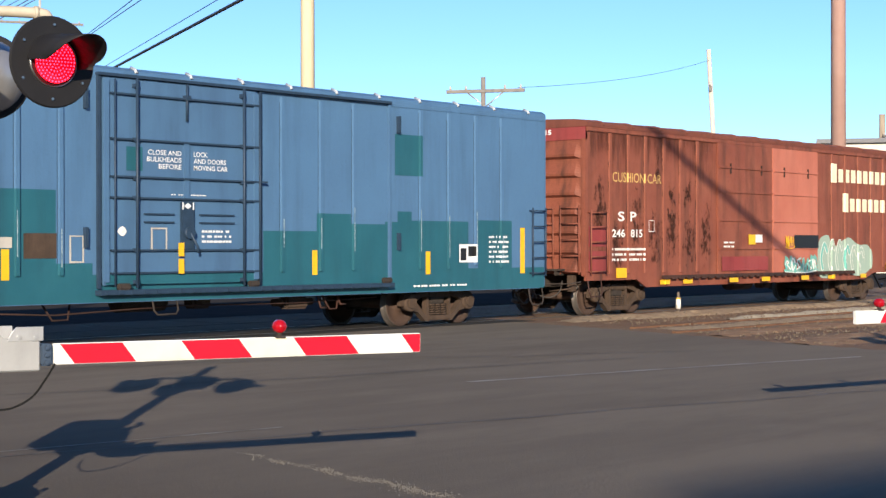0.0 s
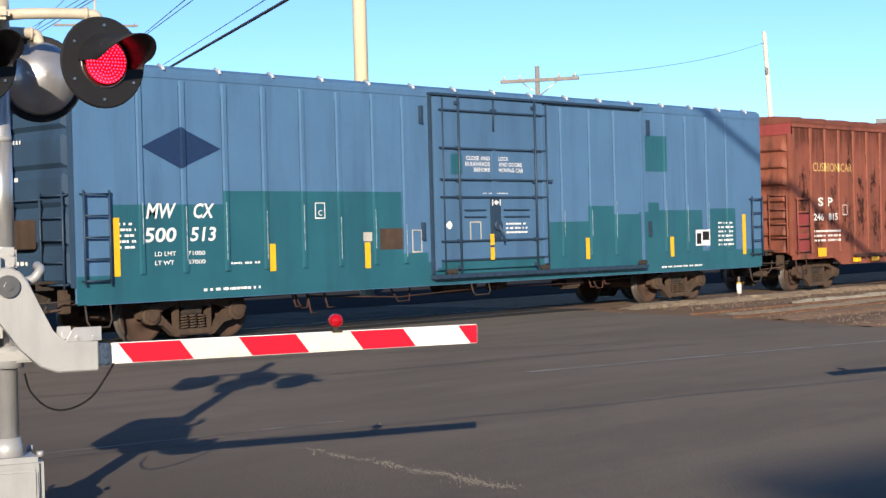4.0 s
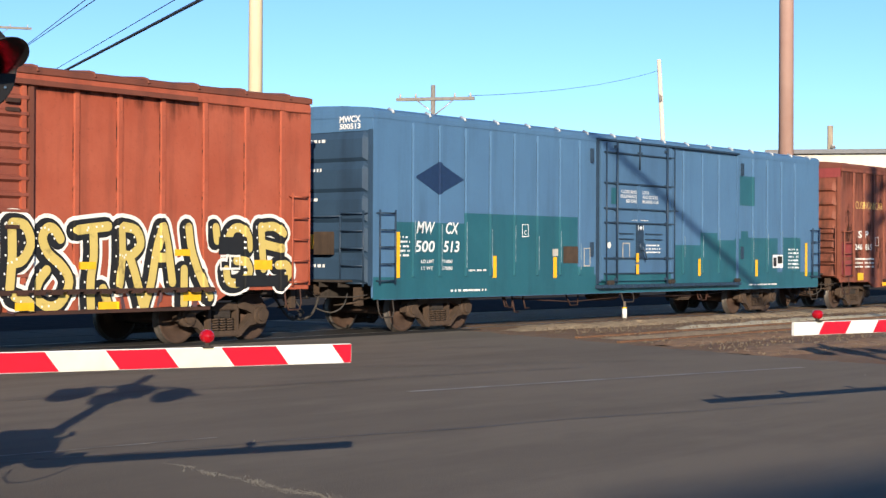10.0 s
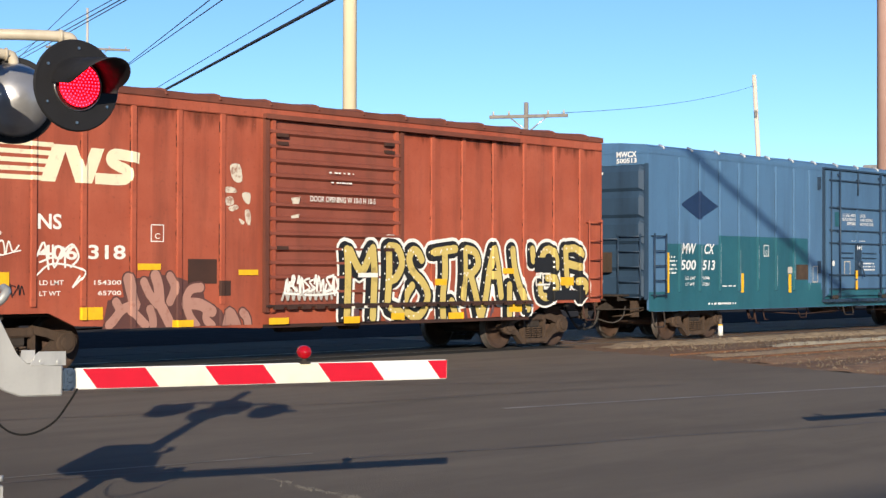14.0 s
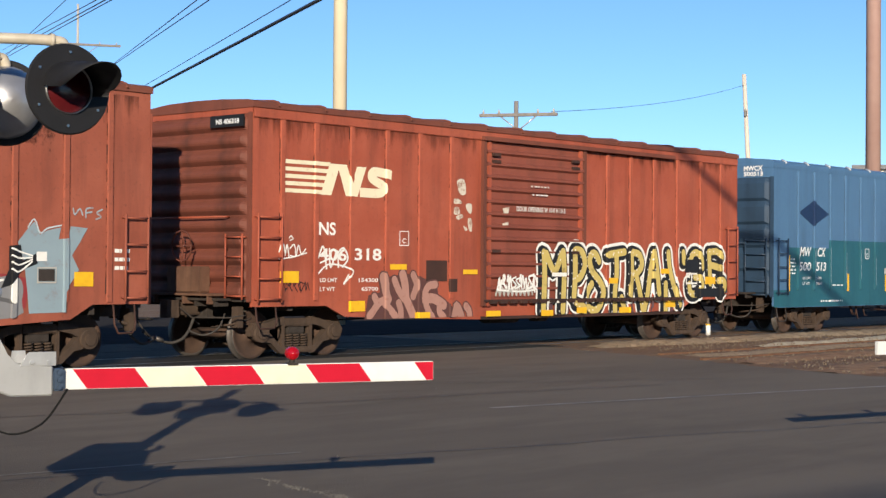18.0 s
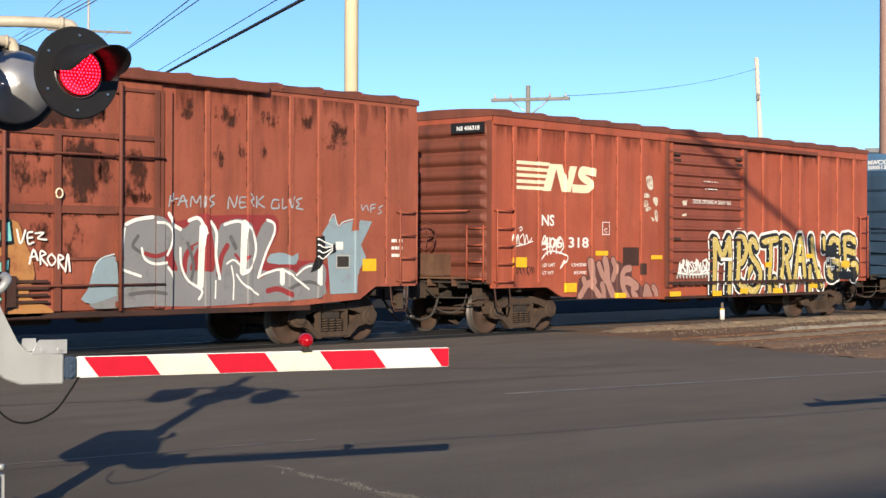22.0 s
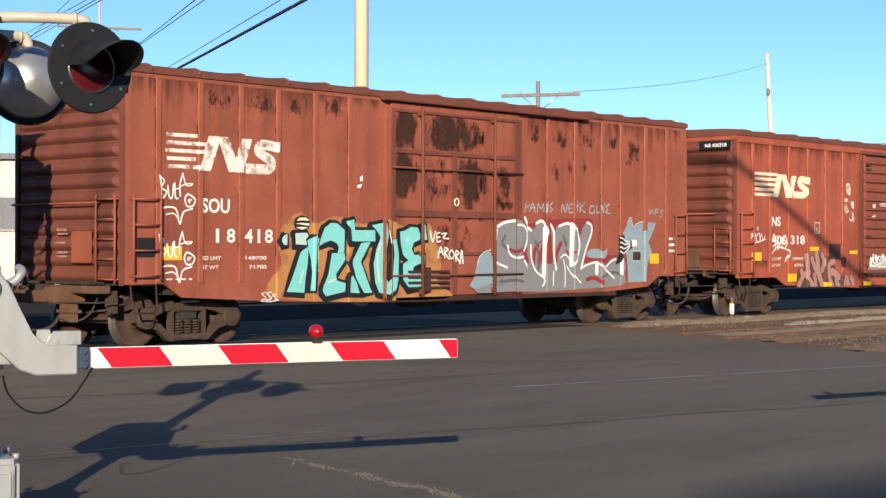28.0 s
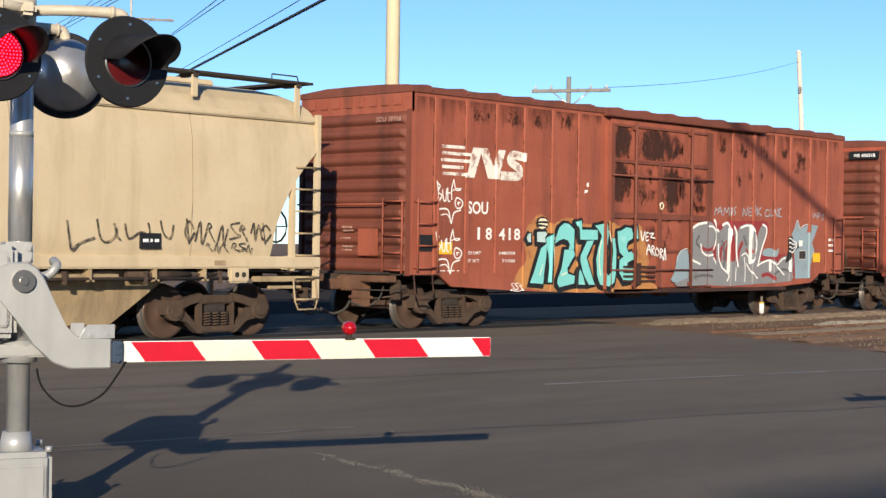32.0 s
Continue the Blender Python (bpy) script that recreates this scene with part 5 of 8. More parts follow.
# ---- brown-red car with a plug door ----
def brown_car():
    car = new_car("boxcar", "weathered brown-red boxcar with turquoise and silver graffiti", -27.419, 15.37)
    ob, L = car["ob"], car["L"]
    side_walls(car, [(0, 1.02), (0.75, 1.02), (1.1, 0.8), (3.0, 0.7), (6.5, 0.6), (9.5, 0.6), (12.2, 0.68), (13.9, 0.78), (14.3, 1.0), (L, 1.0)], 4.36, RED_SOU)
    posts(car, [0.63, 1.47, 2.32, 3.14, 3.99, 4.82, 10.4, 11.3, 12.23, 12.9, 13.8, 14.6], 1.04, 4.27, RED_SOU, 0.05, 0.032)
    roof(car, 4.43, 4.5, RED_DARK, 16, over=0.03, wave=0.02)
    bm = bmesh.new()
    box(bm, 5.55, -0.17, 4.27, 11.6, -0.035, 4.43, 0.015)
    part("door_track", bm, RED_DARK, ob, "dark red door track cover")
    bm = bmesh.new()
    box(bm, 5.7, -0.1, 0.62, 12.6, -0.002, 0.7)
    part("door_track", bm, SOOT, ob)
    # plug door of eight sooty panels
    bm = bmesh.new()
    box(bm, 5.82, -0.05, 0.72, 9.46, -0.002, 4.25, 0.01)
    door = part("door", bm, RED_SOU, ob, "plug door with soot-blackened panels")
    for a, b, rows in ((5.9, 6.5, ((0.82, 1.46), (1.54, 2.15), (2.33, 3.02), (3.12, 3.32), (3.42, 4.08))), (6.62, 7.4, ((0.82, 1.46), (1.54, 2.15), (2.33, 3.02), (3.12, 3.32))),
                       (7.6, 8.52, ((0.82, 1.46), (1.54, 2.15), (2.33, 3.02), (3.12, 3.32))), (6.62, 8.52, ((3.42, 4.08),)), (8.66, 9.26, ((0.82, 1.46), (1.54, 2.15), (2.33, 3.02), (3.12, 3.32), (3.42, 4.08)))):
        for c, d in rows:
            bm = bmesh.new()
            box(bm, a, -0.058, c, b, -0.045, d, 0.01)
            part("door_panel", bm, RED_SOU, door)
    for u, w, z1 in ((5.83, 0.05, 4.14), (7.5, 0.055, 3.36), (9.33, 0.045, 4.14), (9.43, 0.03, 4.14)):
        bm = bmesh.new()
        box(bm, u - w, -0.11, 0.72, u + w, -0.048, z1, 0.008)
        part("door_stile", bm, RED_DARK, door)
    for z, h in ((1.5, 0.05), (2.24, 0.12), (3.37, 0.07), (4.11, 0.05)):
        bm = bmesh.new()
        hbar(bm, 5.85, 9.4, z, 0.045, h, -0.05)
        part("door_rail", bm, RED_DARK, door)
    for z in (3.07, 1.1):
        bm = bmesh.new()
        tube(bm, [(5.75, -0.14, z), (9.45, -0.14, z)], 0.02, 6)
        part("lock_rod", bm, RED_DARK, door)
    for u in (6.55, 8.59):
        bm = bmesh.new()
        tube(bm, [(u, -0.15, 0.7), (u, -0.15, 4.2)], 0.032, 8)
        for z in (0.8, 1.5, 2.24, 3.07, 3.37, 4.08):
            box(bm, u - 0.06, -0.15, z - 0.045, u + 0.06, -0.05, z + 0.045, 0.008)
        part("lock_bar", bm, RED_DARK, door)
    stained = {"ob": ob, "ribs": [(5.8, 9.48, 0.058, 0)]}
    for u0, z0, u1, z1, m in ((5.9, 3.43, 6.5, 4.08, HEAVY), (6.62, 3.43, 8.35, 4.08, HEAVY), (8.05, 3.43, 8.52, 4.0, BLOTCH), (7.58, 2.34, 8.3, 3.33, HEAVY), (8.1, 2.4, 8.55, 3.2, BLOTCH), (5.88, 2.5, 6.5, 3.34, HEAVY),
                              (6.62, 2.35, 7.42, 3.32, BLOTCH), (6.62, 3.0, 7.42, 3.36, BLOTCH), (8.64, 2.35, 9.28, 3.3, BLOTCH), (8.66, 2.3, 9.28, 2.6, BLOTCH), (6.0, 2.1, 9.2, 2.32, BLOTCH), (5.9, 1.3, 8.2, 2.2, BLOTCH)):
        mark("soot_stain", stained, [rect(u0, z0, u1, z1)], m, 0.003, "blotchy soot stain")
    bm = bmesh.new()
    tube(bm, [(7.5 + 0.06 * math.cos(a * 0.52), -0.13, 2.47 + 0.07 * math.sin(a * 0.52)) for a in range(13)], 0.014, 6)
    part("door_seal", bm, CREAM, door, "cream ring")
    for u in (5.72, 9.56):
        bm = bmesh.new()
        box(bm, u - 0.07, -0.09, 0.7, u + 0.07, 0, 4.15, 0.01)
        part("door_post", bm, RED_SOU, ob)
    bm = bmesh.new()
    for k in range(4):
        box(bm, 6.2, -0.15, 0.85 + k * 0.1, 7.3, -0.1, 0.89 + k * 0.1)
    box(bm, 6.6, -0.17, 0.8, 6.75, -0.1, 1.25)
    part("lock_gear", bm, SOOT, door)
    car["ribs"] += [(9.285, 9.465, 0.112, 0), (9.49, 9.63, 0.092, 0), (5.65, 5.79, 0.092, 0), (5.79, 5.88, 0.112, 0), (5.8, 9.48, 0.096, 0)]
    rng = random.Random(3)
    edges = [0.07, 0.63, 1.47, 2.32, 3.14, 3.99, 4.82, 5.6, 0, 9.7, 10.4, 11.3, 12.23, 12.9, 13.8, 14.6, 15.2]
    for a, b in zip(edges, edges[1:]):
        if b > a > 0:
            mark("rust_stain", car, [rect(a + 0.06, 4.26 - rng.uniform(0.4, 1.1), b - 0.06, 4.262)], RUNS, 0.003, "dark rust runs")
    for u, z, w, h in ((1.6, 3.75, 0.6, 0.45), (2.45, 3.8, 0.6, 0.4), (3.3, 3.8, 0.6, 0.4), (4.1, 3.75, 0.6, 0.5), (9.75, 3.7, 0.5, 0.45), (10.5, 3.6, 0.7, 0.5), (11.4, 3.65, 0.7, 0.4), (10.5, 2.9, 0.3, 0.6), (11.0, 3.0, 0.25, 0.5), (12.3, 3.65, 0.5, 0.4), (11.5, 3.0, 0.2, 0.5), (12.95, 3.2, 0.7, 0.9)):
        mark("soot_stain", car, [rect(u, z, u + w, z + h)], BLOTCH, 0.0045, "blotchy soot stain")
    st = [rect(0.66 + rng.uniform(0, 0.2), 3.36 - i * 0.125, 1.25 + rng.uniform(0.1, 0.5), 3.42 - i * 0.125) for i in range(5)]
    sw = [[(1.42, 2.84), (1.68, 2.84), (1.9, 3.41), (1.64, 3.41)], [(1.82, 3.41), (2.06, 3.41), (2.3, 2.84), (2.06, 2.84)], [(2.12, 2.84), (2.36, 2.84), (2.56, 3.4), (2.32, 3.4)],
          *ribbon([(3.06, 3.3), (2.76, 3.32), (2.68, 3.22), (2.82, 3.13), (2.98, 3.05), (2.92, 2.92), (2.5, 2.91)], 0.17)]
    patchy = worn("patchy_white", (0.74, 0.7, 0.62), (0.26, 0.075, 0.045), 1.0, 3.2, lo=0.5, hi=0.6)
    for k, p in enumerate(st + sw[:3]):
        mark("herald", car, [p], patchy, 0.005 + k * 0.0004, "patchy white stripe")
    mark("herald", car, sw[3:], patchy, 0.009, "patchy white slab", 0.00003)
    words("SOU", car, 1.5, 2.16, 2.08, 2.4, WHITE)
    words("1", car, 1.79, 1.68, 1.86, 1.91, WHITE)
    words("8", car, 2.02, 1.68, 2.2, 1.91, WHITE)
    words("4", car, 2.4, 1.68, 2.58, 1.91, WHITE)
    words("1", car, 2.68, 1.68, 2.74, 1.91, WHITE)
    words("8", car, 2.84, 1.68, 3.02, 1.91, WHITE)
    words("LD LMT", car, 1.5, 1.4, 1.9, 1.46, WHITE)
    words("LT WT", car, 1.5, 1.25, 1.85, 1.31, WHITE)
    words("148700", car, 2.42, 1.4, 2.88, 1.46, WHITE)
    words("71700", car, 2.5, 1.25, 2.88, 1.31, WHITE)
    tag = [([(0.63, 2.73), (0.67, 2.52), (0.69, 2.35)], 0.03),
           ([(0.63, 2.71), (0.74, 2.66), (0.69, 2.54), (0.79, 2.48), (0.72, 2.38)], 0.028),
           ([(0.81, 2.58), (0.84, 2.4), (0.9, 2.4), (0.92, 2.6)], 0.028),
           ([(0.95, 2.62), (0.96, 2.4), (1.01, 2.38)], 0.028),
           ([(0.9, 2.52), (1.05, 2.54)], 0.022),
           ([(1.11, 2.78), (1.05, 2.6), (1.06, 2.42)], 0.03),
           ([(1.11, 2.78), (1.17, 2.6), (1.29, 2.6)], 0.025),
           ([(1.08, 2.58), (1.2, 2.62), (1.31, 2.62)], 0.02),
           ([(1.3, 2.42), (1.2, 2.45), (1.15, 2.36), (1.2, 2.26), (1.31, 2.27), (1.36, 2.36), (1.3, 2.42)], 0.03),
           ([(1.28, 2.36), (1.22, 2.36), (1.24, 2.32)], 0.03),
           ([(0.7, 2.22), (0.85, 2.24), (0.98, 2.2), (1.05, 1.97), (1.12, 2.16), (1.3, 2.22)], 0.03),
           ([(0.78, 2.12), (0.92, 2.14), (1.0, 2.08)], 0.022)]
    tag_strokes(car, tag, WHITE, "white spray tag")
    tag_strokes(car, [([(u - 0.01, z - 0.93) for u, z in p], w) for p, w in tag], WHITE, "white spray tag")
    mark("reflector", car, [rect(0.68, 1.4, 1.1, 1.62)], YELLOW, 0.006, "yellow reflective patch")
    bars(car, 0.66, 1.07, 1.3, 1.12, WHITE, 1, 33)
    mark("placard", car, [rect(0.22, 1.45, 0.55, 1.75)], BLACK, 0.02)
    bars(car, 0.25, 1.5, 0.52, 1.7, WHITE, 3, 34)
    scribble(car, 2.75, 0.72, 3.1, 0.84, WHITE, 0.02, 3, 35)
    mark("torn_poster", car, [[(5.06, 2.85), (5.13, 2.9), (5.14, 2.8), (5.08, 2.78)], [(5.0, 2.72), (5.12, 2.74), (5.1, 2.68), (5.0, 2.66)]], WHITE, 0.006)
    # turquoise letters
    halo = worn("orange_spray", (0.44, 0.2, 0.065), (0.25, 0.064, 0.036), 0.9, 2.5, lo=0.5, hi=0.64)
    pale_turq = worn("pale_turquoise_spray", (0.45, 0.6, 0.58), (0.25, 0.5, 0.48), 0.6, 3)
    turq = worn("turquoise_spray", (0.19, 0.58, 0.55), (0.42, 0.7, 0.68), 0.6, 2.2)
    mark("graffiti", car, [ragged(loop([(3.12, 0.74), (3.18, 1.32), (3.11, 1.76), (3.39, 2.1), (3.69, 2.2), (4, 2.02), (4.44, 2.16), (4.86, 2.09), (5.16, 2.03), (5.65, 2.12), (6.15, 2.0), (6.75, 2.06), (6.93, 1.75), (7.1, 1.31), (7, 0.96), (7.2, 0.66)]), 0.012, 3, 3)], halo, 0.004, "orange spray halo")
    mark("graffiti", car, [[(3.49, 2.01), (3.52, 2.11), (3.67, 2.16), (3.81, 2.13), (3.88, 2.03), (3.83, 1.93), (3.67, 1.9), (3.52, 1.93)]], BLACK, 0.009, "black spray dot")
    for p in ([(3.54, 2.06), (3.62, 2.12), (3.77, 2.12), (3.84, 2.07), (3.67, 2.07)], [(3.52, 2.01), (3.67, 2.03), (3.85, 2.02), (3.83, 1.98), (3.67, 2)], [(3.54, 1.95), (3.69, 1.96), (3.81, 1.95), (3.67, 1.91)]):
        mark("graffiti", car, [p], CREAM, 0.0125, "pale spray dash")
    shapes = (
            [(3.21, 1.73), (3.26, 1.81), (3.34, 1.83), (3.34, 1.65), (3.26, 1.65)],
            [(3.52, 1.85), (3.79, 1.86), (3.83, 1.81), (3.77, 1.75), (3.79, 1.65), (3.53, 1.66)],
            [(3.65, 1.53), (3.83, 1.63), (3.81, 1.34), (3.76, 1.09), (3.73, 0.83), (3.33, 0.85), (3.47, 1.12)],
            [(3.8, 1.73), (3.93, 1.78), (4.02, 1.83), (4, 1.59), (3.98, 1.26), (3.96, 0.86), (3.87, 0.86), (3.91, 1.17), (3.88, 1.41), (3.83, 1.55)],
            [(4.11, 1.76), (4.21, 1.95), (4.36, 2.04), (4.51, 2.03), (4.63, 1.95), (4.69, 1.92), (4.68, 1.52), (4.51, 1.51), (4.55, 1.61), (4.49, 1.69), (4.35, 1.73), (4.2, 1.69), (4.08, 1.63)],
            [(4.38, 1.51), (4.68, 1.51), (4.71, 1.4), (4.48, 1.14), (4.5, 1.03), (4.72, 0.98), (4.7, 0.83), (4.24, 0.76), (4.17, 0.83), (4.17, 0.91), (4.3, 1.15)],
            [(4.72, 2.07), (4.92, 2.11), (4.94, 1.92), (5.45, 1.92), (5.45, 1.72), (4.84, 1.72), (4.82, 1.93)],
            [(5.1, 1.69), (5.33, 1.71), (5.2, 1.52), (5.09, 1.36), (5.21, 1.11), (5.37, 0.8), (5.17, 0.8), (4.98, 1.05), (4.87, 1.35)],
            [(4.82, 1.07), (4.87, 1.14), (4.98, 1), (5.06, 0.8), (4.8, 0.81)],
            [(5.36, 2.01), (5.66, 2.06), (5.7, 1.83), (5.65, 1.58), (5.64, 1.05), (5.69, 0.98), (5.79, 1.05), (5.81, 1.31), (5.83, 1.49), (5.79, 1.76), (5.9, 1.76), (5.96, 1.49), (5.95, 1.04), (5.91, 0.87), (5.73, 0.76), (5.55, 0.8), (5.45, 0.98), (5.41, 1.32), (5.48, 1.58), (5.59, 1.8), (5.46, 1.94)],
            [(5.99, 1.9), (6.12, 1.92), (6.28, 1.99), (6.46, 1.98), (6.52, 1.87), (6.52, 1.76), (6.35, 1.7), (6.3, 1.58), (6.37, 1.47), (6.52, 1.49), (6.66, 1.48), (6.65, 1.34), (6.46, 1.3), (6.34, 1.25), (6.34, 1.16), (6.74, 1.17), (6.75, 0.84), (6.57, 0.81), (6.54, 0.9), (6.24, 0.86), (6.07, 1.04), (6.07, 1.31), (6.21, 1.38), (6.07, 1.47), (6.01, 1.67)],
            [(6.55, 2), (6.67, 2.03), (6.71, 1.76), (6.58, 1.74)],
    )
    for i, p in enumerate(shapes):
        letter(car, p, turq if i > 1 else pale_turq, BLACK, 0.17, 0.008, "turquoise spray letter", -0.035, -0.025)
    for p, w in (([(4.05, 1.2), (4.03, 1.5), (4.06, 1.75)], 0.03), ([(5.72, 1.9), (5.78, 1.7)], 0.03), ([(5.55, 1.0), (5.5, 1.4), (5.58, 1.7)], 0.025), ([(4.3, 1.0), (4.45, 1.05)], 0.025), ([(3.62, 1.0), (3.7, 1.2)], 0.02)):
        mark("graffiti", car, ribbon(p, w), CREAM, 0.0155, "pale highlight")
    tag_strokes(car, [([(6.79, 1.92), (6.85, 1.72), (6.93, 1.91)], 0.035),
                      ([(7.05, 1.89), (6.97, 1.87), (6.98, 1.72), (7.07, 1.74)], 0.03),
                      ([(6.96, 1.8), (7.05, 1.81)], 0.03),
                      ([(7.1, 1.87), (7.24, 1.88), (7.14, 1.8), (7.29, 1.78)], 0.03),
                      ([(7, 1.43), (7.07, 1.63), (7.14, 1.48)], 0.035),
                      ([(7.01, 1.52), (7.13, 1.54)], 0.03),
                      ([(7.19, 1.42), (7.19, 1.61), (7.28, 1.57), (7.2, 1.52), (7.31, 1.4)], 0.03),
                      ([(7.38, 1.57), (7.31, 1.5), (7.38, 1.4), (7.45, 1.48), (7.38, 1.57)], 0.03),
                      ([(7.5, 1.36), (7.5, 1.55), (7.59, 1.51), (7.51, 1.46), (7.61, 1.33)], 0.03),
                      ([(7.62, 1.31), (7.66, 1.57), (7.7, 1.32)], 0.035)], WHITE, "white spray tag", 0.016)
    # silver letters
    grey = worn("silver_spray", (0.215, 0.215, 0.22), (0.115, 0.11, 0.11), 0.55, 3)
    ice = worn("ice_white_spray", (0.5, 0.58, 0.6), (0.3, 0.36, 0.4), 0.5, 4)
    haze = worn("thin_blue_spray", (0.33, 0.38, 0.41), (0.26, 0.1, 0.07), 0.75, 9, lo=0.48, hi=0.64)
    pale = worn("pale_blue_spray", (0.24, 0.32, 0.36), (0.25, 0.1, 0.07), 0.4, 4)
    DARKGREY = worn("dark_silver_spray", (0.1, 0.098, 0.1), (0.2, 0.2, 0.2), 0.6, 4)
    crimson = worn("crimson_spray", (0.26, 0.03, 0.032), (0.2, 0.06, 0.04), 0.4, 4)
    mark("graffiti", car, [loop([(8.56, 1.27), (8.71, 1.39), (9.19, 1.56), (9.5, 2.23), (9.8, 2.09), (10.31, 2.24), (10.48, 2.2), (11.03, 2.23), (11.51, 2.23), (11.87, 2.23), (11.96, 2), (11.74, 1.65), (11.65, 1.46), (12.08, 1.45), (12.71, 1.47), (13.1, 1.4), (13.13, 1.1), (12.9, 0.86), (11.46, 0.75), (10.28, 0.72), (9.18, 0.75), (8.37, 0.87), (8.5, 1.08)], 2)], crimson, 0.0045, "crimson spray ground")
    mark("graffiti", car, [loop([(8.05, 0.8), (8.5, 1.2), (8.95, 1.35), (9.5, 1.3), (10.0, 1.32), (10.6, 1.28), (11.3, 1.3), (11.9, 1.3), (12.5, 1.25), (12.95, 1.28), (13.05, 1.0), (12.9, 0.82), (11.4, 0.76), (10.2, 0.73), (9.2, 0.76), (8.4, 0.74)], 2)], grey, 0.0055, "silver grey spray ground")
    silver = (
            [(8.67, 1.99), (8.83, 2.11), (9.23, 2.18), (9.52, 2.11), (9.62, 1.93), (9.57, 1.64), (9.46, 1.5), (9.6, 1.34), (9.66, 1.16), (9.62, 0.84), (8.65, 0.89), (8.59, 1.1), (8.92, 1.23), (8.63, 1.35), (8.61, 1.66)],
            [(9.58, 2.11), (9.74, 2.03), (9.94, 1.99), (10.11, 2.14), (10.25, 2.18), (10.35, 2.04), (10.37, 1.83), (10.18, 1.65), (10.04, 1.25), (10.29, 0.95), (10.29, 0.8), (9.73, 0.82), (9.81, 1.26), (9.71, 1.56), (9.68, 1.81)],
            [(10.47, 2.1), (10.62, 1.96), (10.71, 2.08), (11.03, 2.16), (11.24, 2.12), (11.41, 1.96), (11.44, 1.54), (11.34, 1.27), (11.52, 0.92), (11.49, 0.79), (10.37, 0.81), (10.43, 1.14), (10.58, 1.45)],
            [(11.5, 1.94), (11.6, 2.09), (11.75, 2.17), (11.86, 2.05), (11.81, 1.81), (11.62, 1.54), (11.55, 1.23), (11.74, 1.31), (12.08, 1.35), (12.39, 1.22), (12.67, 1), (12.7, 0.85), (11.49, 0.8), (11.4, 1.13), (11.38, 1.65)],
            [(12.39, 1.28), (12.55, 1.39), (12.81, 1.44), (13, 1.4), (13.06, 1.21), (12.96, 0.95), (12.64, 0.87), (12.32, 0.92)],
    )
    for i, p in enumerate(silver):
        letter(car, p, grey, None, 0, 0.0065 + i * 0.0003, "silver grey spray letter", n=3)
    for p in ([(7.9, 0.89), (8.02, 1.03), (8.1, 1.28), (8.15, 1.41), (8.28, 1.49), (8.48, 1.54), (8.56, 1.47), (8.58, 1.18), (8.66, 0.98), (8.46, 0.91), (8.27, 0.86), (8.08, 0.82)],
              [(11.69, 1.44), (11.77, 1.58), (12.08, 1.6), (12.24, 1.54), (12.4, 1.6), (12.36, 1.43), (12.16, 1.35), (11.92, 1.41)]):
        mark("graffiti", car, [loop(p, 2)], pale, 0.0095, "pale blue spray cloud")
    mark("graffiti", car, [[(12.96, 1.94), (13.13, 2.14), (13.24, 2.25), (13.34, 2.05), (13.47, 2.12), (13.71, 2.17), (13.67, 1.99), (13.84, 2.01), (13.88, 2.19), (14.19, 2.17), (14.05, 1.95), (13.91, 1.75), (14.04, 1.53), (13.8, 1.2), (13.79, 0.89), (13.16, 0.88), (13.13, 1.21), (13.07, 1.64)]], pale, 0.0095, "pale blue spray cloud")
    cloud_a, cloud_b = [(8.1, 1.28), (8.16, 1.41), (8.28, 1.5), (8.48, 1.55)], [(13.13, 2.14), (13.24, 2.26), (13.34, 2.06), (13.47, 2.13), (13.71, 2.18)]
    for k in range(2):
        edge = [(u + 0.02 * k, z + 0.02) for u, z in (cloud_a if k else cloud_b)]
        mark("graffiti", car, ribbon(edge, 0.022), ice, 0.0105, "white spray edge")
    for p, w in (([(9.09, 1.58), (9.3, 1.54), (9.57, 1.62)], 0.07),
                 ([(9.6, 1.44), (9.68, 1.63), (9.74, 1.77)], 0.11),
                 ([(9.93, 1.27), (9.96, 1.53), (10.07, 1.67)], 0.1),
                 ([(10.64, 1.24), (10.7, 1.53), (10.82, 1.71)], 0.1),
                 ([(10.29, 1.43), (10.28, 1.25)], 0.09),
                 ([(10.99, 1.57), (11.14, 1.46), (11.29, 1.54)], 0.05),
                 ([(11.55, 1.19), (11.89, 1.37), (12.42, 1.37)], 0.045),
                 ([(11.7, 0.96), (11.95, 0.99), (12.26, 0.88)], 0.09),
                 ([(10.1, 1.71), (10.39, 1.83)], 0.03),
                 ([(11.22, 1.32), (11.16, 1.21)], 0.09)):
        mark("graffiti", car, ribbon(p, w, True, True), crimson, 0.0105, "crimson spray stroke")
    for p, w in (([(8.95, 1.85), (8.85, 1.7), (9.0, 1.6)], 0.06), ([(10.0, 1.75), (10.12, 1.4), (10.05, 1.1)], 0.06), ([(10.9, 1.85), (11.0, 1.68)], 0.08), ([(12.2, 1.0), (12.6, 1.1), (12.9, 1.05)], 0.06), ([(8.8, 0.95), (9.2, 0.98), (9.5, 0.95)], 0.06)):
        mark("graffiti", car, ribbon(p, w, True, True), DARKGREY, 0.0108, "dark grey spray shade")
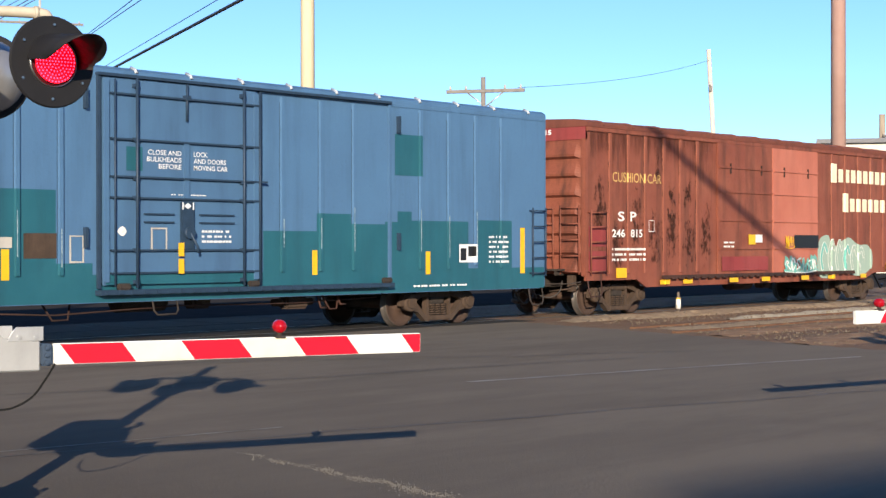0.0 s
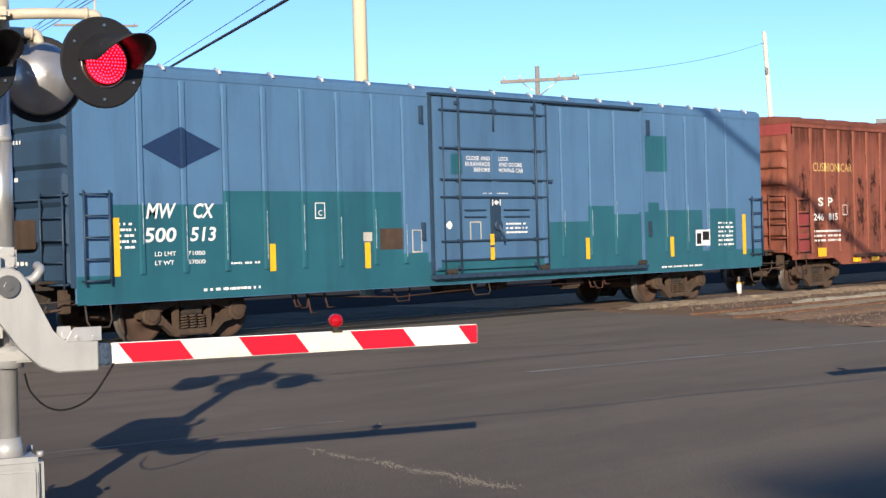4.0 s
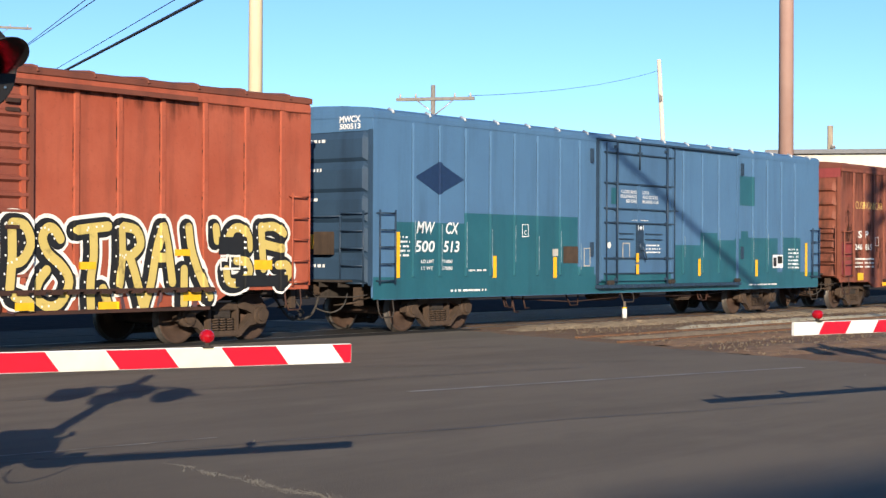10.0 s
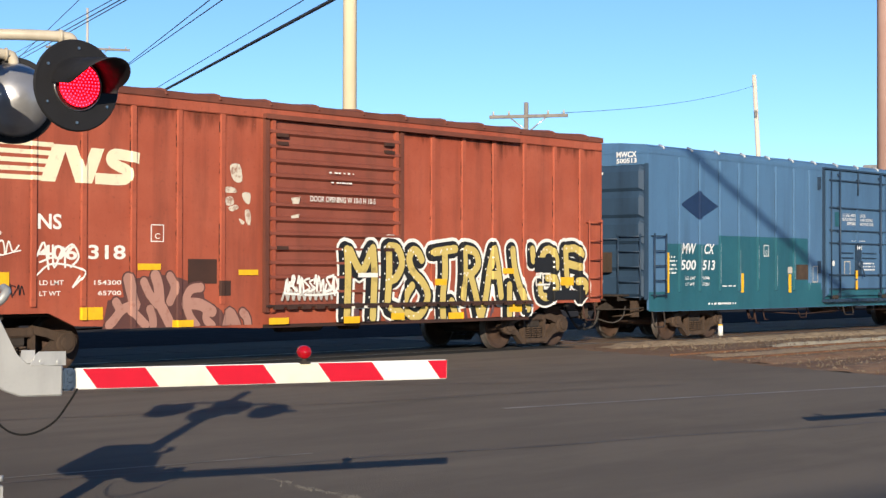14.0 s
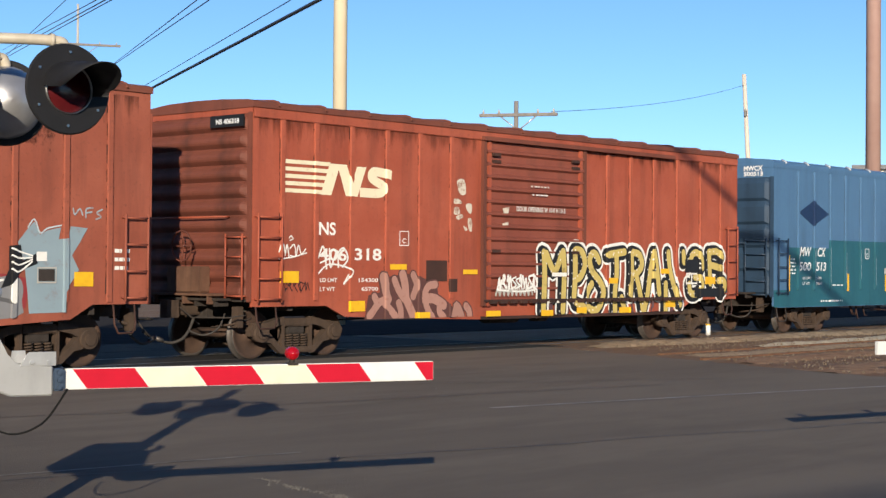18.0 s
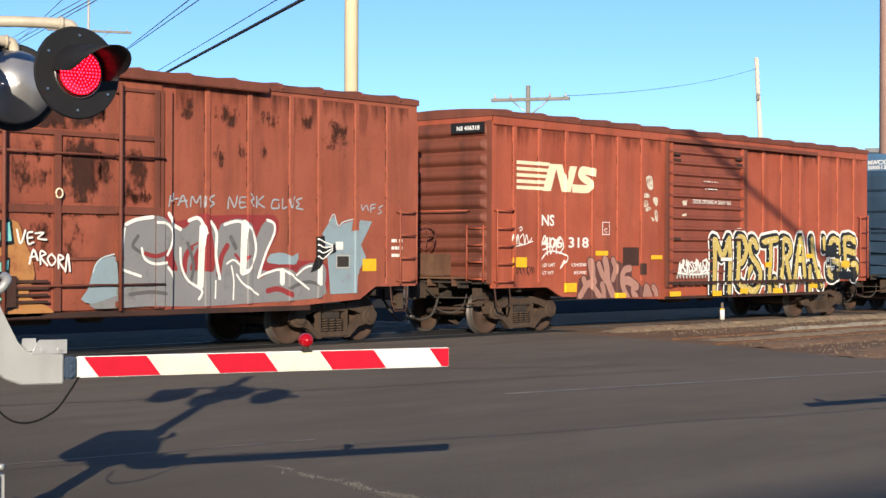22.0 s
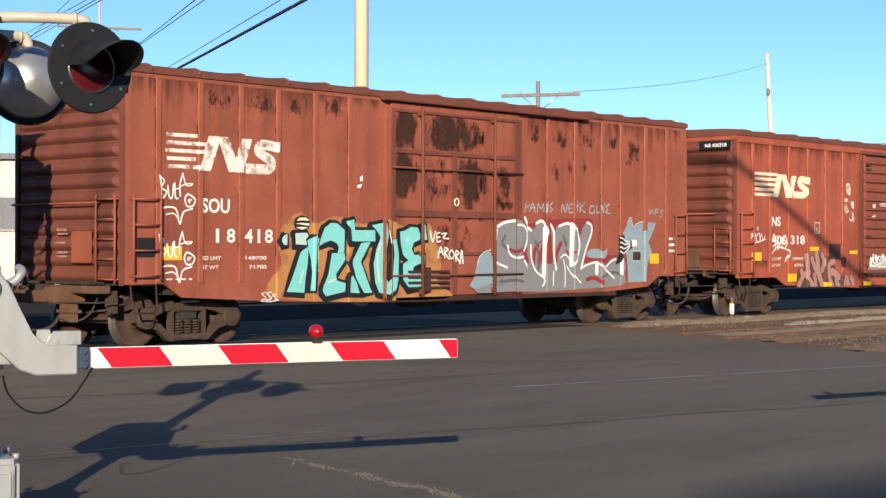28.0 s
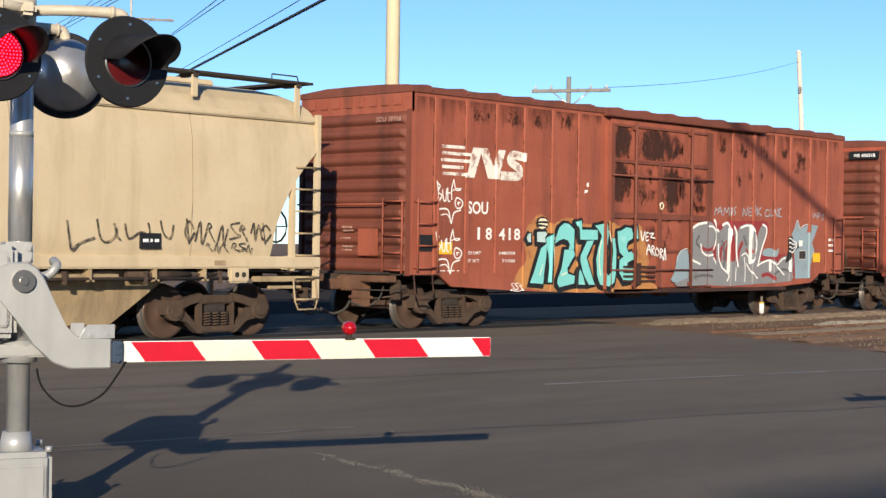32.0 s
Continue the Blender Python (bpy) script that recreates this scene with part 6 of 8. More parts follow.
    for p, w in (([(8.72, 2.03), (8.93, 2.11), (9.23, 2.15)], 0.06),
                 ([(9.31, 2.07), (9.52, 2.05), (9.63, 1.91), (9.6, 1.71), (9.52, 1.56)], 0.045),
                 ([(9.02, 1.66), (9.08, 1.5), (9.27, 1.42), (9.51, 1.44)], 0.045),
                 ([(8.61, 1.35), (8.79, 1.29), (9, 1.23)], 0.045),
                 ([(9.54, 1.36), (9.65, 1.2), (9.67, 0.88)], 0.045),
                 ([(9.55, 2.21), (9.66, 2.07), (9.85, 1.97)], 0.065),
                 ([(10.02, 2.11), (10.19, 2.16), (10.3, 2.08), (10.37, 1.92)], 0.06),
                 ([(9.85, 1.67), (9.87, 1.39), (10.01, 1.15), (10.29, 0.99), (10.23, 0.85)], 0.045),
                 ([(10.3, 2), (10.28, 1.55), (10.26, 1.07)], 0.13),
                 ([(10.47, 2.1), (10.59, 1.92), (10.58, 1.55), (10.66, 1.18)], 0.06),
                 ([(10.76, 2.06), (11.03, 2.12), (11.23, 2.06), (11.38, 1.92), (11.44, 1.65), (11.35, 1.4), (11.22, 1.26)], 0.05),
                 ([(11.19, 2.08), (11.16, 1.29)], 0.14),
                 ([(10.91, 1.38), (10.96, 1.14), (10.95, 0.83)], 0.03),
                 ([(11.02, 1.24), (11.16, 1.09), (11.49, 0.9)], 0.035),
                 ([(10.81, 1.42), (10.96, 1.48), (11.11, 1.38)], 0.035),
                 ([(11.69, 2.15), (11.84, 2.09), (11.84, 1.92), (11.65, 1.58), (11.49, 1.19)], 0.05),
                 ([(11.49, 1.19), (11.71, 1.27), (12.05, 1.31), (12.39, 1.13), (12.64, 0.98)], 0.04),
                 ([(12.03, 1.29), (12.03, 1.1)], 0.11),
                 ([(12.36, 1.22), (12.55, 1.34), (12.71, 1.38)], 0.035),
                 ([(12.91, 1.84), (12.9, 1.08)], 0.1),
                 ([(10.58, 1.14), (10.57, 0.86)], 0.03),
                 ([(8.7, 1.97), (8.66, 1.66)], 0.03)):
        mark("graffiti", car, ribbon(p, w, True, True), WHITE, 0.0125, "white spray edge")
    mark("graffiti", car, [[(12.81, 1.88), (13.01, 1.9), (13.04, 1.66), (13.27, 1.77), (13.3, 1.62), (13.04, 1.53), (12.84, 1.3), (12.68, 1.26), (12.81, 1.53)]], BLACK, 0.0165, "black spray mark")
    for k in range(4):
        mark("graffiti", car, ribbon([(12.86, 1.84 - k * 0.1), (12.98, 1.8 - k * 0.1), (13.2, 1.74 - k * 0.03)], 0.025), WHITE, 0.018, "white finger stroke")
    mark("placard", car, [rect(13.32, 1.36, 13.6, 1.54)], DARK, 0.0165, "small black board")
    tag_strokes(car, [([(9.58, 2.49), (9.55, 2.33)], 0.03),
                      ([(9.71, 2.53), (9.66, 2.35)], 0.03),
                      ([(9.56, 2.41), (9.8, 2.46)], 0.03),
                      ([(9.8, 2.35), (9.9, 2.51), (9.98, 2.33)], 0.03),
                      ([(9.83, 2.41), (9.98, 2.43)], 0.03),
                      ([(10.05, 2.34), (10.08, 2.5), (10.17, 2.4), (10.25, 2.52), (10.26, 2.34)], 0.03),
                      ([(10.35, 2.5), (10.34, 2.34)], 0.032),
                      ([(10.54, 2.53), (10.42, 2.46), (10.54, 2.4), (10.44, 2.34)], 0.03),
                      ([(10.83, 2.33), (10.86, 2.51), (10.97, 2.35), (11.03, 2.53)], 0.03),
                      ([(11.21, 2.52), (11.09, 2.5), (11.09, 2.35), (11.21, 2.36)], 0.03),
                      ([(11.09, 2.43), (11.2, 2.43)], 0.03)], haze, "pale blue spray tag")
    tag_strokes(car, [([(11.3, 2.58), (11.39, 2.5), (11.3, 2.46), (11.39, 2.38)], 0.03),
                      ([(11.45, 2.54), (11.45, 2.36)], 0.03),
                      ([(11.6, 2.55), (11.48, 2.44), (11.62, 2.36)], 0.03),
                      ([(11.94, 2.49), (11.82, 2.49), (11.78, 2.36), (11.94, 2.36), (11.94, 2.43)], 0.03),
                      ([(12.03, 2.51), (12.03, 2.36), (12.12, 2.38)], 0.03),
                      ([(12.19, 2.51), (12.22, 2.37), (12.31, 2.56)], 0.03),
                      ([(12.47, 2.54), (12.35, 2.5), (12.41, 2.43), (12.34, 2.37), (12.5, 2.35)], 0.03),
                      ([(13.92, 2.46), (13.95, 2.37), (14.04, 2.46), (14.09, 2.37)], 0.026),
                      ([(14.28, 2.48), (14.16, 2.46), (14.15, 2.33)], 0.026),
                      ([(14.16, 2.4), (14.26, 2.42)], 0.026),
                      ([(14.45, 2.46), (14.35, 2.41), (14.43, 2.35), (14.34, 2.31)], 0.026)], haze, "pale blue spray tag")
    mark("placard_holder", car, ribbon([(13.3, 1.34), (13.62, 1.34), (13.62, 1.56), (13.3, 1.56), (13.3, 1.34)], 0.025, False), CONC, 0.019)
    mark("placard", car, [rect(13.28, 1.66, 13.46, 1.8)], WHITE, 0.018)
    mark("reflector", car, [rect(13.95, 1.28, 14.3, 1.5)], YELLOW, 0.012, "yellow reflective patch")
    bars(car, 14.7, 1.5, 15.0, 1.9, WHITE, 3, 46)
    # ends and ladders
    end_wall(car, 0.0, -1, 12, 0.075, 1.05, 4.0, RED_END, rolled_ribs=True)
    end_words("SOU 18418", car, 0.2, 3.8, 0.85, 3.9, FAINT, -0.082)
    end_wall(car, L, 1, 12, 0.075, 1.05, 4.0, RED_SOU)
    bm = bmesh.new()
    gable = [(0.0, 3.98), (3.0, 3.98), (3.0, 4.4), (1.5, 4.47), (0.0, 4.4)]
    lo = [bm.verts.new((-0.01, y, z)) for y, z in gable]
    hi = [bm.verts.new((0.06, y, z)) for y, z in gable]
    bm.faces.new(lo)
    for i in range(5):
        bm.faces.new((lo[i], hi[i], hi[(i + 1) % 5], lo[(i + 1) % 5]))
    for i in range(8):
        box(bm, -0.04, 0.25 + i * 0.33, 4.1, -0.008, 0.45 + i * 0.33, 4.3, 0.01)
    part("end_gable", bm, RED_SOU, ob)
    bm = bmesh.new()
    box(bm, -0.13, 0.75, 1.35, -0.075, 1.25, 1.85, 0.01)
    part("tack_board", bm, RED_SOU, ob)
    ladder("end_ladder", car, 0.1, 0.6, 1.1, 2.35, 5, RED_SOU, end=0.0)
    ladder("end_rail", car, 0.6, 2.9, 2.3, 2.35, 1, RED_SOU, end=-0.04)
    ladder("side_ladder", car, 0.1, 0.62, 1.15, 2.35, 4, RED_SOU)
    ladder("side_ladder", car, 14.85, 15.28, 1.1, 2.35, 4, RED_SOU)
    bm = bmesh.new()
    box(bm, -0.6, 0.95, 0.72, -0.05, 2.05, 0.98, 0.02)
    box(bm, -0.95, 1.15, 0.74, -0.55, 1.85, 0.93, 0.02)
    part("cushion_sill", bm, RUSTIRON, ob, "dusty cushioned coupler housing")
    bm = bmesh.new()
    box(bm, -0.34, 0.25, 0.88, -0.08, 2.6, 1.0, 0.015)
    part("end_sill", bm, RUSTIRON, ob)
    bm = bmesh.new()
    box(bm, -0.55, 0.5, 0.44, -0.5, 0.95, 0.72, 0.01)
    box(bm, -0.58, 0.46, 0.58, -0.46, 1.0, 0.63, 0.01)
    part("uncoupling_bracket", bm, RUSTIRON, ob)
    for y0, z0, y1, z1 in ((1.45, 1.86, 1.72, 1.9), (1.42, 1.8, 1.7, 1.83), (1.5, 1.66, 1.78, 1.69), (1.4, 1.5, 1.7, 1.54), (1.45, 1.44, 1.72, 1.47)):
        bm = bmesh.new()
        box(bm, -0.082, y0, z0, -0.078, y1, z1)
        part("stencil", bm, FAINT, ob, "worn pale stencil lines")
    stirrup(car, 0.12, 0.6, 1.02, SOOT, 0.45)
    stirrup(car, 14.7, 15.1, 1.0, SOOT, 0.45)
    underframe(car, 1.0, (1.55, 13.62))
    coupler(car, 0, -1)
    coupler(car, L, 1)
    truck(car, 1.55)
    truck(car, 13.62)


# ---- maroon car with double doors ----
def maroon_car():
    car = new_car("boxcar", "maroon boxcar with double sliding doors, one faded pink", 28.236, 16.3)
    ob, L = car["ob"], car["L"]
    side_walls(car, [(0, 0.8), (2.0, 0.8), (2.4, 0.62), (13.6, 0.62), (14.2, 0.8), (L, 0.8)], 4.24, RED_SP)
    posts(car, [0.92, 1.65, 2.34, 3.13, 3.85, 4.6, 11.6, 12.4, 13.2, 14.0, 14.8, 15.5], 0.95, 4.1, RED_SP, 0.05, 0.035)
    roof(car, 4.28, 4.4, RED_DARK, 14, over=0.05, wave=0.02)
    bm = bmesh.new()
    box(bm, 0, -0.045, 4.08, L, -0.002, 4.18, 0.01)
    part("top_chord", bm, RED_SP, ob)
    for a, b, m, lab in ((5.47, 8.2, RED_SP, "maroon sliding door"), (8.2, 10.7, PINK_SP, "faded pink sliding door")):
        bm = bmesh.new()
        box(bm, a + 0.02, -0.06, 0.85, b - 0.02, -0.002, 4.08, 0.01)
        d = part("door", bm, m, ob, lab)
        for z in (1.5, 2.2, 2.9, 3.5):
            bm = bmesh.new()
            hbar(bm, a + 0.05, b - 0.05, z, 0.03, 0.05, -0.06)
            part("door_rail", bm, m, d)
        for u in (a + 0.6, b - 0.6):
            bm = bmesh.new()
            box(bm, u - 0.02, -0.09, 3.35, u + 0.02, -0.06, 3.6)
            part("door_handle", bm, SOOT, d)
    car["ribs"] += [(5.47, 10.7, 0.09, 0)]
    bm = bmesh.new()
    box(bm, 3.0, -0.1, 0.82, 12.8, -0.03, 0.88)
    for i in range(30):
        box(bm, 3.0 + i * 0.33, -0.13, 0.79, 3.2 + i * 0.33, -0.1, 0.83)
    part("door_track", bm, SOOT, ob)
    words("CUSHION-CAR", car, 1.03, 3.0, 3.02, 3.22, worn("ochre_lettering", (0.62, 0.4, 0.13), (0.25, 0.07, 0.04), 0.8, 12), bold=0.0)
    words("S", car, 1.24, 2.12, 1.5, 2.34, WHITE)
    words("P", car, 1.72, 2.12, 1.98, 2.34, WHITE)
    words("246", car, 1.0, 1.76, 1.52, 1.94, WHITE)
    words("815", car, 1.75, 1.76, 2.23, 1.94, WHITE)
    bars(car, 1.0, 1.2, 2.3, 1.55, WHITE, 3, 51)
    for p in [rect(11.55, 3.3, 11.9, 3.82)] + [rect(12.0 + i * 0.38, 3.32, 12.28 + i * 0.38, 3.68) for i in range(8)] + [rect(12.25, 2.5, 12.6, 3.02)] + [rect(12.7 + i * 0.38, 2.52, 12.98 + i * 0.38, 2.88) for i in range(6)]:
        mark("name_bar", car, [p], CREAM, 0.006, "cream lettering bar")
    mark("stencil_frame", car, ribbon([(2.5, 1.9), (2.72, 1.9), (2.72, 2.15), (2.5, 2.15), (2.5, 1.9)], 0.02, False), WHITE, 0.005)
    orange = YELLOW
    for u, z in ((1.1, 0.85), (2.9, 0.67), (3.9, 0.67), (5.9, 0.67), (7.5, 0.67), (9.6, 0.67), (11.3, 0.67), (13.2, 0.67), (14.9, 0.85)):
        mark("reflector", car, [rect(u, z, u + 0.42, z + (0.22 if z > 0.8 else 0.11))], orange, 0.05, "orange reflective patch")
    fresh = weathered("fresh_red_paint", (0.24, 0.035, 0.035), (0.1, 0.02, 0.02), (0.28, 0.06, 0.055), 0.65)
    mark("paint_patch", car, [rect(0.1, 1.55, 0.8, 2.0), rect(0.1, 0.95, 0.8, 1.45)], fresh, 0.004, "fresh red patch")
    mark("paint_patch", car, [rect(5.6, 0.95, 7.9, 1.3)], fresh, 0.006, "fresh red patch")
    mark("paint_patch", car, [rect(9.3, 1.5, 10.65, 1.85)], BLACK, 0.007, "dark paint patch")
    mark("placard", car, [rect(6.9, 1.6, 7.25, 1.85)], YELLOW, 0.01)
    mark("placard", car, [rect(7.25, 1.65, 7.6, 1.85)], WHITE, 0.01)
    bars(car, 5.7, 1.5, 6.2, 1.7, WHITE, 2, 52)
    green = worn("green_spray", (0.14, 0.42, 0.36), (0.4, 0.5, 0.42), 0.5, 4)
    sage = worn("sage_spray", (0.3, 0.4, 0.33), (0.55, 0.6, 0.5), 0.5, 4)
    scribble(car, 8.75, 0.95, 10.6, 1.25, green, 0.08, 8, 53)
    scribble(car, 8.8, 0.92, 10.5, 1.2, WHITE, 0.05, 6, 55)
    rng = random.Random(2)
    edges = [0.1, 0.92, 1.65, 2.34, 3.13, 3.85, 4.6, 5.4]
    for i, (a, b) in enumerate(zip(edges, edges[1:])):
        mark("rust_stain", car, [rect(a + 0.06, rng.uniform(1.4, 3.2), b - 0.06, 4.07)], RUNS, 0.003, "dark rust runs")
        mark("rust_stain", car, [rect(a + 0.05, 0.95, b - 0.05, rng.uniform(2.2, 3.4))], BLOTCH, 0.0035, "dark rust blotch")
    for u, z, w, h in ((3.3, 2.2, 0.35, 1.0), (3.95, 2.3, 0.45, 0.9), (2.75, 2.9, 0.25, 0.8)):
        mark("soot_stain", car, [rect(u, z, u + w, z + h)], BLOTCH, 0.0045, "blotchy soot stain")
    mark("graffiti", car, [loop([(10.85, 0.75), (10.75, 1.3), (10.9, 1.75), (11.4, 1.85), (11.6, 1.5), (12.0, 1.62), (12.6, 1.8), (13.2, 1.6), (13.9, 1.55), (14.0, 0.95), (13.2, 0.72), (12.2, 0.85), (11.6, 0.7)])], sage, 0.006, "sage green spray ground")
    for i in range(6):
        u, h = 11.05 + i * 0.45, 1.55 + rng.uniform(-0.15, 0.15)
        piece("graffiti", car, [([(u, 0.95), (u - 0.08, 1.25), (u + 0.1, h), (u + 0.25, h - 0.2)], 0.1)], [(0.04, WHITE, 0.0085), (0.0, green if i % 3 == 0 else sage, 0.012)], "sage green spray letter")
    scribble(car, 8.8, 1.55, 9.3, 1.8, YELLOW, 0.03, 4, 54)
    end_wall(car, 0.0, -1, 7, 0.09, 0.95, 3.9, RED_SP)
    end_wall(car, L, 1, 7, 0.08, 0.95, 3.9, RED_SP)
    bm = bmesh.new()
    gable = [(0.0, 3.9), (3.0, 3.9), (3.0, 4.25), (1.5, 4.37), (0.0, 4.25)]
    lo = [bm.verts.new((-0.02, y, z)) for y, z in gable]
    hi = [bm.verts.new((0.06, y, z)) for y, z in gable]
    bm.faces.new(lo)
    for i in range(5):
        bm.faces.new((lo[i], hi[i], hi[(i + 1) % 5], lo[(i + 1) % 5]))
    part("end_gable", bm, fresh, ob, "fresh red gable")
    end_words("SP 246815", car, 0.9, 4.03, 1.8, 4.14, WHITE_CLEAN, -0.04)
    ladder("end_ladder", car, 0.1, 0.6, 1.0, 2.4, 5, RED_SP, end=0.0)
    ladder("end_rail", car, 0.8, 1.5, 1.0, 2.4, 5, RED_SP, end=0.0)
    ladder("side_ladder", car, 0.08, 0.7, 1.0, 2.3, 5, RED_SP)
    stirrup(car, 0.1, 0.6, 0.8, SOOT, 0.35)
    underframe(car, 0.95, (1.82, 13.9))
    coupler(car, 0, -1)
    coupler(car, L, 1)
    truck(car, 1.82)
    truck(car, 13.9)


# ---- cream covered hopper ----
def hopper_car():
    L = 16.0
    car = new_car("hopper_car", "dusty cream covered hopper car with black tags", -29.57 - L, L)
    ob = car["ob"]
    prof = [(0.1, 1.2), (0.02, 1.5), (0.0, 2.3), (0.03, 3.2), (0.12, 3.62), (0.2, 3.68), (0.24, 3.74), (0.38, 3.92), (0.62, 4.08), (1.0, 4.18), (1.5, 4.22)]
    prof = prof + [(3 - y, z) for y, z in prof[-2::-1]]

    def cut(z):
        return 0.02 + (1.07 * (1 - ((z - 1.3) / 1.9) ** 2) if z < 3.2 else 0.9 * ((z - 3.72) / 0.5) ** 2 if z > 3.72 else 0.0)
    bm = bmesh.new()
    rows = []
    n = 40
    fine = []
    for (y0, z0), (y1, z1) in zip(prof, prof[1:]):
        for k in range(4):
            fine.append((y0 + (y1 - y0) * k / 4, z0 + (z1 - z0) * k / 4))
    fine.append(prof[-1])
    for i in range(n + 1):
        f = i / n
        rows.append([bm.verts.new((cut(z) + f * (L - 2 * cut(z)), y, z)) for y, z in fine])
    for a, b in zip(rows, rows[1:]):
        for i in range(len(fine) - 1):
            bm.faces.new((a[i], a[i + 1], b[i + 1], b[i])).smooth = True
    for k in (0, -1):
        r = [bm.verts.new(v.co) for v in rows[k]]
        for i in range(len(fine) // 2):
            j = len(fine) - 1 - i
            if j - i > 1:
                bm.faces.new((r[i], r[i + 1], r[j - 1], r[j]) if j - 1 > i + 1 else (r[i], r[i + 1], r[j]))
    part("tank_body", bm, TAN, ob)
    seam = weathered("seam_shadow", (0.33, 0.25, 0.16), (0.2, 0.14, 0.09), (0.4, 0.31, 0.2), 0.7)
    for q in (2.75, 6.0, 9.2, 12.4):
        bm = bmesh.new()
        tube(bm, [(L - q, y - 0.004 if y < 1.5 else y + 0.004, z) for y, z in prof[:5]], 0.006, 6)
        part("weld_seam", bm, seam, ob)
    bm = bmesh.new()
    box(bm, 0.1, 0.05, 3.6, L - 0.02, 0.17, 3.7, 0.02)
    part("top_chord", bm, TAN, ob)
    bm = bmesh.new()
    box(bm, 0.02, -0.02, 1.14, L - 0.02, 0.12, 1.34, 0.02)
    box(bm, 0.02, 2.88, 1.14, L - 0.02, 3.02, 1.34, 0.02)
    box(bm, 0.0, 0.0, 1.1, 0.15, 3.0, 1.34, 0.02)
    box(bm, L - 0.15, 0.0, 1.1, L, 3.0, 1.34, 0.02)
    part("side_sill", bm, TAN, ob)
    bm = bmesh.new()
    for y in (0.35, 2.65):
        box(bm, 0.1, y - 0.2, 4.26, L - 0.1, y + 0.2, 4.3)
        for i in range(8):
            x = 0.4 + i * (L - 0.8) / 7
            box(bm, x - 0.04, y - 0.2, 4.2, x + 0.04, y + 0.2, 4.28)
    box(bm, 0.1, 0.35, 4.26, 0.5, 2.65, 4.3)
    box(bm, L - 0.5, 0.35, 4.26, L - 0.1, 2.65, 4.3)
    part("running_board", bm, DARK, ob, "dark roof walkway")
    for i in range(8):
        x = 0.4 + i * (L - 0.8) / 7
        bm = bmesh.new()
        box(bm, x - 0.06, 0.2, 3.88 if 0 < i < 7 else 3.7, x + 0.06, 0.24, 4.24, 0.01)
        part("walkway_bracket", bm, TAN, ob)
    bm = bmesh.new()
    box(bm, 1.4, 1.2, 4.19, L - 1.4, 1.8, 4.3, 0.03)
    part("hatch", bm, TAN, ob)
    bm = bmesh.new()
    tube(bm, [(L - 1.0, 0.18, 4.3), (L - 1.0, 0.18, 4.38), (L - 0.45, 0.18, 4.38), (L - 0.42, 0.18, 4.3)], 0.013, 6)
    part("grab_iron", bm, DARK, ob)
    # slope sheets and end frame
    for e, s in ((L, -1), (0.0, 1)):
        bm = bmesh.new()
        v = [bm.verts.new(p) for p in ((e + s * 0.03, 0.15, 3.3), (e + s * 0.03, 2.85, 3.3), (e + s * 2.6, 2.4, 1.0), (e + s * 2.6, 0.6, 1.0))]
        bm.faces.new(v)
        part("slope_sheet", bm, TAN, ob)
        for y in (0.06, 2.94):
            for x in (e + s * 0.07, e + s * 0.62):
                bm = bmesh.new()
                box(bm, x - 0.045, y - 0.05, 0.6 if abs(x - e) < 0.1 else 1.1, x + 0.045, y + 0.05, 3.75 if abs(x - e) < 0.1 else 2.75, 0.008)
                part("end_post", bm, TAN, ob)
        for k in range(7):
            bm = bmesh.new()
            z = 0.62 + k * 0.37
            tube(bm, [(e + s * 0.07, -0.02, z), (e + s * 0.6, -0.02, z)], 0.018, 6)
            part("rung", bm, TANGRIME, ob)
        bm = bmesh.new()
        box(bm, min(e, e + s * 1.9), 0.9, 1.06, max(e, e + s * 1.9), 2.1, 1.2)
        tube(bm, [(e + s * 1.0, 0.5, 1.2), (e + s * 0.4, 0.5, 2.6)], 0.03, 6)
        tube(bm, [(e + s * 1.0, 2.5, 1.2), (e + s * 0.4, 2.5, 2.6)], 0.03, 6)
        part("end_frame", bm, DARK, ob)
        for dx, y in ((1.25, 0.7), (0.85, 1.1), (0.95, 2.2)):
            bm = bmesh.new()
            box(bm, e + s * dx - 0.07, y - 0.04, 1.1, e + s * dx + 0.07, y + 0.04, 2.95, 0.01)
            part("end_brace", bm, DARK, ob)
        bm = bmesh.new()
        tube(bm, [(e + s * 0.25, 0.9 + 0.28 * math.cos(a * 0.52), 1.85 + 0.28 * math.sin(a * 0.52)) for a in range(13)], 0.018, 6)
        for a in range(4):
            tube(bm, [(e + s * 0.25, 0.9, 1.85), (e + s * 0.25, 0.9 + 0.28 * math.cos(a * 1.57), 1.85 + 0.28 * math.sin(a * 1.57))], 0.012, 6)
        part("brake_wheel", bm, DARK, ob)
        coupler(car, e, -s)
        stirrup(car, min(e + s * 0.1, e + s * 0.6), max(e + s * 0.1, e + s * 0.6), 0.95, TANGRIME, 0.5)
    for c in (L - 4.6, L / 2 - 0.3, 4.2):
        bm = bmesh.new()
        top = [(c - 1.5, 0.3), (c + 1.75, 0.3), (c + 1.75, 2.7), (c - 1.5, 2.7)]
        low = [(c - 0.2, 0.5), (c + 0.65, 0.5), (c + 0.65, 2.5), (c - 0.2, 2.5)]
        a = [bm.verts.new((x, y, 1.1)) for x, y in top]
        b = [bm.verts.new((x, y, 0.25)) for x, y in low]
        bm.faces.new(b)
        for i in range(4):
            bm.faces.new((a[i], a[(i + 1) % 4], b[(i + 1) % 4], b[i]))
